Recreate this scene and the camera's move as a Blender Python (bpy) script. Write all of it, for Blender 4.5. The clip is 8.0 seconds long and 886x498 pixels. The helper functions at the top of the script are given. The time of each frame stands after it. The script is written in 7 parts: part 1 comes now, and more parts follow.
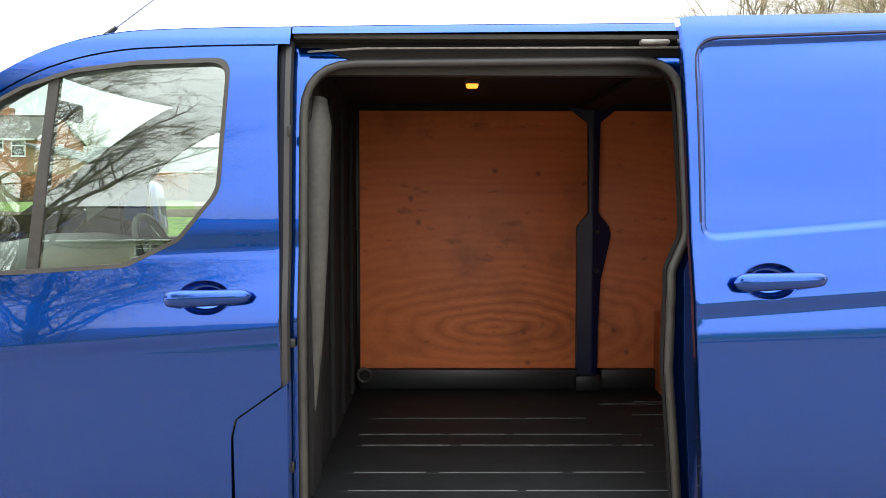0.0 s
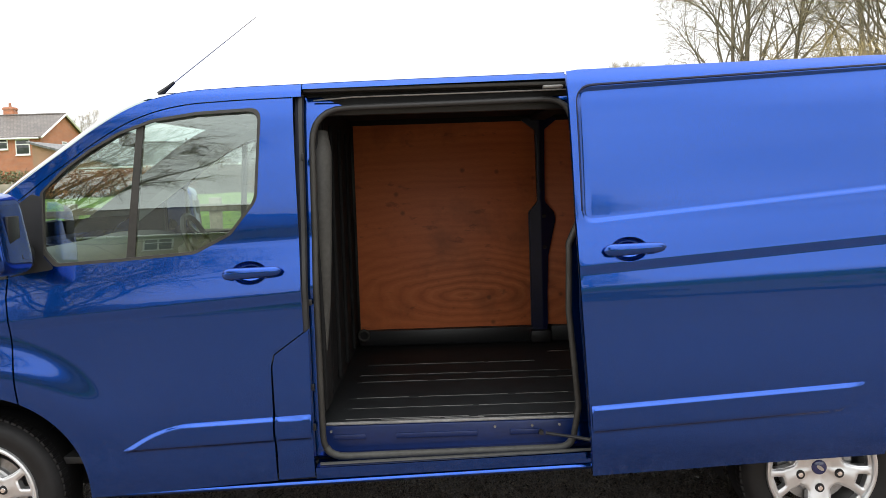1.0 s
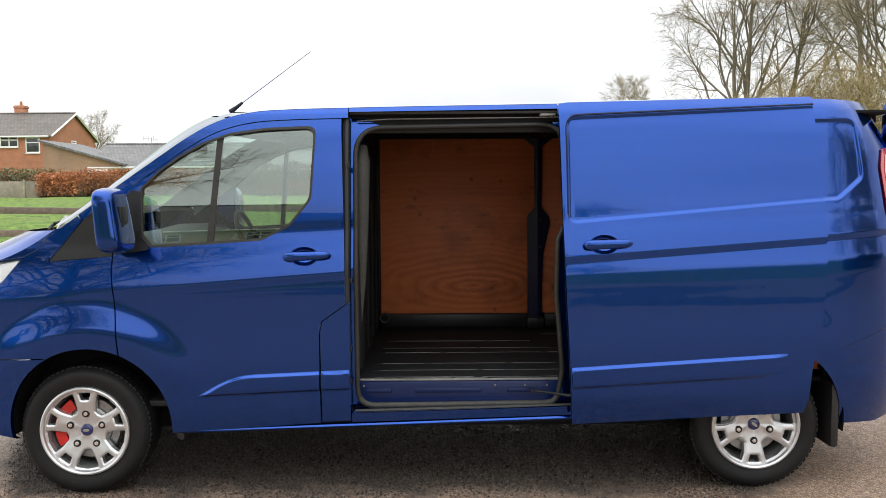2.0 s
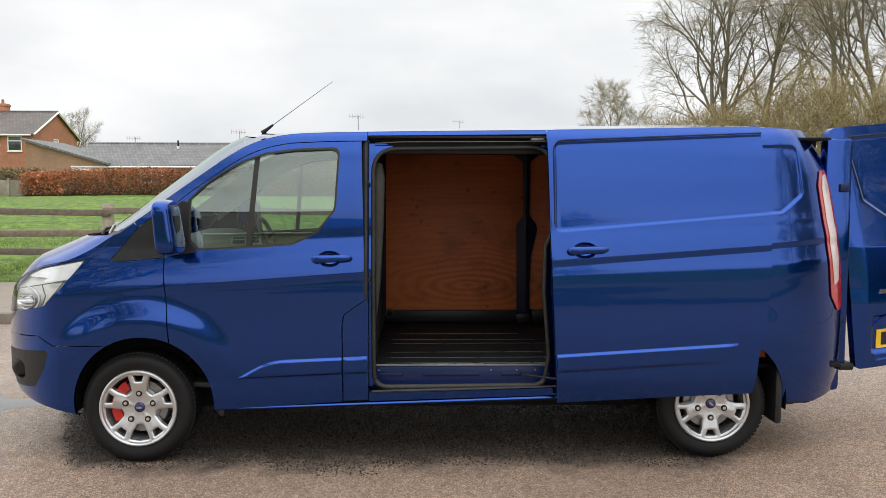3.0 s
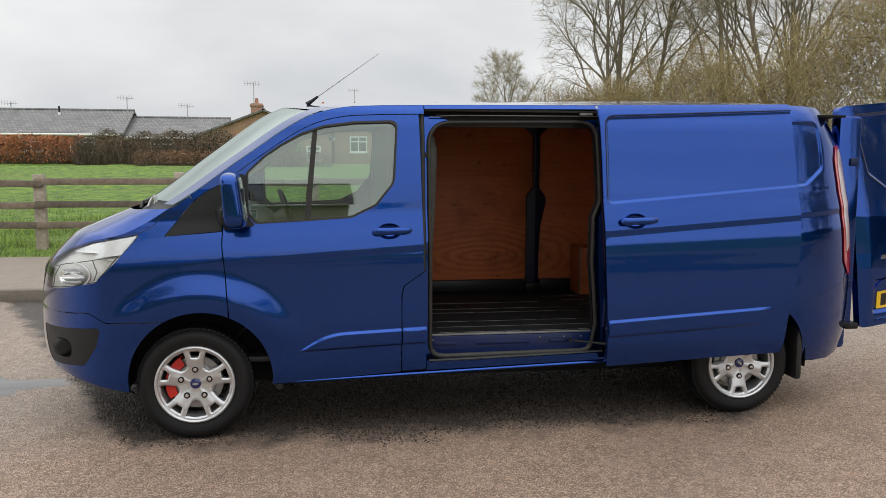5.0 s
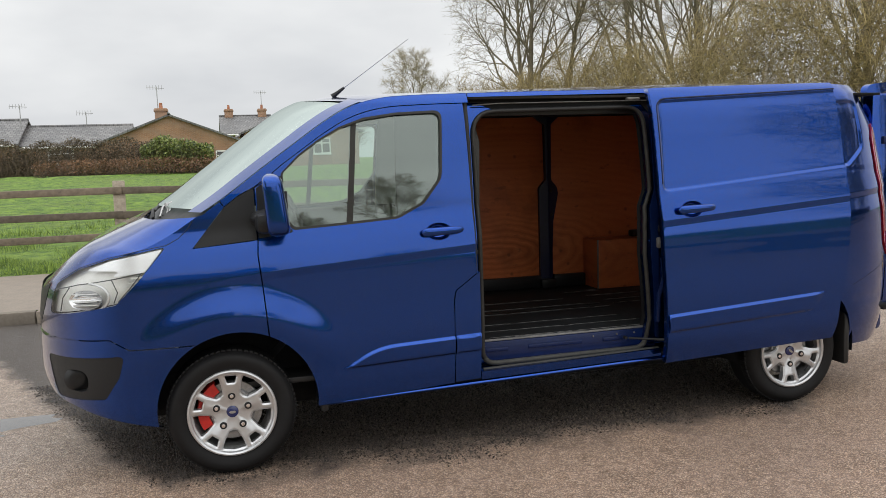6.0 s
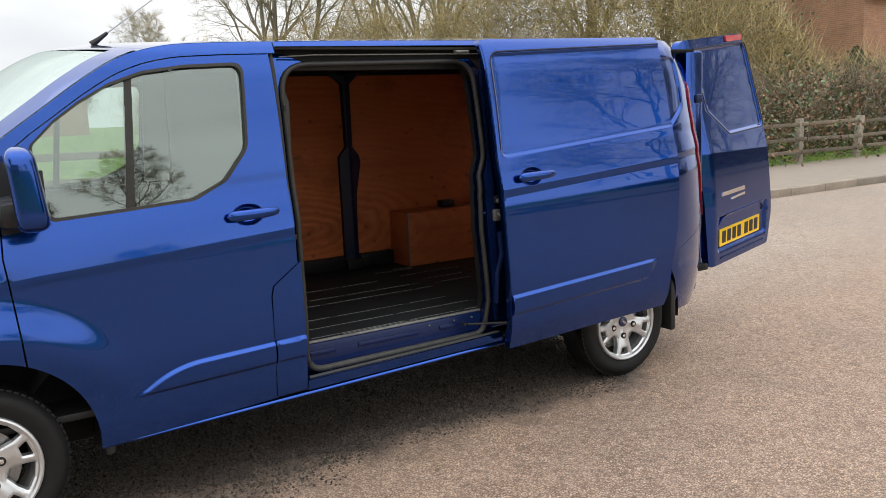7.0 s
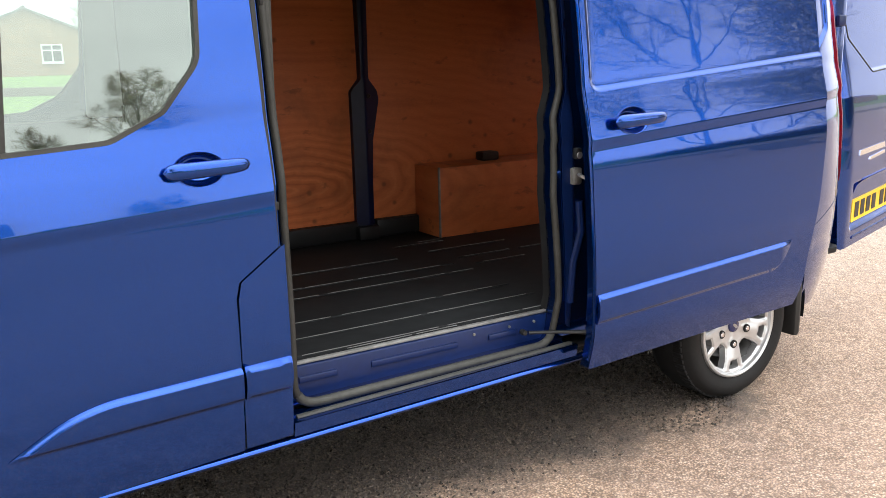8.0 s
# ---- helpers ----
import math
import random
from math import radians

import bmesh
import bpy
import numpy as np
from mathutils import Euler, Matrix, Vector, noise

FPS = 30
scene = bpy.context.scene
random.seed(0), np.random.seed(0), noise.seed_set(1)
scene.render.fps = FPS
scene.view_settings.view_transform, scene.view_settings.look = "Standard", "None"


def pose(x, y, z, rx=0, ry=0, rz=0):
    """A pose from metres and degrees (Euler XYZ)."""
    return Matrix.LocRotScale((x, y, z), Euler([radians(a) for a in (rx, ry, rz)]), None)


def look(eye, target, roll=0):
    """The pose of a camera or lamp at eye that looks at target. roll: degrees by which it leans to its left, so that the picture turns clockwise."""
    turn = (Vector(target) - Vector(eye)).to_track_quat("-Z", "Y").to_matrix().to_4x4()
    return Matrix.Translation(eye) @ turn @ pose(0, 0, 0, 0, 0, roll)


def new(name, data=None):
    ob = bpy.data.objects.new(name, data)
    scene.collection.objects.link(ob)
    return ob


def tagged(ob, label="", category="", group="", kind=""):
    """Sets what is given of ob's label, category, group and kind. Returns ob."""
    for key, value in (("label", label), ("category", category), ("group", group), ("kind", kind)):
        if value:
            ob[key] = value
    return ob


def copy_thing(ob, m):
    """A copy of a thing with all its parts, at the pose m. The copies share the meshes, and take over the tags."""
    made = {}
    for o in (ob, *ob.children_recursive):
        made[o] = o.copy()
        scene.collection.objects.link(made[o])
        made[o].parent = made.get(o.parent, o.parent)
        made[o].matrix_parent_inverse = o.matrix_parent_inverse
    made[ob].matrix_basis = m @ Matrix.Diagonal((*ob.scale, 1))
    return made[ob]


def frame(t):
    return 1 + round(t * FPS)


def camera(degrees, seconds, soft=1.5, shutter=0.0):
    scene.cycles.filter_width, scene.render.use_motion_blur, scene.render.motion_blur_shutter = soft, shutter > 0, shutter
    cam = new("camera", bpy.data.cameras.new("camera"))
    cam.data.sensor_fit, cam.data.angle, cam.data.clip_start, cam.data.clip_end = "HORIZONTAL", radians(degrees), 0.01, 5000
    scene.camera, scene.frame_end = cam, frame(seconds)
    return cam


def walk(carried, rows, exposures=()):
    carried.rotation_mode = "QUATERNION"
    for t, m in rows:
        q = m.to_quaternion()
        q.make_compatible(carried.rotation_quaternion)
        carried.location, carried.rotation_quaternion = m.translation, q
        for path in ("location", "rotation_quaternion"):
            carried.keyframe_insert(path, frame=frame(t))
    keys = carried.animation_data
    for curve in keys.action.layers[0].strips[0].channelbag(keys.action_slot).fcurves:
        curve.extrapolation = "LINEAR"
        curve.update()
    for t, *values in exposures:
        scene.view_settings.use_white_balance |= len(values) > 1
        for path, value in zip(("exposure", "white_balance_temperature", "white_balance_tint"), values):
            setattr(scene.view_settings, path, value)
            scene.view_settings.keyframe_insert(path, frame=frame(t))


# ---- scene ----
from mathutils import geometry

cam = camera(55.6, 8.0, soft=0.3)
PATH = [
    (0, (1.695, -2.158, 1.467), (1.709, -0.162, 1.339), 0.1),
    (0.5, (1.735, -2.687, 1.496), (1.735, -0.692, 1.358), -0.3),
    (1, (1.825, -3.178, 1.536), (1.83, -1.185, 1.369), -1.8),
    (1.5, (1.785, -3.666, 1.518), (1.784, -1.672, 1.355), -1.4),
    (1.7, (1.784, -3.817, 1.521), (1.767, -1.823, 1.366), -0.7),
    (2.8, (1.622, -4.589, 1.586), (1.685, -2.595, 1.443), 0.4),
    (3, (1.616, -4.728, 1.603), (1.665, -2.734, 1.457), 0.1),
    (3.5, (1.604, -4.96, 1.611), (1.673, -2.967, 1.465), 0.4),
    (4, (1.369, -5.026, 1.616), (1.539, -3.042, 1.428), -0.1),
    (4.2, (1.229, -5.036, 1.643), (1.496, -3.064, 1.450), -0.8),
    (4.4, (1.085, -5.008, 1.616), (1.375, -3.037, 1.431), 0.7),
    (4.5, (1.004, -4.972, 1.627), (1.314, -3.005, 1.435), 1.2),
    (5, (0.635, -4.747, 1.621), (0.95, -2.784, 1.404), 0.3),
    (5.2, (0.478, -4.603, 1.601), (0.828, -2.646, 1.383), 0.7),
    (6.3, (-0.15, -4.03, 1.597), (0.47, -2.143, 1.365), -1.6),
    (6.5, (-0.168, -3.855, 1.611), (0.558, -2.008, 1.362), -0.3),
    (6.8, (-0.164, -3.548, 1.594), (0.780, -1.810, 1.297), -2.2),
    (7, (-0.104, -3.382, 1.586), (0.952, -1.714, 1.266), -2.5),
    (7.3, (0.075, -3.050, 1.576), (1.161, -1.412, 1.204), -1.5),
    (7.5, (0.181, -2.819, 1.572), (1.259, -1.185, 1.162), -0.5),
    (8, (0.49, -2.192, 1.461), (1.503, -0.523, 1.026), -1.3),
]
walk(cam, [(t, look(eye, target, roll)) for t, eye, target, roll in PATH],
     [(0.0, 1.7), (0.5, 1.25), (1.0, 0.85), (1.5, 0.65), (3.0, 0.25), (3.5, 0.18), (5.2, 0.0), (6.5, 0.2), (7.0, 0.42), (7.5, 0.8), (8.0, 1.35)])

# ---- light ----
world = bpy.data.worlds.new("overcast_sky")
scene.world = world
world.use_nodes = True
wn, wl = world.node_tree.nodes, world.node_tree.links
sky = wn.new("ShaderNodeTexSky")
sky.sky_type, sky.sun_disc = "NISHITA", False
sky.sun_elevation, sky.sun_rotation = radians(62), radians(200)
pale = wn.new("ShaderNodeHueSaturation")
pale.inputs["Saturation"].default_value = 0.12
wl.new(sky.outputs[0], pale.inputs["Color"])
spot = wn.new("ShaderNodeTexCoord")
squash = wn.new("ShaderNodeMapping")
squash.inputs["Scale"].default_value = (1.0, 1.0, 2.6)
wl.new(spot.outputs["Generated"], squash.inputs["Vector"])
cloud = wn.new("ShaderNodeTexNoise")
cloud.inputs["Scale"].default_value, cloud.inputs["Detail"].default_value, cloud.inputs["Roughness"].default_value = 2.2, 5, 0.5
wl.new(squash.outputs[0], cloud.inputs["Vector"])
tone = wn.new("ShaderNodeValToRGB")
tone.color_ramp.elements[0].position, tone.color_ramp.elements[0].color = 0.30, (5.6, 5.8, 6.1, 1)
tone.color_ramp.elements[1].position, tone.color_ramp.elements[1].color = 0.62, (8.6, 8.7, 8.75, 1)
wl.new(cloud.outputs["Fac"], tone.inputs["Fac"])
veil = wn.new("ShaderNodeMix")
veil.data_type = "RGBA"
veil.inputs["Factor"].default_value = 0.88
wl.new(pale.outputs[0], veil.inputs["A"])
wl.new(tone.outputs[0], veil.inputs["B"])
# an overcast sky is brighter overhead than at the horizon
height = wn.new("ShaderNodeSeparateXYZ")
wl.new(spot.outputs["Generated"], height.inputs[0])
lift_up = wn.new("ShaderNodeMapRange")
lift_up.inputs["From Min"].default_value, lift_up.inputs["From Max"].default_value = 0.25, 1.0
lift_up.inputs["To Min"].default_value, lift_up.inputs["To Max"].default_value = 1.0, 2.1
wl.new(height.outputs["Z"], lift_up.inputs["Value"])
dome = wn.new("ShaderNodeVectorMath")
dome.operation = "SCALE"
wl.new(veil.outputs["Result"], dome.inputs[0])
wl.new(lift_up.outputs[0], dome.inputs["Scale"])
wl.new(dome.outputs[0], wn["Background"].inputs["Color"])
wn["Background"].inputs["Strength"].default_value = 0.105

sun = new("sun", bpy.data.lights.new("sun", "SUN"))
sun.data.energy, sun.data.angle, sun.data.color = 1.5, radians(170), (1.0, 0.97, 0.93)
sun.matrix_world = look((-3.5, -12, 13), (1, 0, 0))


# ---- materials ----
def shader(name):
    m = bpy.data.materials.new(name)
    m.use_nodes = True
    return m, m.node_tree.nodes, m.node_tree.links, m.node_tree.nodes["Principled BSDF"]


def ramp(nt, fac, *stops):
    r = nt.nodes.new("ShaderNodeValToRGB")
    e = r.color_ramp.elements
    while len(e) < len(stops):
        e.new(0.5)
    for el, (p, c) in zip(e, stops):
        el.position, el.color = p, (*c, 1)
    nt.links.new(fac, r.inputs["Fac"])
    return r.outputs["Color"]


def grain(nt, scale, detail=4, rough=0.6, stretch=(1, 1, 1), coords="Object", kind="ShaderNodeTexNoise"):
    c = nt.nodes.new("ShaderNodeTexCoord")
    m = nt.nodes.new("ShaderNodeMapping")
    m.inputs["Scale"].default_value = stretch
    nt.links.new(c.outputs[coords], m.inputs["Vector"])
    t = nt.nodes.new(kind)
    t.inputs["Scale"].default_value = scale
    if kind == "ShaderNodeTexNoise":
        t.inputs["Detail"].default_value, t.inputs["Roughness"].default_value = detail, rough
    nt.links.new(m.outputs[0], t.inputs["Vector"])
    return t


def relief(nt, height, strength, distance, into):
    b = nt.nodes.new("ShaderNodeBump")
    b.inputs["Strength"].default_value, b.inputs["Distance"].default_value = strength, distance
    nt.links.new(height, b.inputs["Height"])
    nt.links.new(b.outputs[0], into)
    return b


def blend(nt, fac, a, b, how="MIX"):
    x = nt.nodes.new("ShaderNodeMix")
    x.data_type, x.blend_type = "RGBA", how
    for key, v in (("Factor", fac), ("A", a), ("B", b)):
        if isinstance(v, (int, float)):
            x.inputs[key].default_value = v
        elif isinstance(v, tuple):
            x.inputs[key].default_value = (*v, 1)
        else:
            nt.links.new(v, x.inputs[key])
    return x.outputs["Result"]


def plain(name, colour, rough=0.5, metal=0.0, scale=30, vary=0.25, bump=0.15, depth=0.002, coat=0.0, each=False, spec=0.5):
    """A surface with a mottled tone, uneven gloss and a fine relief."""
    m, n, l, p = shader(name)
    g, h = grain(m.node_tree, scale), grain(m.node_tree, scale * 0.12, 3)
    lo, hi = tuple(c * (1 - vary) for c in colour), tuple(min(1, c * (1 + vary)) for c in colour)
    c = ramp(m.node_tree, g.outputs["Fac"], (0.3, lo), (0.7, hi))
    c = blend(m.node_tree, 0.5, c, ramp(m.node_tree, h.outputs["Fac"], (0.3, lo), (0.7, hi)))
    if each:
        info = n.new("ShaderNodeObjectInfo")
        c = blend(m.node_tree, 1.0, c, ramp(m.node_tree, info.outputs["Random"], (0, (0.72, 0.72, 0.72)), (1, (1.25, 1.22, 1.2))), "MULTIPLY")
    l.new(c, p.inputs["Base Color"])
    r = n.new("ShaderNodeMapRange")
    r.inputs["To Min"].default_value, r.inputs["To Max"].default_value = max(0.02, rough - 0.12), min(1, rough + 0.12)
    l.new(h.outputs["Fac"], r.inputs["Value"])
    l.new(r.outputs[0], p.inputs["Roughness"])
    p.inputs["Metallic"].default_value = metal
    p.inputs["Specular IOR Level"].default_value = spec
    p.inputs["Coat Weight"].default_value = coat
    if bump:
        relief(m.node_tree, g.outputs["Fac"], bump, depth, p.inputs["Normal"])
    return m


def paint(name="blue_metallic_paint", beads=0.12, cover=0.58):
    """Metallic blue under clear lacquer, with rain beads and road film."""
    m, n, l, p = shader(name)
    nt = m.node_tree
    flake = grain(nt, 900, 1)
    film = grain(nt, 1.6, 5)
    c = ramp(nt, flake.outputs["Fac"], (0.35, (0.0002, 0.0285, 0.187)), (0.7, (0.0004, 0.062, 0.340)))
    l.new(c, p.inputs["Base Color"])
    p.inputs["Metallic"].default_value = 0.94
    p.inputs["Roughness"].default_value = 0.15
    p.inputs["Specular IOR Level"].default_value = 0.1
    p.inputs["Coat Weight"].default_value = 1.0
    p.inputs["Coat IOR"].default_value = 1.42
    l.new(ramp(nt, film.outputs["Fac"], (0.3, (0.01,) * 3), (0.8, (0.03,) * 3)), p.inputs["Coat Roughness"])
    bead = grain(nt, 95, kind="ShaderNodeTexVoronoi")
    where = grain(nt, 23, 3)
    drop = ramp(nt, bead.outputs["Distance"], (0.0, (1, 1, 1)), (0.28, (0, 0, 0)))
    drop = blend(nt, 1.0, drop, ramp(nt, where.outputs["Fac"], (cover, (0, 0, 0)), (cover + 0.08, (1, 1, 1))), "MULTIPLY")
    peel = grain(nt, 7, 2)
    b = relief(nt, drop, beads, 0.002, p.inputs["Coat Normal"])
    b2 = n.new("ShaderNodeBump")
    b2.inputs["Strength"].default_value, b2.inputs["Distance"].default_value = 0.05, 0.004
    l.new(peel.outputs["Fac"], b2.inputs["Height"])
    l.new(b2.outputs[0], b.inputs["Normal"])
    return m


def pane(name, tint, wet=0.0, ior=2.2, sheen=(1.0, 1.0, 1.0)):
    """Thin window glass."""
    m, n, l, p = shader(name)
    out = n["Material Output"]
    n.remove(p)
    clear, shine, mix, fres = n.new("ShaderNodeBsdfTransparent"), n.new("ShaderNodeBsdfGlossy"), n.new("ShaderNodeMixShader"), n.new("ShaderNodeFresnel")
    clear.inputs[0].default_value = (*tint, 1)
    shine.inputs["Roughness"].default_value = 0.0
    shine.inputs["Color"].default_value = (*sheen, 1)
    fres.inputs["IOR"].default_value = ior
    if wet:
        g = grain(m.node_tree, 60, kind="ShaderNodeTexVoronoi")
        relief(m.node_tree, ramp(m.node_tree, g.outputs["Distance"], (0, (1, 1, 1)), (0.3, (0, 0, 0))), wet, 0.002, shine.inputs["Normal"])
    l.new(fres.outputs[0], mix.inputs[0])
    l.new(clear.outputs[0], mix.inputs[1])
    l.new(shine.outputs[0], mix.inputs[2])
    l.new(mix.outputs[0], out.inputs["Surface"])
    return m


def ply():
    """Varnished plywood: long wavering grain, an oval figure, knots and scuffs."""
    m, n, l, p = shader("plywood_lining")
    nt = m.node_tree
    c = n.new("ShaderNodeTexCoord")
    warp = grain(nt, 2.2, 4)
    mp = n.new("ShaderNodeMapping")
    mp.inputs["Location"].default_value = (-2.14 * 0.8, 0, -0.89 * 2.6)
    mp.inputs["Scale"].default_value = (0.8, 0.0, 2.6)
    l.new(c.outputs["Object"], mp.inputs["Vector"])
    add = n.new("ShaderNodeVectorMath")
    add.operation = "MULTIPLY_ADD"
    add.inputs[1].default_value = (0.24, 0.0, 0.24)
    l.new(warp.outputs["Color"], add.inputs[0])
    l.new(mp.outputs[0], add.inputs[2])
    ring = n.new("ShaderNodeTexWave")
    ring.wave_type, ring.rings_direction = "RINGS", "Y"
    ring.inputs["Scale"].default_value, ring.inputs["Distortion"].default_value, ring.inputs["Detail"].default_value = 3.0, 4.5, 3
    l.new(add.outputs[0], ring.inputs["Vector"])
    fibre = grain(nt, 60, 5, 0.7, (0.6, 1, 6))
    stain = grain(nt, 3.2, 6, 0.65)
    col = ramp(nt, ring.outputs["Fac"], (0.0, (0.25, 0.060, 0.018)), (0.22, (0.46, 0.126, 0.039)), (0.8, (0.54, 0.155, 0.050)), (1.0, (0.66, 0.22, 0.080)))
    away = n.new("ShaderNodeVectorMath")
    away.operation = "LENGTH"
    l.new(mp.outputs[0], away.inputs[0])
    board = grain(nt, 1.7, 5, 0.6, (0.35, 1, 6.5))
    lean = ramp(nt, board.outputs["Fac"], (0.30, (0.41, 0.098, 0.029)), (0.5, (0.54, 0.142, 0.043)), (0.7, (0.60, 0.168, 0.054)))
    col = blend(nt, ramp(nt, away.outputs["Value"], (0.12, (0.8, 0.8, 0.8)), (0.75, (0.15, 0.15, 0.15))), lean, col)
    col = blend(nt, 0.35, col, ramp(nt, fibre.outputs["Fac"], (0.3, (0.38, 0.094, 0.029)), (0.7, (0.62, 0.175, 0.058))))
    col = blend(nt, ramp(nt, stain.outputs["Fac"], (0.52, (0, 0, 0)), (0.74, (0.6, 0.6, 0.6))), col, (0.19, 0.062, 0.025))
    scar = grain(nt, 11, 4, 0.6, (0.7, 1, 1.6))
    col = blend(nt, ramp(nt, scar.outputs["Fac"], (0.63, (0, 0, 0)), (0.70, (0.5, 0.5, 0.5))), col, (0.12, 0.04, 0.018))
    knot = grain(nt, 7, kind="ShaderNodeTexVoronoi")
    col = blend(nt, ramp(nt, knot.outputs["Distance"], (0.05, (0.7, 0.7, 0.7)), (0.13, (0, 0, 0))), col, (0.13, 0.045, 0.018))
    l.new(col, p.inputs["Base Color"])
    p.inputs["Roughness"].default_value = 0.55
    relief(nt, fibre.outputs["Fac"], 0.1, 0.001, p.inputs["Normal"])
    return m


def asphalt():
    """Wet chip-seal road: reddish stone chips in dark binder, wet patches with painted shade and sky sheen."""
    m, n, l, p = shader("wet_red_asphalt")
    nt = m.node_tree
    chip = grain(nt, 125, kind="ShaderNodeTexVoronoi")
    fine = grain(nt, 260, 2)
    wide = grain(nt, 0.55, 6, 0.62)
    mid = grain(nt, 3.5, 5)
    big = grain(nt, 38, kind="ShaderNodeTexVoronoi")
    shade = n.new("ShaderNodeSeparateColor")
    l.new(chip.outputs["Color"], shade.inputs[0])
    c = ramp(nt, shade.outputs[0], (0.0, (0.21, 0.135, 0.090)), (0.35, (0.35, 0.240, 0.168)), (0.75, (0.44, 0.315, 0.228)), (1.0, (0.55, 0.430, 0.335)))
    c = blend(nt, ramp(nt, chip.outputs["Distance"], (0.35, (0, 0, 0)), (0.62, (0.7, 0.7, 0.7))), c, (0.060, 0.043, 0.036))
    c = blend(nt, ramp(nt, mid.outputs["Fac"], (0.35, (0.0,) * 3), (0.8, (0.3,) * 3)), c, (0.36, 0.26, 0.21))
    tint = n.new("ShaderNodeSeparateColor")
    l.new(big.outputs["Color"], tint.inputs[0])
    c = blend(nt, 1.0, c, ramp(nt, tint.outputs[1], (0.0, (0.80, 0.79, 0.78)), (0.5, (0.97, 0.98, 0.98)), (1.0, (1.12, 1.13, 1.14))), "MULTIPLY")
    # rain and the van's own shade, both painted in under and beyond the van
    spot_at, place = n.new("ShaderNodeTexCoord"), n.new("ShaderNodeSeparateXYZ")
    l.new(spot_at.outputs["Object"], place.inputs[0])

    def calc(op, u, v, w=0.0):
        q = n.new("ShaderNodeMath")
        q.operation = op
        for k, s in enumerate((u, v, w)):
            if isinstance(s, (int, float)):
                q.inputs[k].default_value = s
            else:
                l.new(s, q.inputs[k])
        return q.outputs[0]
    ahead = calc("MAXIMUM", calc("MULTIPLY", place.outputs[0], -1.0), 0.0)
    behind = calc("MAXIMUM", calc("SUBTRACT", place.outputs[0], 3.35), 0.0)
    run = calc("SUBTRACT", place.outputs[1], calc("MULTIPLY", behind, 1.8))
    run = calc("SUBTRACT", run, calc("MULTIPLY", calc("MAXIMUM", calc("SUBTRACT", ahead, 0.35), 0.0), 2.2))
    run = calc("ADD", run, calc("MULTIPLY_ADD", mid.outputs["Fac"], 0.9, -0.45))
    pool_shade = ramp(nt, calc("MULTIPLY_ADD", run, 0.5, 0.5), (0.40, (0, 0, 0)), (0.58, (1, 1, 1)))
    # past the nose and beyond the van: wet coat, sky sheen painted bluish
    damp_sheen = calc("MULTIPLY_ADD", place.outputs[1], 0.35, calc("MULTIPLY", ahead, 0.40))
    damp_sheen = ramp(nt, calc("ADD", damp_sheen, calc("MULTIPLY_ADD", mid.outputs["Fac"], 0.5, -0.25)), (0.15, (0, 0, 0)), (0.75, (0.75, 0.75, 0.75)))
    c = blend(nt, damp_sheen, c, blend(nt, 1.0, c, (1.12, 1.30, 1.46), "MULTIPLY"))
    # cut to a sixth: wet stone plus the van's shade
    c = blend(nt, pool_shade, c, blend(nt, 1.0, c, (0.17, 0.17, 0.18), "MULTIPLY"))
    c = blend(nt, 1.0, c, ramp(nt, wide.outputs["Fac"], (0.35, (1.32, 1.30, 1.28)), (0.65, (1.09, 1.08, 1.08))), "MULTIPLY")
    l.new(c, p.inputs["Base Color"])
    l.new(ramp(nt, wide.outputs["Fac"], (0.38, (0.62,) * 3), (0.62, (0.48,) * 3)), p.inputs["Roughness"])
    l.new(blend(nt, pool_shade, blend(nt, damp_sheen, (0.04, 0.04, 0.04), (0.6, 0.6, 0.6)), (1.0, 1.0, 1.0)), p.inputs["Coat Weight"])
    p.inputs["Coat Roughness"].default_value = 0.07
    p.inputs["Specular IOR Level"].default_value = 0.35
    hgt = n.new("ShaderNodeMath")
    hgt.operation = "MULTIPLY_ADD"
    hgt.inputs[1].default_value = -1.0
    l.new(chip.outputs["Distance"], hgt.inputs[0])
    l.new(fine.outputs["Fac"], hgt.inputs[2])
    relief(nt, hgt.outputs[0], 0.8, 0.006, p.inputs["Normal"])
    relief(nt, hgt.outputs[0], 1.0, 0.012, p.inputs["Coat Normal"])
    return m


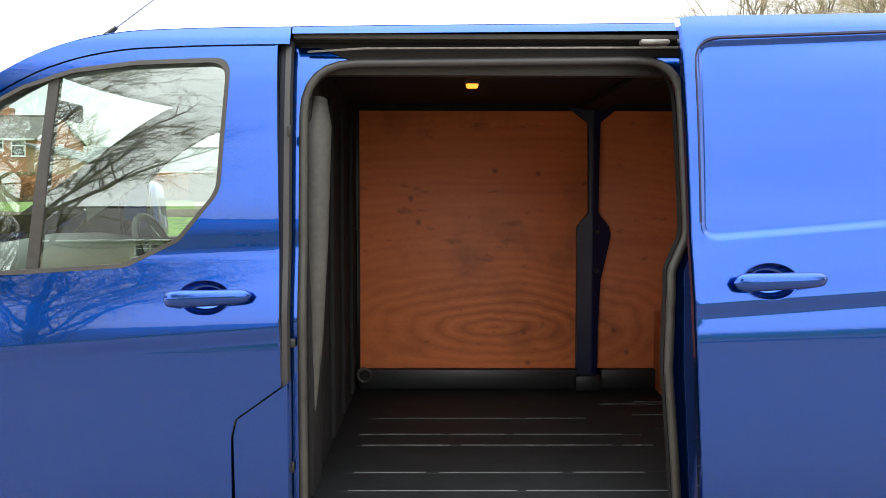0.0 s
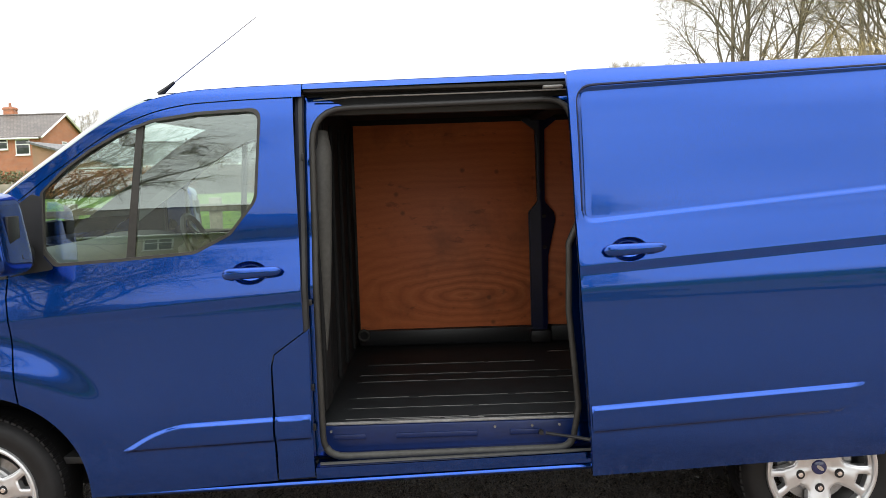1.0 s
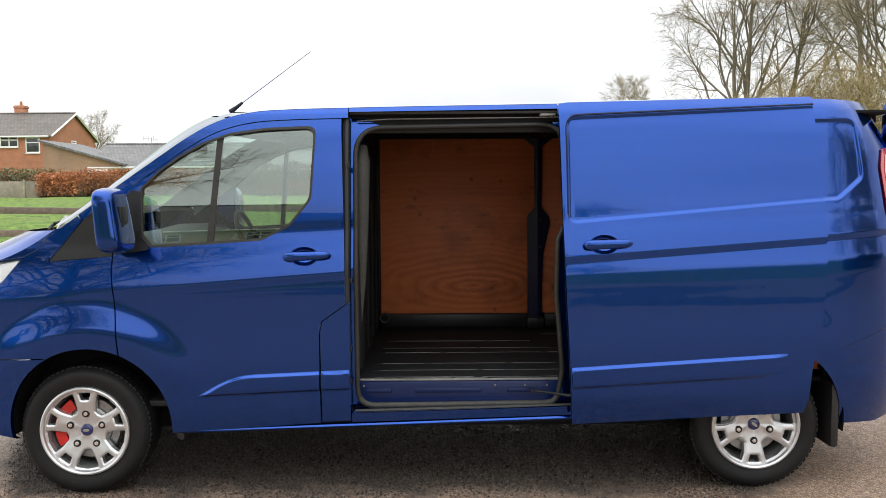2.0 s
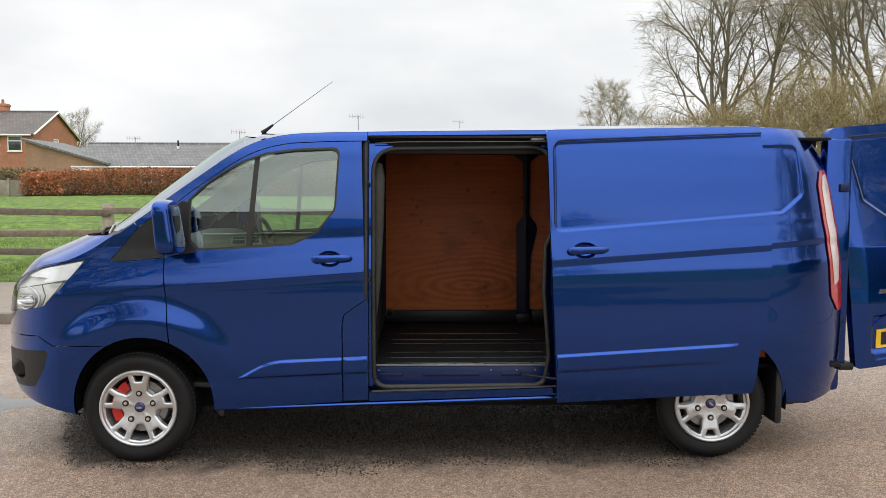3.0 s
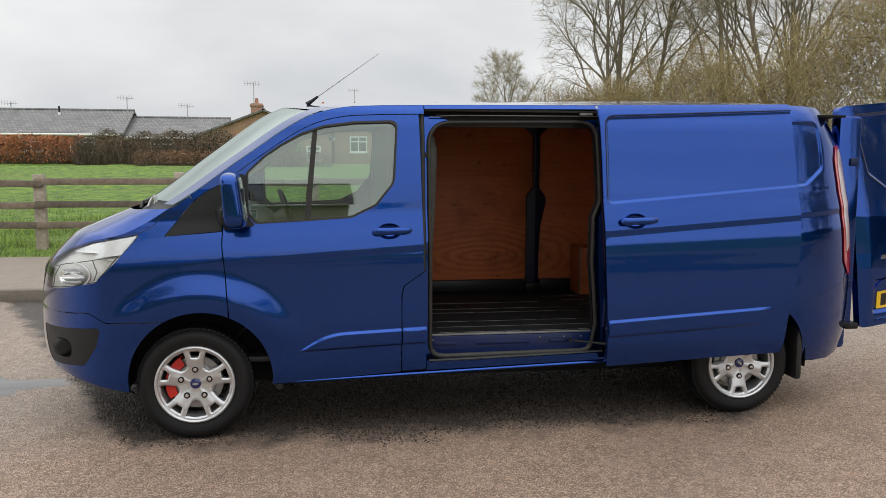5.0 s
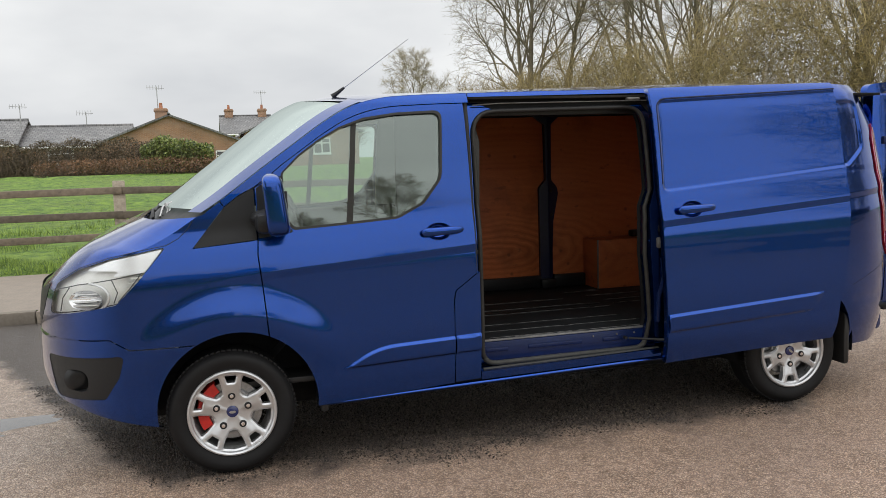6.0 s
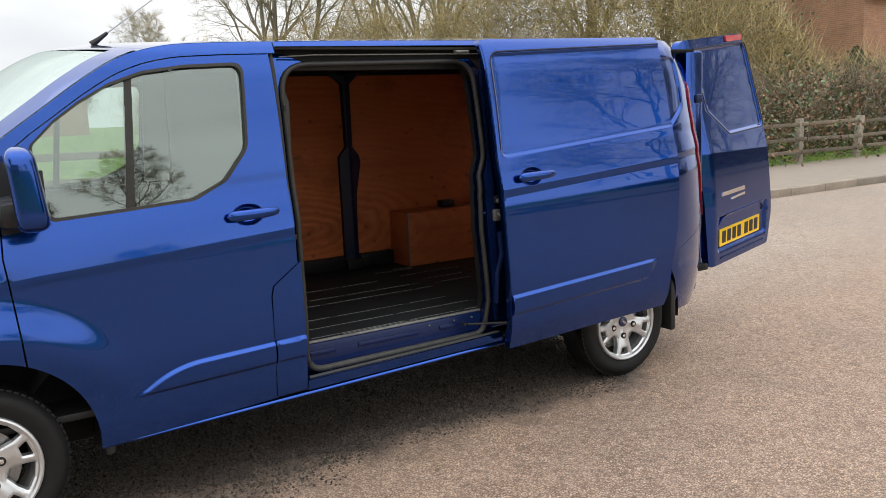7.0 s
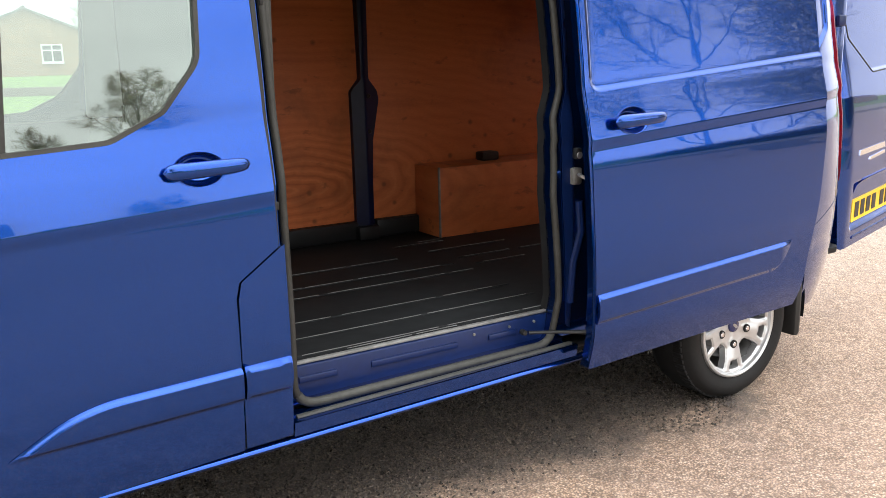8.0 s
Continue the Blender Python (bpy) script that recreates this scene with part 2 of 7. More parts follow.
def bricks(name, tone_a, tone_b, mortar=(0.33, 0.29, 0.25)):
    """Facing brick of distant walls: courses of 75 mm."""
    m, n, l, p = shader(name)
    nt = m.node_tree
    c = n.new("ShaderNodeTexCoord")
    sep, comb, s = n.new("ShaderNodeSeparateXYZ"), n.new("ShaderNodeCombineXYZ"), n.new("ShaderNodeMath")
    l.new(c.outputs["Object"], sep.inputs[0])
    l.new(sep.outputs[0], s.inputs[0])
    l.new(sep.outputs[1], s.inputs[1])
    l.new(s.outputs[0], comb.inputs[0])
    l.new(sep.outputs[2], comb.inputs[1])
    b = n.new("ShaderNodeTexBrick")
    b.inputs["Scale"].default_value = 1.0
    b.inputs["Brick Width"].default_value, b.inputs["Row Height"].default_value, b.inputs["Mortar Size"].default_value = 0.225, 0.075, 0.006
    b.inputs["Color1"].default_value, b.inputs["Color2"].default_value, b.inputs["Mortar"].default_value = (*tone_a, 1), (*tone_b, 1), (*mortar, 1)
    l.new(comb.outputs[0], b.inputs["Vector"])
    g = grain(nt, 0.9, 5)
    l.new(blend(nt, 1.0, b.outputs["Color"], ramp(nt, g.outputs["Fac"], (0.3, (0.78, 0.78, 0.78)), (0.7, (1.15, 1.12, 1.1))), "MULTIPLY"), p.inputs["Base Color"])
    p.inputs["Roughness"].default_value = 0.85
    relief(nt, b.outputs["Fac"], -0.4, 0.006, p.inputs["Normal"])
    return m


def foliage(name, dark, light, rough=0.6):
    """Twigs, leaves and blades: every piece has its own tone."""
    m, n, l, p = shader(name)
    nt = m.node_tree
    geo = n.new("ShaderNodeNewGeometry")
    g = grain(nt, 0.7, 4)
    c = ramp(nt, geo.outputs["Random Per Island"], (0.0, dark), (1.0, light))
    l.new(blend(nt, 1.0, c, ramp(nt, g.outputs["Fac"], (0.3, (0.65, 0.65, 0.62)), (0.7, (1.25, 1.25, 1.2))), "MULTIPLY"), p.inputs["Base Color"])
    p.inputs["Roughness"].default_value = rough
    return m


def turf():
    m, n, l, p = shader("meadow_grass")
    nt = m.node_tree
    a, b, c = grain(nt, 0.35, 6, 0.65), grain(nt, 3.2, 7, 0.75), grain(nt, 60, 3)
    col = ramp(nt, b.outputs["Fac"], (0.36, (0.018, 0.040, 0.005)), (0.47, (0.088, 0.185, 0.012)), (0.60, (0.25, 0.385, 0.028)))
    col = blend(nt, ramp(nt, a.outputs["Fac"], (0.45, (0, 0, 0)), (0.75, (0.5, 0.5, 0.5))), col, (0.17, 0.165, 0.055))
    col = blend(nt, 0.3, col, ramp(nt, c.outputs["Fac"], (0.3, (0.02, 0.045, 0.006)), (0.7, (0.15, 0.26, 0.035))))
    l.new(col, p.inputs["Base Color"])
    p.inputs["Roughness"].default_value = 0.8
    relief(nt, b.outputs["Fac"], 1.0, 0.15, p.inputs["Normal"])
    return m


def slates(name, colour):
    """Interlocking roof tiles of distant roofs."""
    m, n, l, p = shader(name)
    nt = m.node_tree
    c = n.new("ShaderNodeTexCoord")
    b = n.new("ShaderNodeTexBrick")
    b.inputs["Scale"].default_value = 1.0
    b.inputs["Brick Width"].default_value, b.inputs["Row Height"].default_value, b.inputs["Mortar Size"].default_value = 0.3, 0.32, 0.025
    for key, k in (("Color1", 0.8), ("Color2", 1.25), ("Mortar", 0.45)):
        b.inputs[key].default_value = (*(v * k for v in colour), 1)
    l.new(c.outputs["Object"], b.inputs["Vector"])
    g = grain(nt, 0.8, 5)
    l.new(blend(nt, 1.0, b.outputs["Color"], ramp(nt, g.outputs["Fac"], (0.3, (0.75, 0.75, 0.75)), (0.7, (1.25, 1.22, 1.15))), "MULTIPLY"), p.inputs["Base Color"])
    p.inputs["Roughness"].default_value = 0.55
    relief(nt, b.outputs["Fac"], -0.6, 0.03, p.inputs["Normal"])
    return m


BLUE = paint()
RAINBLUE = paint("rain_beaded_blue_paint", 0.7, 0.42)
GLASS = pane("tinted_window_glass", (0.72, 0.82, 0.77), 0.0, 2.5, (0.84, 0.95, 0.90))
SCREEN = pane("wet_windscreen_glass", (0.62, 0.70, 0.665), 0.3, 1.45, (0.56, 0.63, 0.60))
CLEAR = pane("clear_lamp_lens", (0.97, 0.98, 0.98), 0.0, 1.25)
RUBBER = plain("black_rubber", (0.013, 0.013, 0.0135), 0.55, scale=60)
SILLSEAL = plain("worn_grey_sill_rubber", (0.045, 0.045, 0.041), 0.6, scale=40, vary=0.35, spec=0.35)
SEAL = plain("grey_door_seal", (0.027, 0.026, 0.023), 0.6, scale=40, vary=0.35, spec=0.35)
TRIM = plain("black_grained_plastic", (0.010, 0.0105, 0.0115), 0.45, scale=220, bump=0.2, depth=0.0006, spec=0.35)
GREYTRIM = plain("grey_interior_plastic", (0.13, 0.135, 0.13), 0.6, scale=150)
LINING = plain("black_bulkhead_lining", (0.010, 0.010, 0.0105), 0.8, scale=25, vary=0.5, spec=0.2)
HEADLINING = plain("pale_headlining", (0.62, 0.63, 0.61), 0.9, scale=120)
MAT = plain("worn_black_load_mat", (0.0125, 0.0135, 0.0145), 0.6, scale=14, vary=0.45, bump=0.2, spec=0.14)
SCUFF = plain("scuffed_grey_rib", (0.16, 0.16, 0.155), 0.5, scale=40, vary=0.5)
TYRE = plain("tyre_rubber", (0.0085, 0.0085, 0.009), 0.62, scale=50, vary=0.3, spec=0.25)
ALLOY = plain("silver_alloy", (0.56, 0.57, 0.58), 0.34, 0.75, scale=25, vary=0.08, bump=0.0, coat=0.4)
CHROME = plain("chrome", (0.78, 0.78, 0.79), 0.10, 1.0, vary=0.05, bump=0.0)
STEEL = plain("galvanised_steel", (0.40, 0.40, 0.40), 0.4, 0.8, scale=60)
LAMPBOWL = plain("silvered_lamp_bowl", (0.84, 0.84, 0.81), 0.42, 0.3, scale=12, vary=0.15, bump=0.0)
TARNISH = plain("dull_steel", (0.20, 0.195, 0.185), 0.5, 0.6, scale=60, vary=0.4)
# body blue, duller, deep shade put into it: far pillar, groove, seam
DEEPSHADEBLUE = plain("deep_shaded_dull_blue", (0.0035, 0.006, 0.032), 0.35, scale=30, vary=0.3, bump=0.0, spec=0.25)
POSTTRIM = plain("grey_post_trim", (0.055, 0.054, 0.049), 0.7, scale=60, vary=0.3, spec=0.3)
BARREL = plain("shaded_wheel_barrel", (0.16, 0.16, 0.16), 0.5, 0.4, scale=40)
DISC = plain("brake_disc_steel", (0.30, 0.30, 0.30), 0.38, 0.9, scale=80)
CALIPER = plain("red_caliper", (0.50, 0.018, 0.012), 0.4, scale=40)
BADGE = plain("dark_blue_badge", (0.010, 0.018, 0.10), 0.25, scale=60, bump=0.0, coat=0.5)
# body blue for step, inner post and hinges, with their shade painted in
SHADEBLUE = plain("shaded_inner_blue", (0.002, 0.011, 0.060), 0.4, scale=30, vary=0.25, bump=0.0, coat=0.1, spec=0.3)
PLY = ply()
YELLOW = plain("yellow_plate", (0.75, 0.47, 0.02), 0.35, scale=50, vary=0.06, bump=0.0)
INK = plain("black_plate_print", (0.012, 0.012, 0.012), 0.4, bump=0.0)
REDLENS = plain("red_lamp_lens", (0.42, 0.012, 0.012), 0.12, scale=90, vary=0.2, coat=1.0)
WHITELENS = plain("clear_lamp_lens_ribbed", (0.62, 0.52, 0.50), 0.15, scale=90, vary=0.2, coat=1.0)
CABTRIM = plain("dark_grey_dashboard", (0.065, 0.067, 0.066), 0.6, scale=200)
CLOTH = plain("charcoal_seat_cloth", (0.12, 0.125, 0.125), 0.9, scale=180, vary=0.4)
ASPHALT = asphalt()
KERB = plain("weathered_concrete_kerb", (0.20, 0.172, 0.138), 0.8, scale=25, vary=0.3, bump=0.4, depth=0.006, each=True)
PAVING = plain("grey_asphalt_footway", (0.225, 0.188, 0.152), 0.7, scale=45, vary=0.28, bump=0.4, depth=0.004)
TURF = turf()
# wet chips, toned darker for the shade under the van
WETSHADE = foliage("wet_shaded_chips", (0.013, 0.011, 0.010), (0.13, 0.105, 0.088), 0.14)
TIMBER = plain("weathered_fence_timber", (0.29, 0.258, 0.205), 0.85, scale=22, vary=0.45, bump=0.6, depth=0.01, each=True)
RAILWOOD = plain("dark_wet_rail_timber", (0.15, 0.122, 0.09), 0.8, scale=20, vary=0.45, bump=0.6, depth=0.01, each=True)


# ---- the van's form: x along it from the front hub, y inwards from its near flank, z up ----
W = 1.99                  # body width
GZ = 0.022                # level of the road


class Curve:
    """A smooth line through a few points."""

    def __init__(self, *pts):
        self.u = np.array([p[0] for p in pts], float)
        self.v = np.array([p[1] for p in pts], float)
        d = np.diff(self.v) / np.diff(self.u)
        m = np.empty_like(self.v)
        m[0], m[-1] = d[0], d[-1]
        h = np.diff(self.u)
        m[1:-1] = (d[:-1] * h[1:] + d[1:] * h[:-1]) / (h[:-1] + h[1:])
        self.m = m

    def __call__(self, q):
        q = np.clip(np.asarray(q, float), self.u[0], self.u[-1])
        i = np.clip(np.searchsorted(self.u, q) - 1, 0, len(self.u) - 2)
        h = self.u[i + 1] - self.u[i]
        s = (q - self.u[i]) / h
        return ((1 + 2 * s) * (1 - s) ** 2 * self.v[i] + s * (1 - s) ** 2 * h * self.m[i]
                + s * s * (3 - 2 * s) * self.v[i + 1] + s * s * (s - 1) * h * self.m[i + 1])


def smooth(s):
    s = np.clip(s, 0, 1)
    return s * s * (3 - 2 * s)


# cross-section of the flank
FLANK = Curve((0.18, 0.085), (0.33, 0.045), (0.45, 0.022), (0.56, 0.012), (0.68, 0.004), (0.82, 0.0), (0.95, -0.002),
              (1.03, -0.003), (1.08, -0.002), (1.12, 0.003), (1.17, 0.011), (1.22, 0.020), (1.27, 0.031), (1.31, 0.040),
              (1.38, 0.0455), (1.5, 0.057), (1.68, 0.079), (1.84, 0.112), (1.90, 0.136), (1.94, 0.168), (2.0, 0.25))


def crease(x, z):
    """A sharp line along the shoulder with an undercut below it."""
    q = z - 1.128 - 0.072 * (x - 1.304)
    return 0.0100 * smooth(-q / 0.044) * smooth((q + 0.50) / 0.44) * smooth((x + 0.15) / 0.5)


NOSE_X = -0.40
NOSE_LONG = Curve((0.18, 0.36), (0.30, 0.47), (0.36, 0.54), (0.45, 0.59), (0.65, 0.61), (0.76, 0.605), (0.87, 0.595), (1.04, 0.545), (1.12, 0.475), (1.3, 0.3), (2.2, 0.3))
TAIL_LONG = Curve((0.2, 0.61), (0.5, 0.65), (0.8, 0.65), (1.2, 0.625), (1.5, 0.595), (1.66, 0.545), (1.83, 0.44), (1.95, 0.39))


def tail_start(z):
    """Where the flank begins to turn in towards the tail."""
    return 3.56 + 0.05 * smooth((np.asarray(z, float) - 1.5) / 0.35)



# upper edge of the flank: bonnet edge, front pillar, roof edge
RAIL = Curve((-0.98, 0.945), (-0.90, 0.99), (-0.82, 1.036), (-0.72, 1.088), (-0.55, 1.152), (-0.36, 1.198), (-0.25, 1.252), (-0.12, 1.335), (0.0, 1.412), (0.2, 1.556),
             (0.365, 1.672), (0.53, 1.785), (0.63, 1.842), (0.73, 1.880), (0.85, 1.905), (1.0, 1.915), (1.28, 1.922), (2.33, 1.937), (3.2, 1.95), (3.7, 1.952), (3.95, 1.935), (4.15, 1.88))


def flank(x, z, flares=True):
    """How far the flank lies inside its widest line."""
    x, z = np.asarray(x, float), np.asarray(z, float)
    rake = 0.042 * (1 - 0.88 * smooth((z - 1.3) / 0.55))
    y = FLANK(z - rake * (x - 1.3)) + crease(x, z)
    t = np.clip((NOSE_X - x) / NOSE_LONG(z), 0, 0.999)
    y = y + 0.985 * (1 - np.sqrt(1 - t * t))
    t = np.clip((x - tail_start(z)) / TAIL_LONG(z), 0, 0.999)
    y = y + 0.42 * (1 - np.sqrt(1 - t * t))
    if flares:
        for cx, proud in ((0.03, 0.032), (3.33, 0.010)):
            r = np.hypot(x - cx, z - 0.365)
            y = y - proud * smooth((0.64 - r) / 0.19) * smooth((z - 0.48) / 0.40)
    return y


# the side glass is flatter than the sheet metal round it
GLASSLINE = Curve((1.15, 0.050), (1.31, 0.0575), (1.40, 0.064), (1.50, 0.0725), (1.68, 0.095), (1.84, 0.126), (1.95, 0.16))


def glass_form(x, z):
    rake = 0.042 * (1 - 0.88 * smooth((z - 1.3) / 0.55))
    return GLASSLINE(z - rake * (np.asarray(x, float) - 1.3))


# ---- mesh helpers ----
class Geo:
    """Vertices, faces and, where wanted, normals of one mesh."""

    def __init__(self):
        self.v, self.f, self.n = [], [], []

    def add(self, v, f, n=None):
        k = len(self.v)
        self.v += [tuple(p) for p in v]
        self.f += [tuple(i + k for i in q) for q in f]
        self.n += [tuple(p) for p in n] if n is not None else [(0, 0, 0)] * len(v)
        return self

    def box(self, x0, x1, y0, y1, z0, z1, b=0.004):
        """A block with chamfered edges."""
        b = min(b, (x1 - x0) * 0.45, (y1 - y0) * 0.45, (z1 - z0) * 0.45)
        bm = bmesh.new()
        bmesh.ops.create_cube(bm, size=1)
        for q in bm.verts:
            q.co = ((x0 + x1) / 2 + q.co.x * (x1 - x0), (y0 + y1) / 2 + q.co.y * (y1 - y0), (z0 + z1) / 2 + q.co.z * (z1 - z0))
        if b > 0:
            bmesh.ops.bevel(bm, geom=bm.edges[:], offset=b, segments=2, affect="EDGES", profile=0.5)
        bm.verts.index_update()
        self.add([q.co for q in bm.verts], [[q.index for q in f.verts] for f in bm.faces])
        bm.free()
        return self

    def tube(self, pts, r, n=8, closed=False, flat=1.0):
        """A round bar along a line; r may be a list."""
        P = [Vector(p) for p in pts]
        m = len(P)
        rr = r if isinstance(r, (list, tuple)) else [r] * m
        up = Vector((0, 0, 1))
        rings, last = [], None
        for i, p in enumerate(P):
            a = P[i - 1] if i or closed else p
            c = P[(i + 1) % m] if i < m - 1 or closed else p
            t = (c - a).normalized()
            s = last - t * last.dot(t) if last else t.cross(up if abs(t.z) < 0.9 else Vector((0, 1, 0)))
            s = s.normalized() if s.length > 1e-6 else t.orthogonal().normalized()
            last = s
            q = t.cross(s)
            rings.append([p + (s * math.cos(k * math.tau / n) + q * math.sin(k * math.tau / n) * flat) * rr[i] for k in range(n)])
        v = [w for ring in rings for w in ring]
        f = []
        for i in range(m if closed else m - 1):
            j = (i + 1) % m
            f += [(i * n + k, i * n + (k + 1) % n, j * n + (k + 1) % n, j * n + k) for k in range(n)]
        if not closed:
            f += [tuple(reversed(range(n))), tuple(range((m - 1) * n, m * n))]
        return self.add(v, f)

    def lathe(self, profile, n=48, centre=(0, 0, 0)):
        """Turned round the y axis: profile of (radius, y)."""
        v, f, m = [], [], len(profile)
        for k in range(n):
            a = k * math.tau / n
            v += [(centre[0] + r * math.cos(a), centre[1] + y, centre[2] + r * math.sin(a)) for r, y in profile]
        for k in range(n):
            j = (k + 1) % n
            f += [(k * m + i, k * m + i + 1, j * m + i + 1, j * m + i) for i in range(m - 1)]
        return self.add(v, f)

    def grid(self, rows, closed=False):
        """A skin over rows of points of equal length."""
        m = len(rows[0])
        f = [(i * m + k, i * m + k + 1, (i + 1) * m + k + 1, (i + 1) * m + k) for i in range(len(rows) - 1) for k in range(m - 1)]
        return self.add([p for r in rows for p in r], f)

    def moved(self, m):
        self.v = [tuple(m @ Vector(p)) for p in self.v]
        return self


def mesh_of(name, g, mat, smooth_angle=40):
    me = bpy.data.meshes.new(name)
    me.from_pydata(g.v, [], g.f)
    for f in me.polygons:
        f.use_smooth = True
    me.materials.append(mat)
    if any(any(n) for n in g.n):
        me.normals_split_custom_set_from_vertices(g.n)
    elif smooth_angle:
        me.set_sharp_from_angle(angle=radians(smooth_angle))
    me.update()
    return me


def part(name, g, mat, parent=None, label="", smooth_angle=40):
    """One mesh object, under a thing or a part."""
    ob = new(name, mesh_of(name, g, mat, smooth_angle))
    if parent is not None:
        ob.parent = parent
        ob.matrix_parent_inverse = parent.matrix_world.inverted()
    return tagged(ob, label)


def thing(name, label, category, at=(0, 0, 0), group="", kind=""):
    ob = new(name)
    ob.empty_display_size = 0.1
    ob.location = at
    ob.matrix_world = Matrix.Translation(at)
    return tagged(ob, label, category, group, kind)


def rounded(pts, r=0.0, step=0.03):
    """A closed outline with round corners, in short steps; a point may carry its own radius."""
    out, m = [], len(pts)
    for i in range(m):
        p = np.array(pts[i][:2], float)
        a, c = np.array(pts[i - 1][:2], float), np.array(pts[(i + 1) % m][:2], float)
        q = pts[i][2] if len(pts[i]) > 2 else r
        if q <= 0:
            out.append(p)
            continue
        u, w = (a - p) / np.linalg.norm(a - p), (c - p) / np.linalg.norm(c - p)
        half = math.acos(np.clip(u @ w, -1, 1)) / 2
        d = min(q / math.tan(half), 0.48 * np.linalg.norm(a - p), 0.48 * np.linalg.norm(c - p))
        s, e = p + u * d, p + w * d
        for k in range(7):
            t = k / 6
            out.append((1 - t) ** 2 * s + 2 * t * (1 - t) * p + t * t * e)
    dense = []
    for i, p in enumerate(out):
        q = out[(i + 1) % len(out)]
        n = max(1, int(np.linalg.norm(q - p) / step))
        dense += [tuple(p + (q - p) * k / n) for k in range(n)]
    clean = [dense[0]]
    for p in dense[1:]:
        if math.dist(p, clean[-1]) > 5e-4:
            clean.append(p)
    if math.dist(clean[0], clean[-1]) < 5e-4:
        clean.pop()
    return clean


def area(loop):
    return 0.5 * sum(a[0] * b[1] - b[0] * a[1] for a, b in zip(loop, loop[1:] + loop[:1]))


def inside(p, loop):
    """Which of the points lie in the loop."""
    p, q = np.asarray(p), np.asarray(loop)
    x, y = p[:, 0][:, None], p[:, 1][:, None]
    x0, y0 = q[:, 0][None], q[:, 1][None]
    x1, y1 = np.roll(q[:, 0], -1)[None], np.roll(q[:, 1], -1)[None]
    cross = ((y0 > y) != (y1 > y)) & (x < (x1 - x0) * (y - y0) / (y1 - y0 + 1e-12) + x0)
    return cross.sum(1) % 2 == 1


def cut_sheet(outline, holes, du, dv, lines=()):
    """A flat triangle mesh of an outline with holes, with edges along the given lines; the loops' points come first."""
    outline = outline if area(outline) > 0 else outline[::-1]
    holes = [h if area(h) < 0 else h[::-1] for h in holes]
    loops, pts, edges = [outline, *holes], [], []
    for lp in loops:
        k = len(pts)
        pts += lp
        edges += [(k + i, k + (i + 1) % len(lp)) for i in range(len(lp))]
    rim = np.array(pts)
    for ln in lines:
        fine = [ln[0]]
        for p in ln[1:]:
            n = max(1, math.ceil(math.dist(fine[-1], p) / min(0.014, du * 0.45)))
            o = fine[-1]
            fine += [(o[0] + (p[0] - o[0]) * k / n, o[1] + (p[1] - o[1]) * k / n) for k in range(1, n + 1)]
        ln = fine
        q = np.array(ln)
        ok = inside(q, outline)
        for h in holes:
            ok &= ~inside(q, h)
        ok &= np.min(np.hypot(q[:, None, 0] - rim[None, :, 0], q[:, None, 1] - rim[None, :, 1]), axis=1) > 0.004
        k = len(pts)
        keep_at = {}
        for i, p in enumerate(ln):
            if ok[i]:
                keep_at[i] = len(pts)
                pts.append(tuple(p))
        edges += [(keep_at[i], keep_at[i + 1]) for i in keep_at if i + 1 in keep_at]
    border = np.array(pts)
    lo, hi = border.min(0), border.max(0)
    gu, gv = np.meshgrid(np.arange(lo[0] + du / 2, hi[0], du), np.arange(lo[1] + dv / 2, hi[1], dv))
    g = np.stack([gu.ravel(), gv.ravel()], 1)
    g = g[inside(g, outline)]
    for h in holes:
        g = g[~inside(g, h)]
    if len(g):
        near = np.full(len(g), 9.0)
        for b in border:
            near = np.minimum(near, np.hypot((g[:, 0] - b[0]) / du, (g[:, 1] - b[1]) / dv))
        g = g[near > 0.45]
    allp = [Vector(p) for p in pts] + [Vector(p) for p in g]
    v, _, f, *_ = geometry.delaunay_2d_cdt(allp, edges, [], 0, 1e-7)
    v = np.array([(p.x, p.y) for p in v])
    mid = np.array([v[list(t)].mean(0) for t in f])
    keep = inside(mid, outline)
    for h in holes:
        keep &= ~inside(mid, h)
    tri = [tuple(t) for t, k in zip(f, keep) if k]
    tri = [t if np.cross(v[t[1]] - v[t[0]], v[t[2]] - v[t[0]]) > 0 else t[::-1] for t in tri]
    return v, tri, loops


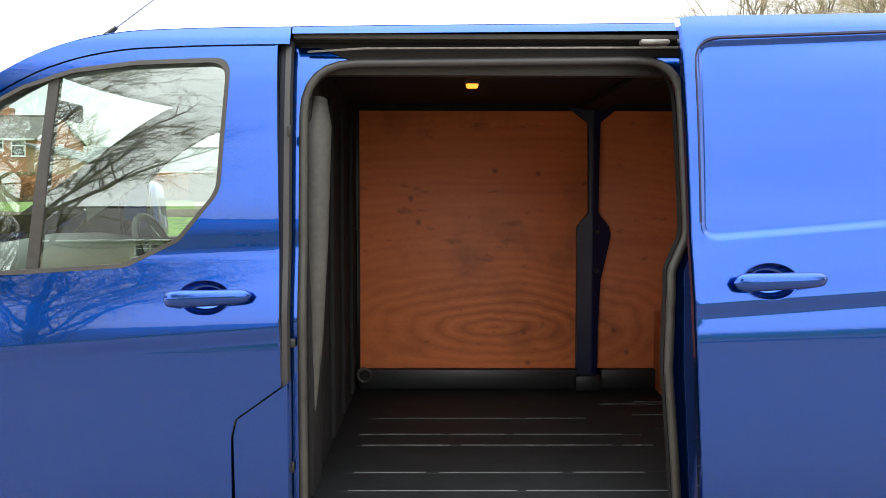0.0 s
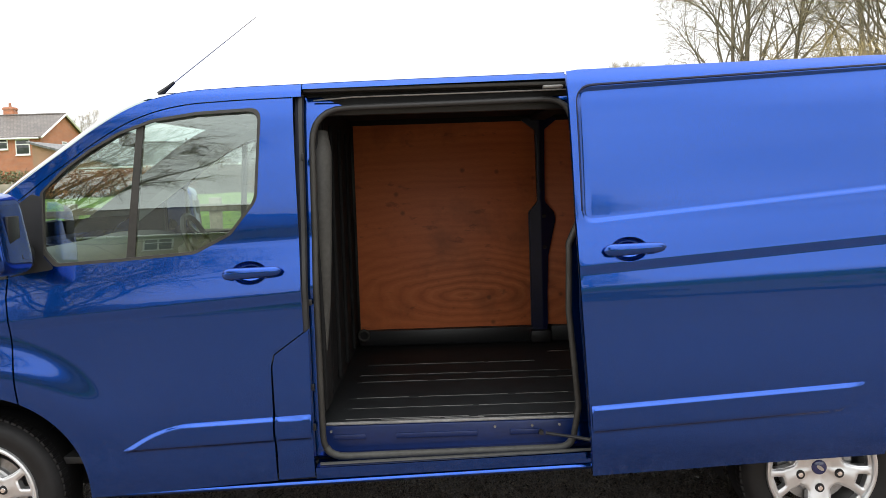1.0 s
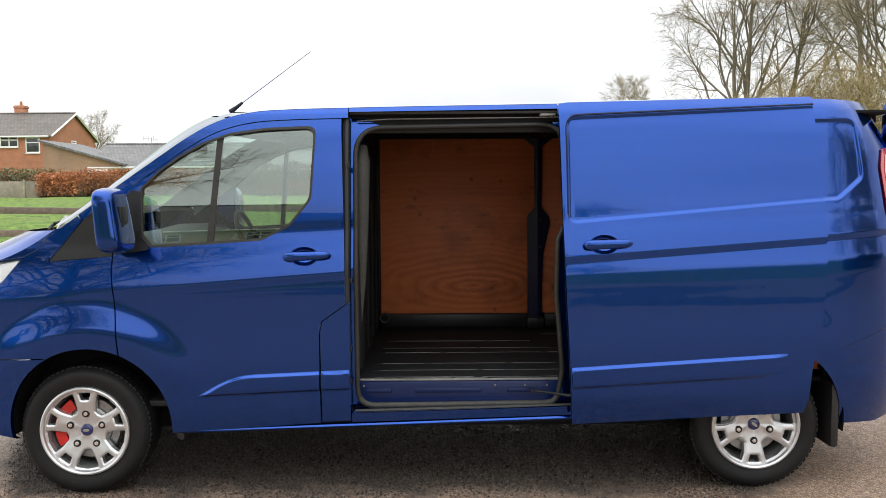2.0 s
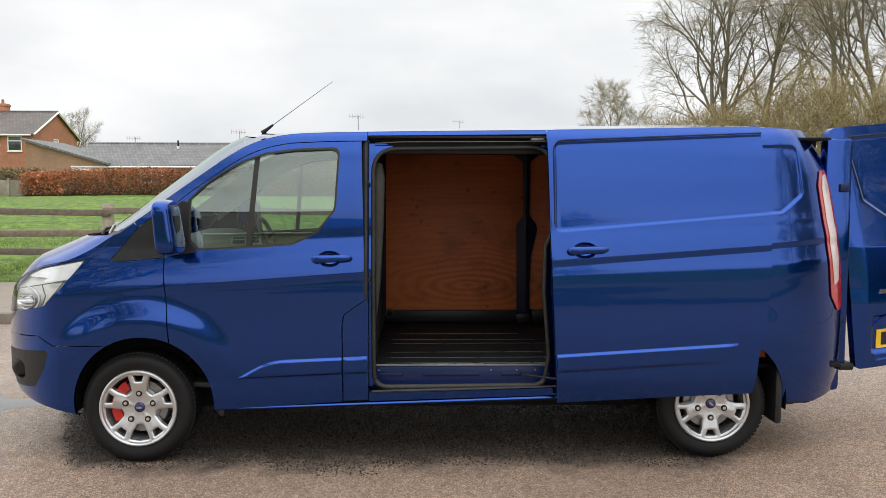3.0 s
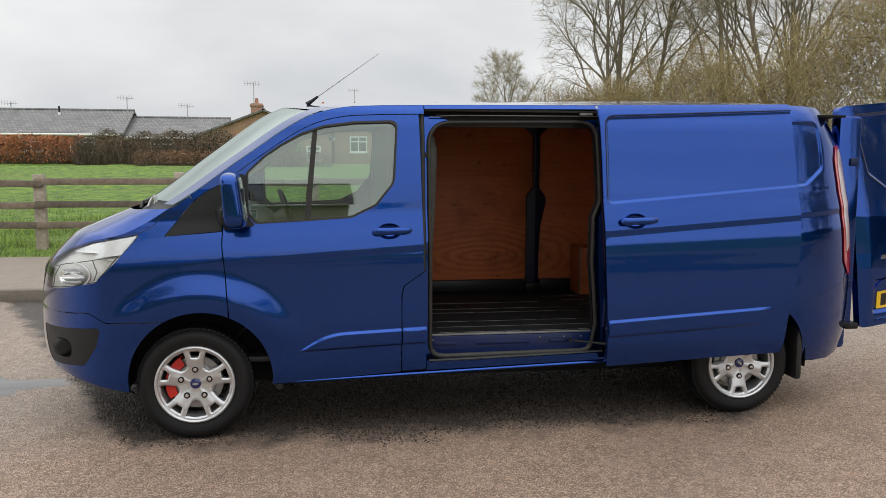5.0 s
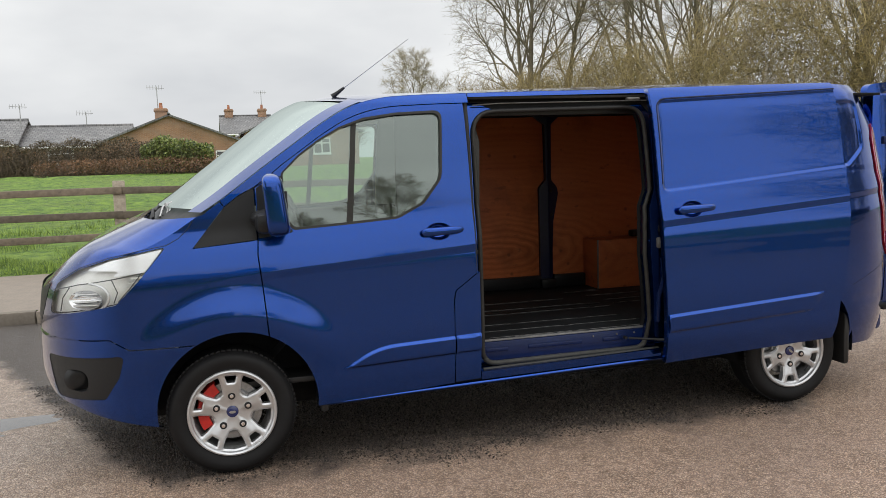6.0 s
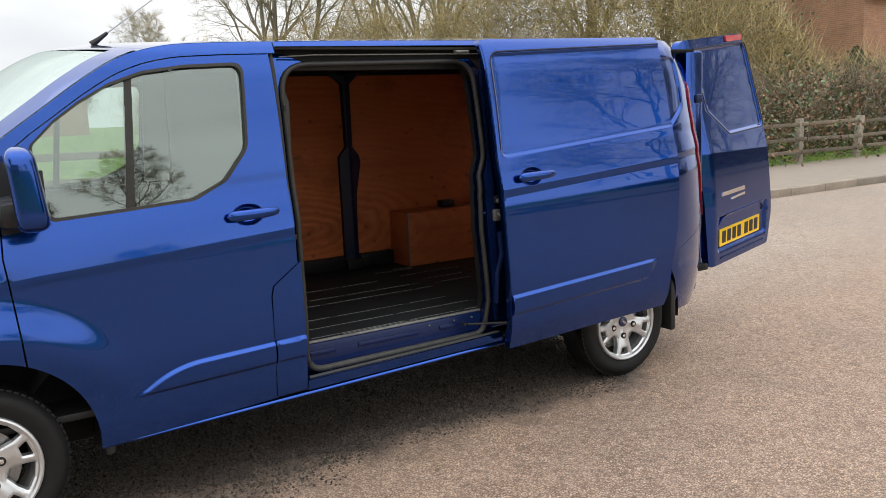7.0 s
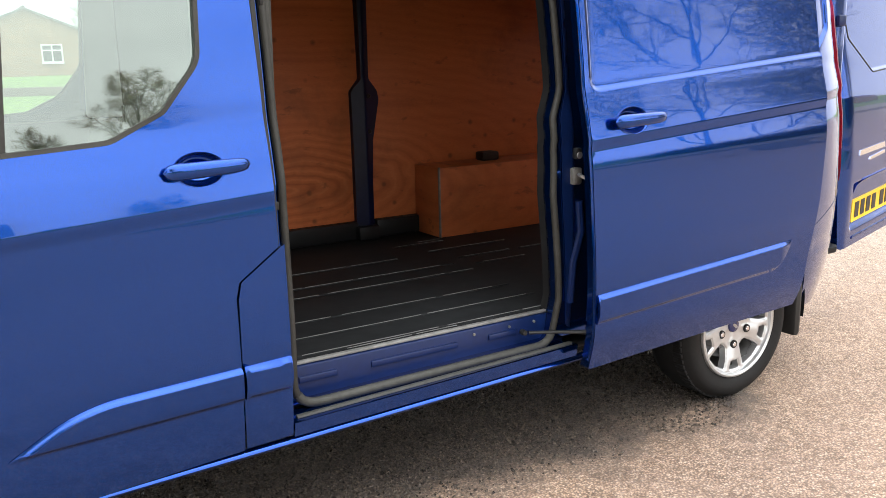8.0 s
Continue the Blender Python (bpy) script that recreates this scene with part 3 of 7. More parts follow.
def skin(outline, holes=(), shape=flank, off=0.0, depth=0.02, du=0.04, dv=0.014, far=False, lines=()):
    """A pressed panel on the flank: its face follows the form, its edges turn inwards."""
    v, tri, loops = cut_sheet(outline, list(holes), du, dv, lines)
    o = off if callable(off) else (lambda x, z: off + 0 * x)
    x, z = v[:, 0], v[:, 1]
    f = lambda a, b: shape(a, b) + o(a, b)
    e = 0.003
    y = f(x, z)
    n = np.stack([(f(x + e, z) - f(x - e, z)) / (2 * e), -np.ones_like(x), (f(x, z + e) - f(x, z - e)) / (2 * e)], 1)
    n /= np.linalg.norm(n, axis=1)[:, None]
    V, F, N = [tuple(p) for p in np.stack([x, y, z], 1)], list(tri), [tuple(p) for p in n]
    for lp in loops:
        q = np.array(lp)
        t = np.roll(q, -1, 0) - np.roll(q, 1, 0)
        nn = np.stack([t[:, 1], np.zeros(len(q)), -t[:, 0]], 1)
        nn /= np.linalg.norm(nn, axis=1)[:, None] + 1e-12
        yy = f(q[:, 0], q[:, 1])
        k, m = len(V), len(q)
        V += [(a[0], b, a[1]) for a, b in zip(q, yy)] + [(a[0], b + depth, a[1]) for a, b in zip(q, yy)]
        N += [tuple(p) for p in nn] * 2
        F += [(k + i, k + m + i, k + m + (i + 1) % m, k + (i + 1) % m) for i in range(m)]
    if far:
        V = [(a, W - b, c) for a, b, c in V]
        N = [(a, -b, c) for a, b, c in N]
        F = [t[::-1] for t in F]
    g = Geo()
    return g.add(V, F, N)


def depth_in(x, z, loop):
    """How far points lie inside a loop (outside: minus)."""
    x, z = np.atleast_1d(np.asarray(x, float)), np.atleast_1d(np.asarray(z, float))
    a = np.array(loop)
    b = np.roll(a, -1, 0)
    d = b - a
    px, pz = x[:, None] - a[None, :, 0], z[:, None] - a[None, :, 1]
    t = np.clip((px * d[None, :, 0] + pz * d[None, :, 1]) / ((d ** 2).sum(1)[None] + 1e-12), 0, 1)
    m = np.min(np.hypot(px - t * d[None, :, 0], pz - t * d[None, :, 1]), axis=1)
    return np.where(inside(np.stack([x, z], 1), loop), m, -m)


def shoulder_lines(x0, x1):
    """Lines along the crease, where the sheet needs edges."""
    xs = np.arange(x0, x1, 0.03)
    return [[(x, 1.128 + 0.072 * (x - 1.304) - d) for x in xs] for d in (-0.002, 0.010, 0.022, 0.034, 0.046)]


def inset(loop, d):
    """A loop moved inwards by d."""
    q = np.array(loop if area(loop) > 0 else loop[::-1])
    t = np.roll(q, -1, 0) - np.roll(q, 1, 0)
    n = np.stack([-t[:, 1], t[:, 0]], 1)
    n /= np.linalg.norm(n, axis=1)[:, None] + 1e-12
    r = [tuple(p) for p in q + n * d]
    return r + r[:1]


def arc(cx, cz, r, a0, a1, n=28):
    return [(cx + r * math.cos(radians(a0 + (a1 - a0) * k / n)), cz + r * math.sin(radians(a0 + (a1 - a0) * k / n))) for k in range(n + 1)]


def line(pts, step=0.03):
    out = []
    for p, q in zip(pts, pts[1:]):
        n = max(1, int(math.dist(p, q) / step))
        out += [(p[0] + (q[0] - p[0]) * k / n, p[1] + (q[1] - p[1]) * k / n) for k in range(n)]
    return out + [pts[-1]]


def flare_lines(cx, a0, a1):
    """Arcs over a wheel arch, where the sheet needs edges."""
    return [arc(cx, 0.365, r, a0, a1) for r in np.arange(0.455, 0.65, 0.018)]


def rail_line(x0, x1, drop=0.0, n=40):
    return [(x, float(RAIL(x)) - drop) for x in np.linspace(x0, x1, n)]


def on_flank(pts, off=0.0):
    return [(x, float(flank(x, z)) + off, z) for x, z in pts]


ARCH = 0.395
AX, AZ, RX = 0.03, 0.365, 3.33

# ==== the van ====
van = thing("panel_van", "metallic blue panel van with open side door on wet road", "van", (0, 0, GZ))

# --- nose, wing and front pillar ---
WHITEBAND = plain("white_lamp_band", (0.93, 0.94, 0.95), 0.35, 0.5, scale=30, vary=0.05, bump=0.0)
def nose_edge(z0, z1, n, t=0.965):
    return [(NOSE_X - t * float(NOSE_LONG(z)), z) for z in np.linspace(z0, z1, n)]


LAMP = rounded([(-0.272, 1.197), (-0.402, 1.046, 0.1), (-0.518, 0.930, 0.02), (-0.76, 0.880, 0.1), (-0.866, 0.862, 0.02), (-0.850, 0.945, 0.05), (-0.815, 1.018, 0.03), (-0.69, 1.096, 0.08), (-0.534, 1.150, 0.2)], 0.01, 0.02)
BEZEL = rounded([(-0.90, 0.652), (-0.495, 0.682), (-0.525, 0.575), (-0.60, 0.462), (-0.86, 0.432)], 0.025, 0.02)

a_arch = math.degrees(math.asin((0.712 - AZ) / ARCH))
bumper_out = (line([(-0.185, 0.708), (-0.47, 0.706), (-0.56, 0.758), (-0.70, 0.75)]) + nose_edge(0.735, 0.43, 14)
              + line([(-0.90, 0.42), (-0.77, 0.405), (-0.635, 0.372), (-0.47, 0.335), (-0.34, 0.305)]) + arc(AX, AZ, ARCH, 188, 180 - a_arch, 12))
for far in (False, True):
    part("front_bumper", skin(bumper_out, [BEZEL], du=0.02, depth=0.03, far=far), BLUE, van)
    bez = part("fog_lamp_bezel", skin(BEZEL, [rounded([(-0.80, 0.60), (-0.68, 0.60), (-0.68, 0.49), (-0.80, 0.49)], 0.05, 0.015)], off=0.006, du=0.02, depth=0.05, far=far), TRIM, van, "black grained plastic fog lamp surround")
    y0 = float(flank(-0.74, 0.545)) + 0.03
    lamp_y = W - y0 if far else y0
    part("fog_lamp", Geo().lathe([(0.0, 0.004), (0.03, 0.0), (0.045, 0.004), (0.066, 0.024)], 24, (-0.74, lamp_y, 0.545)), TRIM, bez)

wing_out = (line([(0.160, 1.205), (0.155, 1.13), (0.172, 0.949), (0.186, 0.735)]) + arc(AX, AZ, ARCH, 66.5, 180 - a_arch, 24)
            + line([(-0.185, 0.714), (-0.47, 0.712), (-0.56, 0.764), (-0.70, 0.756)]) + nose_edge(0.742, 0.95, 8)
            + [p for p in rail_line(-0.895, -0.12, 0.0, 30)] + line([(-0.12, 1.322), (-0.012, 1.40), (0.008, 1.375), (-0.152, 1.179), (0.160, 1.203)])[1:-1])
for far in (False, True):
    part("front_wing", skin(wing_out, [LAMP], du=0.02, dv=0.016, depth=0.025, far=far, lines=flare_lines(AX, 62, 150)), BLUE, van)
    nose_pad = nose_edge(0.80, 0.955, 8) + line([(-0.862, 1.01), (-0.885, 0.955), (-0.915, 0.87), (-0.945, 0.80)])
    part("nose_trim", skin(nose_pad, off=-0.004, du=0.02, depth=0.012, far=far), TRIM, van, "black plastic nose trim")
    # headlamp: bowl, reflectors and lens
    lamp = part("headlamp", skin(LAMP, off=lambda x, z: 0.012 + 0.05 * smooth((0.62 - np.abs(x + 0.62)) / 0.3) * 0.9, du=0.02, depth=0.004, far=far), LAMPBOWL, van, "clear headlamp with chrome reflector")
    ell = [(-0.665 + 0.085 * math.cos(a), 0.950 + 0.048 * math.sin(a) + 0.1 * 0.085 * math.cos(a)) for a in np.linspace(0, math.tau, 33)[:-1]]
    dish = lambda x, z: 0.012 + 0.035 * np.clip(1 - ((x + 0.665) / 0.085) ** 2 - ((z - 0.950 - 0.1 * (x + 0.665)) / 0.048) ** 2, 0, 1)
    part("reflector", skin(ell, off=dish, du=0.012, dv=0.008, depth=0.012, far=far), CHROME, lamp, "chrome headlamp reflector")
    for k in range(4):
        z = 0.928 + 0.018 * k
        part("reflector_rib", skin(rounded([(-0.73, z - 0.012), (-0.605, z), (-0.605, z + 0.005), (-0.73, z - 0.007)], 0.001), off=0.012, depth=0.012, du=0.03, far=far), WHITEBAND, lamp)
    hoop = [(-0.665 + 0.118 * math.cos(a), 0.958 + 0.072 * math.sin(a) + 0.1 * 0.118 * math.cos(a)) for a in np.linspace(-1.25, 1.35, 20)]
    part("lamp_hoop", Geo().tube([(x, (W - float(flank(x, z)) - 0.012) if far else float(flank(x, z)) + 0.012, z) for x, z in hoop], 0.007, 6), WHITEBAND, lamp)
    for k in range(5):
        z = 0.955 + 0.024 * k
        part("indicator_rib", skin(rounded([(-0.49 + 0.012 * k, z), (-0.435 + 0.016 * k, z + 0.004), (-0.435 + 0.016 * k, z + 0.013), (-0.49 + 0.012 * k, z + 0.009)], 0.002), off=0.012, depth=0.02, du=0.03, far=far), LAMPBOWL, lamp)
    wedge = rounded([(-0.290, 1.186), (-0.375, 1.082), (-0.53, 1.062, 0.03), (-0.49, 1.092, 0.03), (-0.66, 1.090), (-0.53, 1.140, 0.1)], 0.006, 0.02)
    part("lamp_blade", skin(wedge, off=0.008, depth=0.01, du=0.03, far=far), WHITEBAND, lamp, "bright white upper lamp band")
    rules = [[(-0.855, 0.90), (-0.83, 0.985), (-0.70, 1.022), (-0.53, 1.052), (-0.385, 1.078)], [(-0.525, 0.94), (-0.505, 0.99), (-0.53, 1.05)], [(-0.80, 0.885), (-0.785, 0.95), (-0.745, 1.005)], [(-0.505, 0.945), (-0.45, 1.005), (-0.395, 1.072)]]
    for r in rules:
        q = on_flank(line(r, 0.02), 0.009)
        part("lamp_rule", Geo().tube([(a, W - b if far else b, c) for a, b, c in q], 0.0028, 5), GREYTRIM, lamp)
    part("lens", skin(LAMP, off=0.002, du=0.03, depth=0.006, far=far), CLEAR, lamp)
    shut = [(-0.80, 1.034), (-0.69, 1.100), (-0.534, 1.155), (-0.40, 1.183), (-0.272, 1.203), (-0.215, 1.232), (-0.170, 1.275), (-0.142, 1.318)]
    q = on_flank(line(shut, 0.02), 0.0015)
    part("bonnet_gap", Geo().tube([(a, W - b if far else b, c) for a, b, c in q], 0.0024, 6), TRIM, van)
    # fixed black corner trim ahead of the door
    part("corner_trim", skin(rounded([(-0.150, 1.181), (0.158, 1.207), (0.156, 1.462), (0.08, 1.425), (0.010, 1.373)], 0.008), off=0.003, depth=0.02, far=far), TRIM, van, "black plastic corner trim")
    # front pillar and roof edge above the door
    top = rail_line(1.30, -0.008, 0.0, 46)
    low = line([(0.010, 1.378), (0.08, 1.430), (0.156, 1.468), (0.22, 1.512)]) + rail_line(0.30, 1.30, 0.052, 40)
    part("front_pillar", skin(low + top, du=0.03, dv=0.012, depth=0.03, far=far), BLUE, van)

# bonnet, scuttle, windscreen, roof
def crown(x0, x1, n, camber, power=2.4, inset=0.0, lift=0.0, m=33, bow=0.0, span=1.0, ridge=0.0):
    """A skin from flank to flank, arched across; bow pushes its middle forwards."""
    rows = []
    for x in np.linspace(x0, x1, n):
        zr = float(RAIL(x))
        yr = float(flank(x, zr, False)) + inset
        half = W / 2 - yr
        row = []
        for s in (np.linspace(-1, 1, m) if span == 1.0 else np.linspace(*span, m)):
            h = 1 - abs(s) ** power
            row.append((x - (bow(x) if callable(bow) else bow) * h, W / 2 + s * half, zr + lift + camber(x) * h + ridge * float(smooth((0.80 - abs(s)) / 0.07))))
        rows.append(row)
    return rows


bonnet_arch = Curve((-0.93, 0.02), (-0.82, 0.036), (-0.7, 0.046), (-0.5, 0.046), (-0.36, 0.046), (-0.25, 0.022), (-0.125, -0.016))
BOW = 0.275
bonnet_bow = lambda x: BOW * float(smooth((x + 0.95) / 0.85))
roof_bow_line = lambda x: BOW * float(smooth((1.30 - x) / 0.56))
part("bonnet", Geo().grid(crown(-0.93, -0.125, 34, bonnet_arch, 7.0, 0.0, 0.0, 101, bonnet_bow, ridge=0.004)), RAINBLUE, van, "wet blue bonnet with raised ridges", 60)
part("scuttle", Geo().grid(crown(-0.16, -0.02, 6, lambda x: -0.02, 2.2, 0.03, -0.012, bow=BOW)), TRIM, van, "black plastic scuttle panel", 60)
part("windscreen", Geo().grid(crown(-0.075, 0.74, 30, Curve((-0.115, 0.0), (0.2, 0.01), (0.5, 0.025), (0.74, 0.048)), 2.2, 0.03, 0.001, 41, bow=BOW)), SCREEN, van, "wet windscreen", 60)
part("roof", Geo().grid(crown(0.732, 4.08, 60, Curve((0.7, 0.048), (1.2, 0.05), (3.6, 0.05), (4.08, 0.03)), 2.2, -0.002, -0.001, 41, roof_bow_line)), BLUE, van, "wet blue roof", 60)
for side in (-1, 1):
    edge = Geo().grid(crown(-0.10, 0.745, 34, Curve((-0.115, 0.0), (0.2, 0.01), (0.5, 0.025), (0.74, 0.048)), 2.2, -0.001, 0.006, 9, bow=BOW, span=(side, side * 0.885) if side > 0 else (-0.885, -1)))
    part("screen_pillar", edge, BLUE, van, "", 60)
for y in (0.62, 1.25):
    w = [(-0.355, y - 0.05, 1.345), (-0.335, y + 0.1, 1.358), (-0.325, y + 0.3, 1.368)]
    wip = part("wiper_arm", Geo().tube([(-0.35, y - 0.15, 1.31), (-0.35, y - 0.12, 1.33), *w], 0.009, 6), TRIM, van)
    part("wiper_blade", Geo().tube([(-0.34, y - 0.1, 1.348), (-0.335, y + 0.12, 1.358), (-0.33, y + 0.34, 1.363)], 0.007, 6), RUBBER, wip)
# wing-side wiper linkage and washer jets showing above the bonnet
for x, y in ((-0.55, 0.62), (-0.55, 1.37)):
    part("washer_jet", Geo().box(x, x + 0.035, y, y + 0.04, 1.236, 1.262, 0.004), TRIM, van)
for pts, r in (([(-0.315, 0.50, 1.315), (-0.30, 0.53, 1.36), (-0.285, 0.55, 1.377), (-0.262, 0.56, 1.38)], 0.008), ([(-0.285, 0.50, 1.31), (-0.272, 0.52, 1.35), (-0.285, 0.53, 1.385)], 0.009), ([(-0.262, 0.49, 1.325), (-0.265, 0.52, 1.36), (-0.255, 0.55, 1.39)], 0.006)):
    part("wiper_linkage", Geo().tube(pts, r, 7), STEEL, van, "bare silvery wiper linkage")
# front of the nose
rows = []
for z in np.linspace(0.40, 0.98, 12):
    x = NOSE_X - 0.965 * float(NOSE_LONG(z))
    y = float(flank(x, z))
    rows.append([(x - 0.02 * (1 - s * s), W / 2 + s * (W / 2 - y), z) for s in np.linspace(-1, 1, 9)])
grille = part("grille", Geo().grid(rows), TRIM, van, "black front grille", 60)

# aerial
ae = part("aerial", Geo().tube([(0.632, 0.50, 1.935), (0.66, 0.497, 1.955), (0.70, 0.495, 1.985)], [0.016, 0.011, 0.007], 8), TRIM, van, "thin black roof aerial")
part("aerial_rod", Geo().tube([(0.69, 0.495, 1.978), (1.069, 0.479, 2.248)], [0.0035, 0.0022], 6), STEEL, ae)

# --- front doors ---
WIN = [(0.292, 1.53), (0.385, 1.62), (0.48, 1.688), (0.60, 1.755), (0.73, 1.80, 0.1), (0.90, 1.823, 0.1), (1.148, 1.833, 0.045), (1.125, 1.475, 0.10), (1.02, 1.345, 0.06), (0.88, 1.276, 0.1), (0.60, 1.258), (0.34, 1.245, 0.03), (0.292, 1.30, 0.04)]
WIN_OUT = rounded(WIN, 0.03)
door_out = (line([(0.166, 1.205), (0.161, 1.13), (0.178, 0.949), (0.193, 0.735)]) + arc(AX, AZ, ARCH, 65.5, -4, 24)
            + line([(0.425, 0.330), (1.157, 0.376), (1.157, 0.836), (1.168, 0.882), (1.288, 0.968), (1.284, 1.216), (1.268, 1.868)]) + rail_line(1.262, 0.302, 0.057, 34)
            + line([(0.22, 1.506), (0.162, 1.462), (0.166, 1.205)])[:-1])


def tall(c, k=0.042):
    return lambda x: c + k * (x - 1.3)


def moulding(x0, x1, tip, far=False, off=0.0, slope=0.042, back_tip=0.0):
    """The raised strip along the lower flank: a ledge on top, fading out below."""
    t, b = tall(0.645, slope), tall(0.544, slope)
    edge = rounded([(x0, float(b(x0)) - 0.004), (x1 + 0.3, float(b(x1 + 0.3)) - 0.004), (x1 + 0.3, float(t(x1 + 0.3))), (x0 + tip, float(t(x0 + tip)), 0.45 if tip else 0.0)], 0.006)

    def proud(x, z):
        s = (t(x) - z) / 0.014
        if tip:
            s = np.where(np.asarray(x) < x0 + tip + 0.12, np.minimum(s, depth_in(x, z, edge).reshape(np.shape(x)) / 0.014), s)
        low = (z - b(x)) / 0.016
        return off - 0.015 * np.clip(s, 0, 1) * (0.25 + 0.75 * smooth(low)) - 0.0015
    pts = [(x0, float(b(x0)) - 0.004), (x1 - back_tip, float(b(x1)) - 0.004), (x1, float(t(x1))), (x0 + tip, float(t(x0 + tip)), 0.45 if tip else 0.0)]
    xs = np.arange(x0, x1, 0.03)
    return skin(rounded(pts, 0.006), off=proud, du=0.03, dv=0.01, depth=0.012, far=far, lines=[[(x, float(t(x)) - d) for x in xs if x > x0 + tip + 0.10] for d in (0.011, 0.0135, 0.017)] + ([inset(edge, d)[:-1] for d in (0.007, 0.0135, 0.017)] if tip else []) + [[(x, float(b(x)) + d) for x in xs if x > x0 + 0.06] for d in (0.003, 0.009, 0.016)])


def cup_edge(x, z):
    return [(x - 0.015 + 0.0675 * math.cos(a), z + 0.002 + 0.0445 * math.sin(a)) for a in np.linspace(0, math.tau, 37)[:-1]]


def grab(x, z, off, parent, far=False):
    """A lever handle over a shadowed cup."""
    cup = Geo()
    yy = float(flank(x, z)) + off
    k = 0.075
    rows = []
    for r, d in ((0.99, 0.002), (0.975, -0.003), (0.94, -0.002), (0.90, 0.008), (0.80, 0.026), (0.5, 0.034), (0.02, 0.036)):
        rows.append([(x - 0.015 + k * r * math.cos(a) * 0.95, float(flank(x, z + 0.045 * r * math.sin(a))) + off + d, z + 0.002 + 0.047 * r * math.sin(a)) for a in np.linspace(0, math.tau, 41)])
    cup.grid(rows)
    bar = Geo()
    L = 0.115
    rows = []
    for s in np.linspace(-1, 1, 25):
        h = 0.0205 * (1 - abs(s) ** 9) ** 0.5 + 0.0008
        h *= 1 - 0.12 * s
        cz = z + 0.006 + 0.0045 * s
        cy = yy - 0.034 + 0.010 * abs(s) ** 3
        rows.append([(x + L * s, cy + 0.014 * math.cos(a) * (1 - abs(s) ** 9) ** 0.5, cz + h * math.sin(a)) for a in np.linspace(0, math.tau, 17)])
    bar.grid(rows)
    if far:
        for g in (cup, bar):
            g.v = [(a, W - b, c) for a, b, c in g.v]
    h = part("door_handle", cup, BLUE, parent, "", 60)
    part("lever", bar, BLUE, h, "", 60)


def front_door(far):
    y = (lambda v: W - v) if far else (lambda v: v)
    d = part("front_door", skin(door_out, [WIN_OUT, cup_edge(1.105, 1.197)], du=0.035, dv=0.012, depth=0.03, far=far, lines=shoulder_lines(0.2, 1.28) + flare_lines(AX, 8, 64)), BLUE, van, "blue front door with framed side window")
    # window: rubber frame, bar, glass
    rim_in = [(p[0], p[1]) for p in rounded([((a[0] - 0.72) * 0.973 + 0.72, (a[1] - 1.53) * 0.957 + 1.53, *a[2:]) for a in WIN], 0.03)]
    part("window_frame", skin(WIN_OUT, [rim_in], off=-0.001, du=0.03, dv=0.012, depth=0.018, far=far), SEAL, d, "black rubber window seal")
    part("window_bar", skin([(0.612, 1.262), (0.644, 1.263), (0.692, 1.792), (0.664, 1.782)], shape=glass_form, off=-0.006, depth=0.02, far=far), SEAL, d)
    gl = part("window_glass", skin(rim_in, shape=glass_form, du=0.05, dv=0.03, depth=0.001, far=far), GLASS, d, "tinted door glass")
    gl.visible_shadow = False
    part("side_moulding", moulding(0.545, 1.1565, 0.19, far, -0.001), BLUE, d)
    grab(1.105, 1.197, 0.0, d, far)
    # mirror foot and housing
    part("mirror_foot", skin(rounded([(0.167, 1.212), (0.345, 1.236), (0.30, 1.285), (0.297, 1.515), (0.26, 1.525), (0.168, 1.462)], 0.012), off=-0.002, depth=0.02, far=far), TRIM, d, "black mirror mounting")
    mir = Geo()
    rows = []
    for s in 0.5 - 0.5 * np.cos(np.linspace(0, math.pi, 21)):
        z = 1.235 + 0.300 * s
        w = ((1 - abs(2 * s - 1) ** 9) ** 0.5 if 0 < s < 1 else 0.03) * (1.06 - 0.16 * s)
        lean = 0.028 * s
        rows.append([(0.256 - lean + 0.054 * w * math.copysign(abs(math.cos(a)) ** 0.42, math.cos(a)) + 0.01 * math.sin(a), y(-0.148 - 0.016 * s + 0.108 * w * math.copysign(abs(math.sin(a)) ** 0.42, math.sin(a))), z) for a in np.linspace(0, math.tau, 49)])
    mir.grid(rows)
    m = part("door_mirror", mir, BLUE, d, "blue door mirror with black arm", 70)
    part("mirror_arm", Geo().tube([(0.165, y(0.035), 1.315), (0.20, y(-0.01), 1.312), (0.235, y(-0.06), 1.305), (0.262, y(-0.145), 1.296)], [0.045, 0.062, 0.060, 0.048], 16, flat=0.8), TRIM, m)
    part("mirror_bracket", Geo().box(0.15, 0.285, min(y(0.03), y(-0.135)), max(y(0.03), y(-0.135)), 1.245, 1.345, 0.032), TRIM, m, "black plastic mirror bracket")
    part("mirror_glass", Geo().box(0.285, 0.2975, min(y(-0.20), y(-0.12)), max(y(-0.20), y(-0.12)), 1.33, 1.45, 0.003), TRIM, m)
    part("indicator", Geo().tube([(0.222, y(-0.13), 1.262), (0.235, y(-0.17), 1.258), (0.262, y(-0.215), 1.256)], 0.013, 8), STEEL, m, "clear mirror indicator lens")
    # inner card
    part("door_card", Geo().box(0.30, 1.25, min(y(0.075), y(0.115)), max(y(0.075), y(0.115)), 0.86, 1.245, 0.02), CABTRIM, d, "dark grey door card")
    return d


front_door(False)
front_door(True)

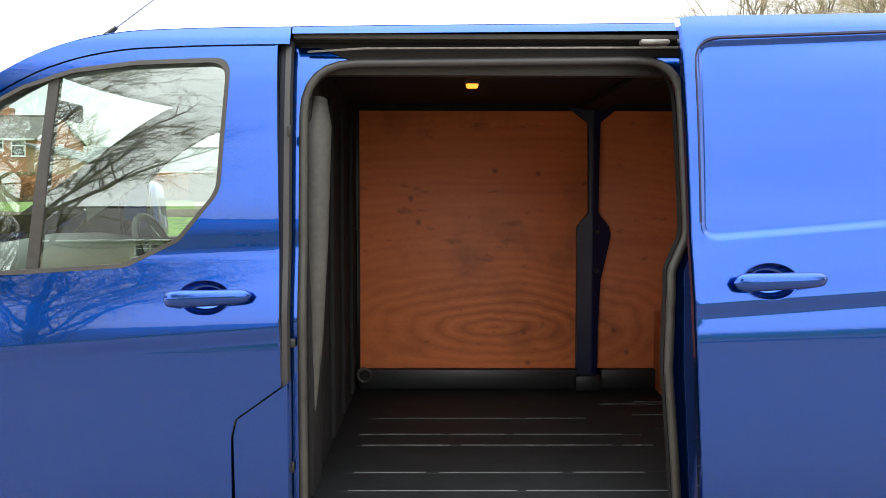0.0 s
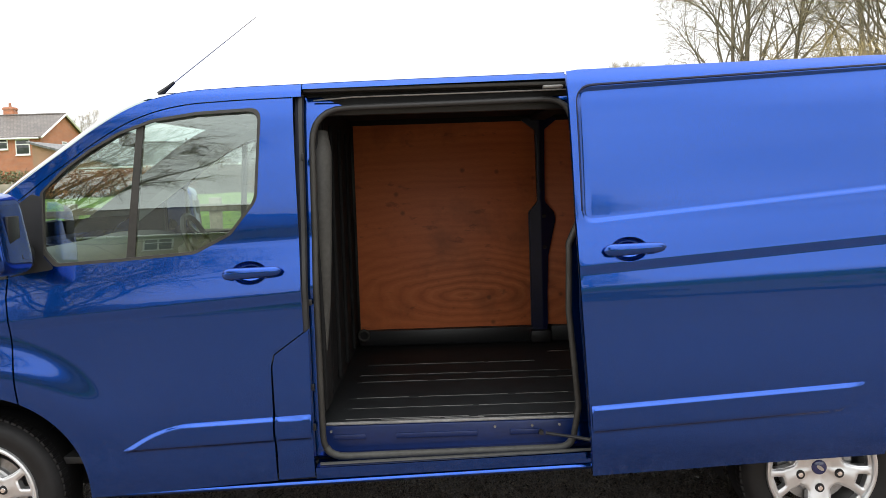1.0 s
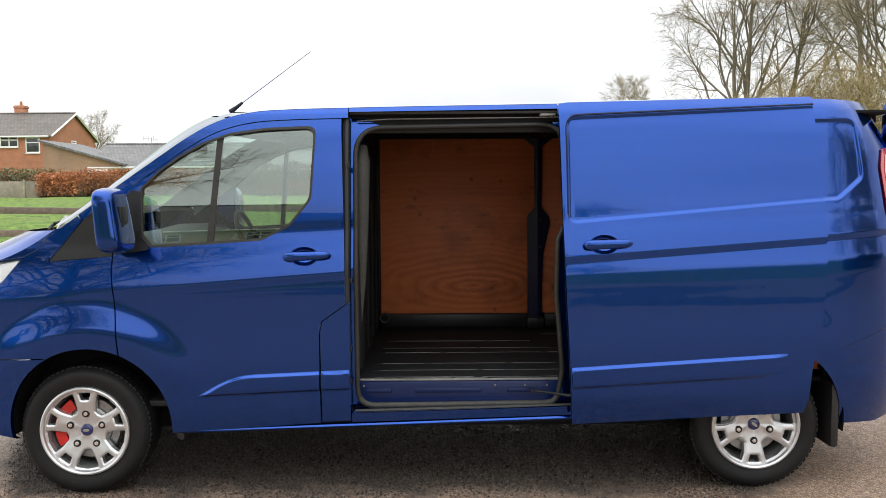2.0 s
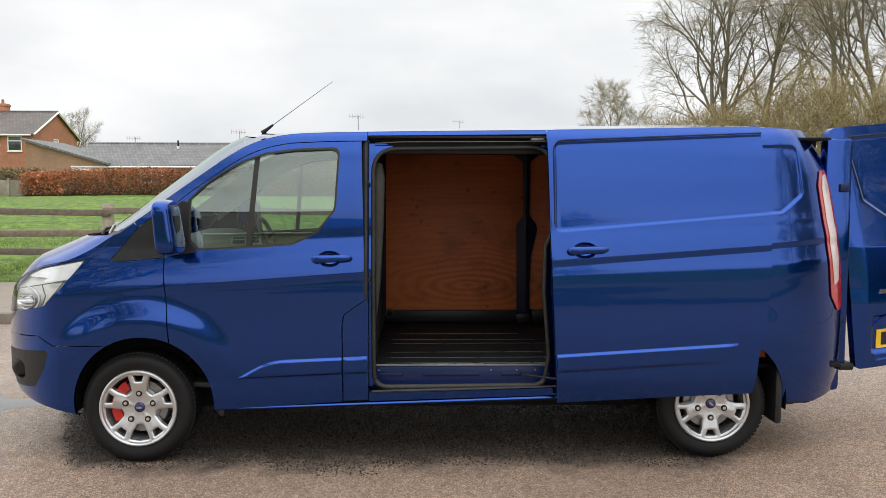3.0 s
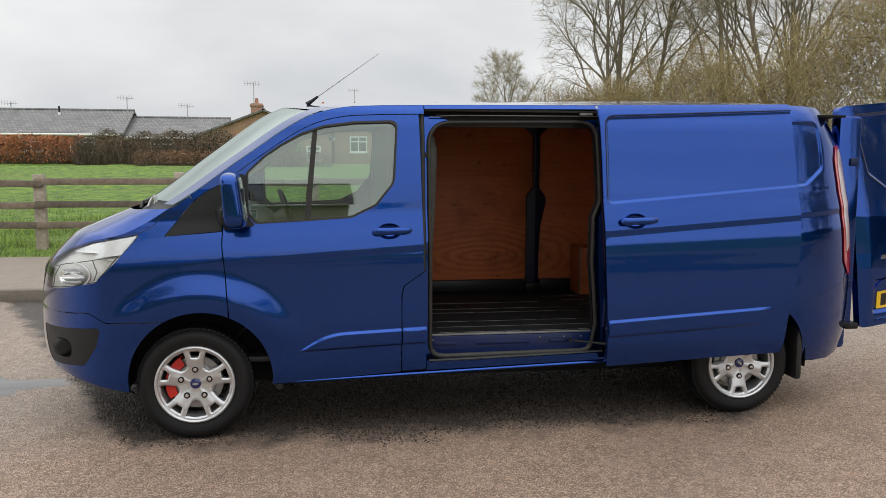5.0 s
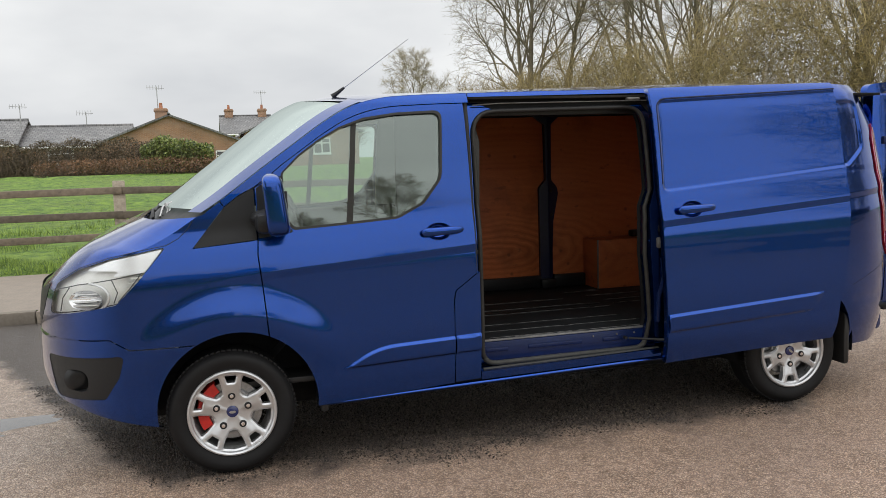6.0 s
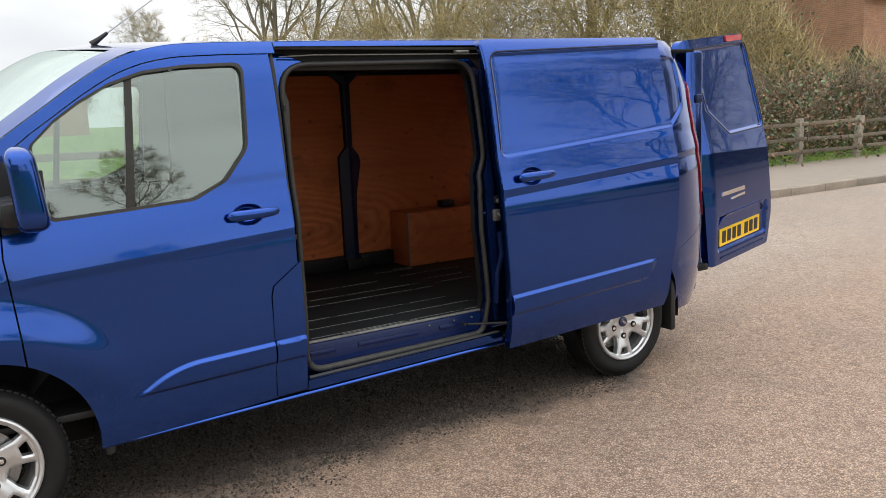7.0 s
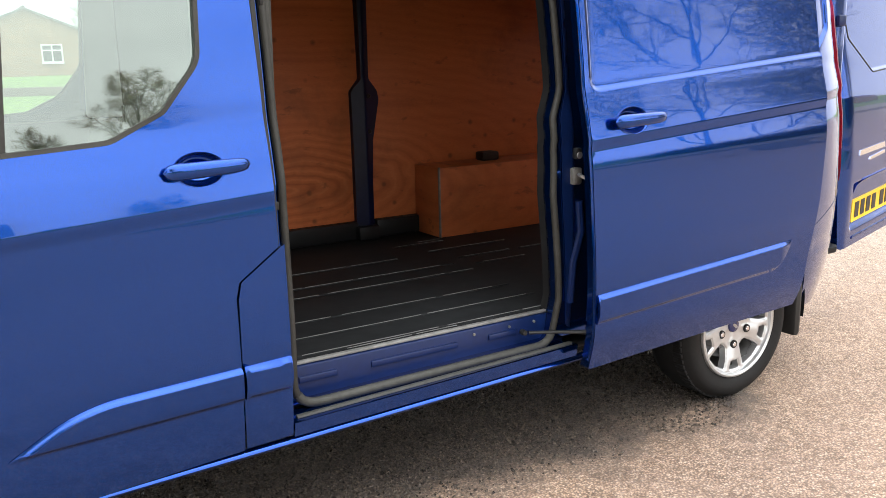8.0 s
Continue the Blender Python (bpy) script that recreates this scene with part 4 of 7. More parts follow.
# --- flank behind the front door ---
OPEN_IN = [(1.335, 0.445, 0.09), (2.322, 0.452, 0.07), (2.350, 0.62, 0.05), (2.318, 1.0, 0.15), (2.325, 1.265, 0.06), (2.372, 1.36, 0.08), (2.356, 1.838, 0.11), (1.332, 1.824, 0.14)]
OPENING = rounded(OPEN_IN, 0.05)
REC = 0.075               # the flank round the door opening lies back by this much
b_panel = line([(1.1635, 0.380), (1.305, 0.387), (1.305, 0.972), (1.292, 0.9645), (1.174, 0.8805), (1.1635, 0.834)])
part("lower_pillar_panel", skin(b_panel, du=0.03, depth=0.06), BLUE, van)
part("pillar_moulding", moulding(1.1645, 1.303, 0.0, off=-0.001), BLUE, van)
frame_out = line([(1.255, 0.45), (2.56, 0.47), (2.56, 1.925), (1.245, 1.905), (1.255, 0.45)])[:-1]
side = part("opening_frame", skin(frame_out, [OPENING], off=REC, du=0.04, depth=0.05), BLUE, van, "blue painted door opening frame")
k0 = max(range(len(OPENING)), key=lambda k: -OPENING[k][1])
ring = OPENING[k0:] + OPENING[:k0]
cuts = [k for k, p in enumerate(ring) if p[1] > 1.775]
low = [k for k, p in enumerate(ring) if p[1] < 0.50]
rest = [k for k in range(len(ring)) if k not in low]
# top run in black: the roof edge's shade, put into the seal's colour
runs = [(ring[cuts[0]:cuts[-1] + 1], RUBBER, 0.0125), (ring[rest[0] - 1:cuts[0] + 1], SEAL, 0.0125), (ring[cuts[-1]:rest[-1] + 2], SEAL, 0.0125), (ring[rest[-1] + 1:] + ring[:rest[0]], SILLSEAL, 0.015)]
for run, mt, rad in runs:
    part("opening_seal", Geo().tube([(x, float(flank(x, z, False)) + REC - 0.006, z) for x, z in run], rad, 10), mt, side, "rubber door seal")
# inner return of the opening
rows = []
for d in (0.0, 0.02, 0.045):
    rows.append([(x, float(flank(x, z, False)) + REC + 0.04 + d, z) for x, z in OPENING + OPENING[:1]])
part("inner_return", Geo().grid(rows), LINING, side, "", 60)
# outer sill and scuff strip below the opening
sill = skin(line([(1.31, 0.378), (2.40, 0.408), (2.40, 0.452), (1.31, 0.424)]) , off=0.0, du=0.04, dv=0.01, depth=0.085)
part("outer_sill", sill, BLUE, van)
part("scuff_strip", Geo().tube([(x, float(flank(x, 0.43)) + 0.026, 0.430 + 0.020 * (x - 1.31)) for x in np.linspace(1.325, 2.39, 12)], 0.010, 8, flat=0.8), SILLSEAL, side, "grey rubber sill strip")
# tread between the outer sill and the seal
rows = []
for s in (0.0, 0.2, 0.45, 0.7, 0.9):
    rows.append([(x, float(flank(x, 0.43)) + 0.001 + s * (REC + 0.012), (1 - s ** 0.6) * (0.4255 + 0.0275 * (x - 1.31)) + s ** 0.6 * (0.4335 + 0.009 * (x - 1.31))) for x in np.linspace(1.312, 2.40, 14)])
part("sill_tread", Geo().grid(rows), BLUE, side, "blue painted sill tread", 60)
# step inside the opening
part("step", Geo().box(1.30, 2.42, 0.135, 0.16, 0.42, 0.556, 0.006), SHADEBLUE, van, "blue painted load step")
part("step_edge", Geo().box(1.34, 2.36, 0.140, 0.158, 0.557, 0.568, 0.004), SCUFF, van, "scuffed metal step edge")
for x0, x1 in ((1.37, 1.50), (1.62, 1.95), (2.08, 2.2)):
    part("step_rib", Geo().box(x0, x1, 0.128, 0.140, 0.50, 0.522, 0.004), SHADEBLUE, van)
for x in (1.36, 2.02, 2.17, 2.28):
    part("bolt", Geo().lathe([(0.0, -0.004), (0.005, -0.004), (0.0055, 0.002)], 10, (x, 0.134, 0.535)), TARNISH, van)
# lower guide arm and track
part("guide_arm", Geo().tube([(2.22, 0.085, 0.516), (2.32, 0.04, 0.512), (2.40, -0.02, 0.512)], [0.007, 0.006, 0.009], 8), TRIM, van, "steel sliding door guide arm")
part("guide_roller", Geo().lathe([(0.0, -0.012), (0.009, -0.012), (0.011, 0.0), (0.009, 0.012), (0.0, 0.012)], 14, (2.20, 0.09, 0.52)), TRIM, van)
# upper track: a deep black channel under the roof edge
tr = Geo()
tr.box(1.29, 2.56, 0.215, 0.25, 1.80, 1.915, 0.004)
track = part("upper_track", tr, TRIM, van, "black sliding door track")
part("track_lip", Geo().box(1.305, 2.55, 0.150, 0.172, 1.889, 1.903, 0.003), SEAL, track)
part("track_rail", Geo().tube([(1.34, 0.176, 1.858), (1.5, 0.165, 1.866), (2.55, 0.165, 1.872)], 0.003, 6), TARNISH, track)
part("track_roller", Geo().box(2.24, 2.32, 0.12, 0.15, 1.872, 1.886, 0.006), TARNISH, track)
part("track_cover", skin(rounded([(1.31, 1.872), (1.37, 1.872), (1.46, 1.836, 0.06), (2.36, 1.850), (2.40, 1.80), (2.555, 1.80), (2.555, 1.918), (1.31, 1.903)], 0.01), off=REC - 0.004, du=0.05, depth=0.03), LINING, track, "black track cover")
edge = skin(line([(1.304, 1.900), (2.60, 1.914)]) + rail_line(2.60, 1.304, 0.0, 30), du=0.04, dv=0.01, depth=0.06)
part("roof_edge", edge, BLUE, van)

# quarter behind the opening, with wheel arch and rear corner
QPAN = rounded([(2.62, 1.395), (3.69, 1.452, 0.05), (3.83, 1.56, 0.05), (3.80, 1.855, 0.06), (2.62, 1.845)], 0.05)
tail_edge = [(float(tail_start(z)) + 0.93 * float(TAIL_LONG(z)), z) for z in np.linspace(0.42, 1.90, 24)]
quarter_out = (line([(2.565, 0.415), (2.565 + 0.30, 0.42)]) + arc(RX, AZ, ARCH, 172, 5, 30) + line([(3.73, 0.345), (3.95, 0.335), (4.10, 0.37)]) + tail_edge
               + rail_line(4.035, 2.565, 0.0, 40))


def quarter_recess(x, z):
    d = depth_in(x, z, QPAN)
    # a flat pressing below the tail lamp
    p = smooth((x - 3.70) / 0.05) * smooth((z - 0.60) / 0.03) * smooth((0.69 - z) / 0.05) * smooth((4.02 - x) / 0.06)
    return 0.015 * smooth(d / 0.022) + 0.003 * p


for far in (False, True):
    qo = quarter_out if not far else (line([(1.31, 0.378), (2.90, 0.42)]) + arc(RX, AZ, ARCH, 172, 5, 30) + line([(3.73, 0.345), (3.95, 0.335), (4.10, 0.37)]) + tail_edge + rail_line(4.035, 1.31, 0.0, 60))
    part("rear_quarter", skin(qo, off=quarter_recess, du=0.03, dv=0.012, depth=0.09, far=far, lines=[inset(QPAN, d) for d in (0.0, 0.0055, 0.011, 0.0165, 0.022)] + shoulder_lines(2.58 if not far else 1.4, 3.95)), BLUE, van, "blue rear quarter with blind window pressing")
    seam = [(3.70, 0.735), (3.86, 0.79), (3.98, 0.83), (4.03, 0.85), (4.045, 0.90)]
    q = on_flank([(x, z) for x, z in line(seam, 0.02)], -0.0005)
    part("bumper_seam", Geo().tube([(a, W - b if far else b, c) for a, b, c in q], 0.0014, 6), DEEPSHADEBLUE, van)
    L1 = rounded([(3.955, 1.705, 0.01), (3.935, 1.62, 0.05), (4.005, 1.15, 0.2), (4.02, 0.97, 0.03), (4.085, 0.872, 0.02), (4.125, 0.90), (4.115, 1.20, 0.25), (4.055, 1.60, 0.1), (4.005, 1.715)], 0.01, 0.02)
    tl = part("tail_lamp", skin(L1, off=-0.010, du=0.02, dv=0.03, depth=0.03, far=far), REDLENS, van, "tall red and clear tail lamp")
    L2 = rounded([(3.975, 1.675), (3.965, 1.60), (4.03, 1.14, 0.1), (4.045, 1.03), (4.088, 1.06), (4.09, 1.20, 0.12), (4.035, 1.58, 0.1), (4.005, 1.69)], 0.008, 0.02)
    part("clear_lens", skin(L2, off=-0.0135, du=0.015, dv=0.03, depth=0.004, far=far), WHITELENS, tl, "clear reversing and indicator lens")

# rocker along the bottom of the flank
for far in (False, True):
    ro = [(x, 0.052 + 0.012 * smooth((0.55 - x) / 0.15), 0.334 + 0.030 * (x - 0.44)) for x in np.linspace(0.44, 2.92, 20)]
    part("rocker", Geo().tube([(a, W - float(b) if far else float(b), c) for a, b, c in ro], 0.017, 10, flat=0.8), BLUE, van)
part("rear_post", Geo().box(4.03, 4.19, 0.255, 0.36, 0.50, 1.90, 0.02), BLUE, van)
part("rear_post", Geo().box(4.03, 4.13, W - 0.36, W - 0.24, 0.50, 1.88, 0.02), BLUE, van)

# tailgate frame, rear bumper, closed far rear door, hinges
part("rear_bumper", Geo().box(4.04, 4.17, 0.27, W - 0.20, 0.36, 0.60, 0.04), BLUE, van)
part("bumper_step", Geo().box(4.14, 4.235, 0.24, W - 0.24, 0.50, 0.545, 0.012), TRIM, van, "black rear bumper step")
part("rear_header", Geo().box(3.94, 4.02, 0.36, W - 0.36, 1.84, 1.905, 0.02), TRIM, van)
part("rear_door_leaf", Geo().box(4.12, 4.18, 1.0, W - 0.19, 0.62, 1.86, 0.02), BLUE, van)
for z in (0.78, 1.58):
    part("hinge", Geo().box(4.11, 4.165, 0.24, 0.285, z, z + 0.05, 0.008), SHADEBLUE, van)

# --- rear door, swung right round beside the tail ---
def rear_door():
    """Leaf in its own plane: u from the hinge, z up; its lines rise a little from the hinge."""
    d = thing("rear_door", "open blue rear door with number plate", "van door", (0, 0, 0))
    out = rounded([(0.055, 0.505, 0.03), (0.83, 0.575, 0.03), (0.875, 0.79, 0.1), (0.85, 1.14, 0.2), (0.80, 1.56, 0.3), (0.735, 1.90, 0.15), (0.65, 2.035, 0.06), (-0.09, 1.965, 0.06), (-0.095, 1.75, 0.2), (-0.02, 1.29, 0.2), (0.02, 0.83, 0.2)], 0.05)
    win = [(0.0, 1.912), (0.715, 1.982), (0.742, 1.85), (0.80, 1.545), (0.825, 1.40), (0.345, 1.365), (0.095, 1.525)]
    winl = rounded(win, 0.04)
    lift = lambda u: 0.088 * (u - 0.19)

    def bulge(u, z):
        lean = np.interp(z, [0.5, 0.9, 1.25, 2.0], [0.0, -0.008, 0.010, 0.135])
        ends = 0.045 * smooth((0.12 - u - 0.11 * np.clip((z - 1.0), 0, 1)) / 0.18)
        w = smooth(depth_in(u, z, winl) / 0.022).reshape(np.shape(u))
        tray = smooth((u - 0.14) / 0.03) * smooth((0.81 - u) / 0.03) * smooth((0.838 + lift(u) - z) / 0.015) * smooth((z - 0.585 - lift(u)) / 0.05)
        return lean + ends + 0.014 * w + 0.022 * tray

    def g(o, h=(), off=0.0, dep=0.05, du=0.025, dv=0.012):
        return skin(o, h, shape=bulge, off=off, depth=dep, du=du, dv=dv)

    def tilted(*pts):
        return [(a, b + lift(a), *c) for a, b, *c in pts]
    part("panel", skin(out, shape=bulge, depth=0.05, du=0.025, dv=0.012, lines=[inset(winl, q) for q in (0.0, 0.0055, 0.011, 0.0165, 0.022)] + [[(u, q + lift(u)) for u in np.arange(0.14, 0.815, 0.03)] for q in (0.838, 0.8305, 0.823, 0.585, 0.60, 0.615, 0.635)] + [[(u, z) for z in np.arange(0.60, 0.88, 0.03)] for u in (0.14, 0.155, 0.17, 0.78, 0.795, 0.81)]), BLUE, d)
    part("inner_panel", g([((a - 0.4) * 0.94 + 0.4, (b - 1.25) * 0.96 + 1.25) for a, b in out], (), 0.051, 0.004, 0.08, 0.06), PLY, d, "plywood lined inner face")
    part("window_edge", Geo().tube([(a, float(bulge(np.array(a), np.array(b))) + 0.001, b) for a, b in rounded(win, 0.04)], 0.004, 6, True), RUBBER, d)
    hb = skin(rounded([(0.45, 1.972), (0.66, 1.992), (0.66, 2.028), (0.45, 2.012)], 0.01), shape=bulge, off=-0.012, depth=0.02, du=0.03)
    part("high_stop_lamp", hb, REDLENS, d, "red high-level stop lamp")
    pl = part("number_plate", g(rounded(tilted((0.19, 0.628), (0.735, 0.628), (0.735, 0.742), (0.19, 0.742)), 0.008), (), -0.006, 0.006, 0.1, 0.05), YELLOW, d, "yellow number plate with dark bars")
    for k in range(7):
        u = 0.222 + 0.068 * k + (0.030 if k > 3 else 0)
        part("plate_bar", g(rounded(tilted((u, 0.646), (u + 0.046, 0.646), (u + 0.046, 0.725), (u, 0.725)), 0.004), (), -0.0085, 0.002, 0.03, 0.03), INK, pl)
    part("plate_garnish", g(rounded(tilted((0.155, 0.770), (0.25, 0.838, 0.03), (0.755, 0.842, 0.03), (0.83, 0.765), (0.815, 0.755), (0.745, 0.822, 0.03), (0.26, 0.818, 0.03), (0.17, 0.762)), 0.005), (), -0.008, 0.03, 0.03), BLUE, d)
    part("plate_lip", g(rounded(tilted((0.17, 0.548), (0.775, 0.552), (0.735, 0.60), (0.20, 0.60)), 0.008), (), lambda u, z: -0.004 + 0.02 * np.clip((z - 0.56 - lift(u)) / 0.035, 0, 1), 0.02, 0.03, 0.006), BLUE, d)
    # maker's script as plain bars
    for u0, u1, z0, z1 in ((0.18, 0.49, 0.965, 0.992), (0.30, 0.49, 0.934, 0.950)):
        part("badge_bar", g(rounded([(u0, z0), (u1, z0 + 0.022), (u1 - 0.004, z1 + 0.022), (u0 + 0.012, z1)], 0.003), (), -0.004, 0.004, 0.05, 0.02), CHROME, d)
    part("door_catch", Geo().box(0.82, 0.885, 0.0, 0.05, 0.84, 0.87, 0.006), TRIM, d)
    d.matrix_world = pose(4.20, 0.232, 0, 0, 0, 10.5)
    return d


rd = rear_door()
rd.parent = van
rd.matrix_parent_inverse = van.matrix_world.inverted()
del rd["category"]

# --- sliding door, run back along the flank ---
SL = -0.112
slide_out = (line([(2.318, 1.925), (2.322, 1.713), (2.334, 1.229), (2.352, 0.871), (2.378, 0.395)]) + line([(2.38, 0.386), (2.985, 0.415), (3.49, 0.437)])
             + line([(3.502, 0.50), (3.512, 0.66), (3.548, 0.874), (3.567, 1.10), (3.567, 1.292), (3.552, 1.55), (3.540, 1.76), (3.538, 1.953)]) + line([(3.50, 1.953), (2.36, 1.931)]))


SPAN = rounded([(2.349, 1.348, 0.05), (3.75, 1.4645), (3.75, 1.922), (2.346, 1.862, 0.05)], 0.0, 0.03)


def slide_form(x, z):
    """The door keeps the section of the flank, with a blind window pressing."""
    x, z = np.asarray(x, float), np.asarray(z, float)
    rake = 0.042 * (1 - 0.88 * smooth((z - 1.3) / 0.55))
    y = FLANK(z - rake * (x - 1.3)) + crease(x, z)
    w = smooth(depth_in(x, z, SPAN) / 0.022).reshape(np.shape(x))
    return y + SL + 0.012 * w + 0.018 * smooth((0.55 - z) / 0.2)


sd = part("sliding_door", skin(slide_out, [cup_edge(2.535, 1.253)], shape=slide_form, du=0.03, dv=0.012, depth=0.045, lines=[inset(SPAN, d) for d in (0.0, 0.0055, 0.011, 0.0165, 0.022)] + shoulder_lines(2.36, 3.55)), BLUE, van, "blue sliding side door slid open")
part("inner_skin", skin([(2.95 + (x - 2.95) * 0.93, 1.20 + (z - 1.20) * 0.94) for x, z in slide_out], shape=slide_form, off=0.046, du=0.08, dv=0.05, depth=0.004), PLY, sd, "plywood lined inner face")
groove = rounded([(2.352, 1.40), (2.347, 1.866, 0.07), (3.536, 1.914), (3.5365, 1.915)], 0.0, 0.03)
groove = groove[:[k for k, p in enumerate(groove) if p[0] > 3.53][0] + 1]
part("panel_groove", Geo().tube([(x, float(slide_form(x - 0.004, z + 0.004)) - 0.0005, z) for x, z in groove], [0.0028 if x < 2.37 else 0.0055 for x, z in groove], 6), DEEPSHADEBLUE, sd)


def slide_proud(x, z):
    a, b = 0.672 + 0.062 * (x - 2.369), 0.566 + 0.058 * (x - 2.371)
    return -0.015 * np.clip((a - z) / 0.014, 0, 1) * (0.25 + 0.75 * smooth((z - b) / 0.016)) * smooth((3.41 - x) / 0.10 + 0.05) - 0.0015


part("side_moulding", skin(rounded([(2.374, 0.563), (3.29, 0.615, 0.05), (3.352, 0.675, 0.03), (3.400, 0.735), (2.369, 0.672)], 0.004), shape=slide_form, off=slide_proud, du=0.03, dv=0.01, depth=0.012, lines=[[(x, 0.672 + 0.062 * (x - 2.369) - d) for x in np.arange(2.38, 3.38, 0.03)] for d in (0.011, 0.0135, 0.017)] + [[(x, 0.566 + 0.058 * (x - 2.371) + d) for x in np.arange(2.38, 3.28, 0.03)] for d in (0.003, 0.009, 0.016)]), BLUE, sd)
grab(2.535, 1.253, SL - 0.001, sd)
part("door_edge", Geo().tube([(x + 0.004, float(slide_form(x, z)) + 0.012, z) for x, z in line([(2.320, 1.90), (2.324, 1.713), (2.336, 1.229), (2.354, 0.871), (2.380, 0.42)])], 0.010, 8), BLUE, sd)

# latch and catches on the rear post
la = part("latch", Geo().box(2.392, 2.43, float(flank(2.4, 1.05)) + 0.045, float(flank(2.4, 1.05)) + 0.075, 1.03, 1.09, 0.008), TARNISH, van, "steel door latch")
part("latch_claw", Geo().tube([(2.40, 0.035, 1.07), (2.392, 0.012, 1.066), (2.405, 0.002, 1.058), (2.418, 0.014, 1.05)], 0.007, 7), STEEL, la)
part("latch_bolt", Geo().lathe([(0.0, -0.004), (0.011, -0.003), (0.013, 0.004)], 12, (2.41, 0.045, 1.135)), STEEL, la)
part("latch_cover", Geo().box(2.395, 2.425, 0.045, 0.07, 1.12, 1.16, 0.008), TRIM, la)
part("post_panel", skin(rounded([(2.392, 0.50), (2.555, 0.50), (2.555, 1.79), (2.40, 1.79), (2.40, 1.36), (2.36, 1.26), (2.36, 1.02)], 0.03), off=lambda x, z: REC - 0.006 + 0.018 * smooth((x - 2.41) / 0.02) * smooth((2.50 - x) / 0.02), du=0.012, dv=0.04, depth=0.004), SHADEBLUE, van, "blue inner door post")
part("post_pressing", Geo().tube(on_flank([(2.40, 0.60), (2.405, 0.75), (2.44, 0.86), (2.43, 0.97)], REC - 0.010), 0.014, 8), SHADEBLUE, van)
# dark tube added behind the door gap to keep the gap dark
part("door_gap_seal", Geo().tube(on_flank([(1.287, z) for z in np.linspace(0.45, 1.88, 30)], 0.045), 0.019, 8), RUBBER, van)
part("front_striker", Geo().box(1.298, 1.318, 0.058, 0.075, 1.06, 1.085, 0.005), TRIM, van)
# set black to pass for the dark of the door gap
part("front_hinge_post", Geo().box(1.262, 1.292, 0.075, 0.09, 0.50, 1.33, 0.006), TRIM, van)
for z in (0.56, 0.72, 1.62):
    part("post_catch", Geo().box(1.300, 1.312, 0.062, 0.078, z, z + 0.03, 0.005), TRIM, van)

# --- load bay ---
bay = thing("load_bay", "plywood-lined van load bay with ribbed rubber floor", "load bay")
part("floor_mat", Geo().box(1.28, 4.12, 0.17, 1.80, 0.535, 0.560, 0.004), MAT, bay, "worn black ribbed rubber load mat")
# long ribs by the side door, worn grey along their crests, and short ones further back
ribs = [(0.178, 1.55, 1.98), (0.198, 1.38, 2.37), (0.36, 1.39, 2.46), (0.53, 1.39, 2.46), (0.83, 1.40, 2.48), (0.97, 1.40, 2.47),
        (0.917, 2.55, 2.83), (1.06, 2.55, 2.84), (1.06, 2.90, 3.09), (1.47, 2.56, 2.70), (1.43, 2.40, 2.69), (1.25, 2.50, 2.95), (1.20, 1.42, 2.30)]
RIB, RIBWORN, rib_rn = MAT, plain("rib_worn", (0.14, 0.14, 0.135), 0.5, scale=30, vary=0.5), random.Random(4)
for y, x0, x1 in ribs:
    part("floor_rib", Geo().box(x0, x1, y, y + 0.012, 0.557, 0.5635, 0.003), RIB, bay)
    a = x0 + rib_rn.uniform(0, 0.04)
    while a < x1 - 0.06:
        b = min(x1, a + rib_rn.uniform(0.2, 0.6))
        w = rib_rn.uniform(0.0035, 0.006)
        part("worn_edge", Geo().box(a, b, y + 0.002, y + 0.002 + w, 0.560, 0.5645, 0.001), SCUFF if y < 0.25 else RIBWORN, bay)
        a = b + rib_rn.uniform(0.01, 0.06)
part("side_panel", Geo().box(1.335, 2.43, 1.752, 1.762, 0.655, 1.865, 0.002), PLY, bay, "plywood wall lining with knots")
part("side_panel", Geo().box(2.434, 3.86, 1.752, 1.762, 0.655, 1.865, 0.002), PLY, bay, "plywood wall lining with knots")
part("kick_strip", Geo().box(1.33, 2.36, 1.715, 1.755, 0.560, 0.655, 0.012), TRIM, bay, "black plastic kick strip")
part("kick_strip", Geo().box(2.46, 2.72, 1.715, 1.755, 0.560, 0.655, 0.012), TRIM, bay, "black plastic kick strip")
# blue roof pillar on the far wall
PIL = [(2.345, 0.60), (2.440, 0.60), (2.442, 0.85), (2.452, 1.07), (2.500, 1.28, 0.04), (2.490, 1.325, 0.03), (2.437, 1.385, 0.03), (2.442, 1.80, 0.02), (2.53, 1.868), (2.30, 1.868), (2.388, 1.80, 0.02), (2.395, 1.385, 0.02), (2.343, 1.325, 0.03), (2.345, 1.0)]
flat_far = lambda x, z: 1.70 + 0.02 * np.abs(x - 2.41) / 0.07
part("roof_pillar", skin(rounded(PIL, 0.01), shape=flat_far, du=0.02, dv=0.04, depth=0.06), DEEPSHADEBLUE, bay, "blue painted pressed steel pillar, darkened for shade")
part("pillar_foot", Geo().box(2.335, 2.455, 1.668, 1.75, 0.560, 0.635, 0.012), TRIM, bay)
for z in (1.12, 1.30):
    part("pillar_hole", Geo().lathe([(0.0, 0.0), (0.010, -0.001), (0.012, 0.002)], 12, (2.43, 1.697, z)), TRIM, bay)
part("wheel_box", Geo().box(2.715, 3.72, 1.50, 1.752, 0.560, 0.925, 0.003), PLY, bay, "plywood wheel arch box")
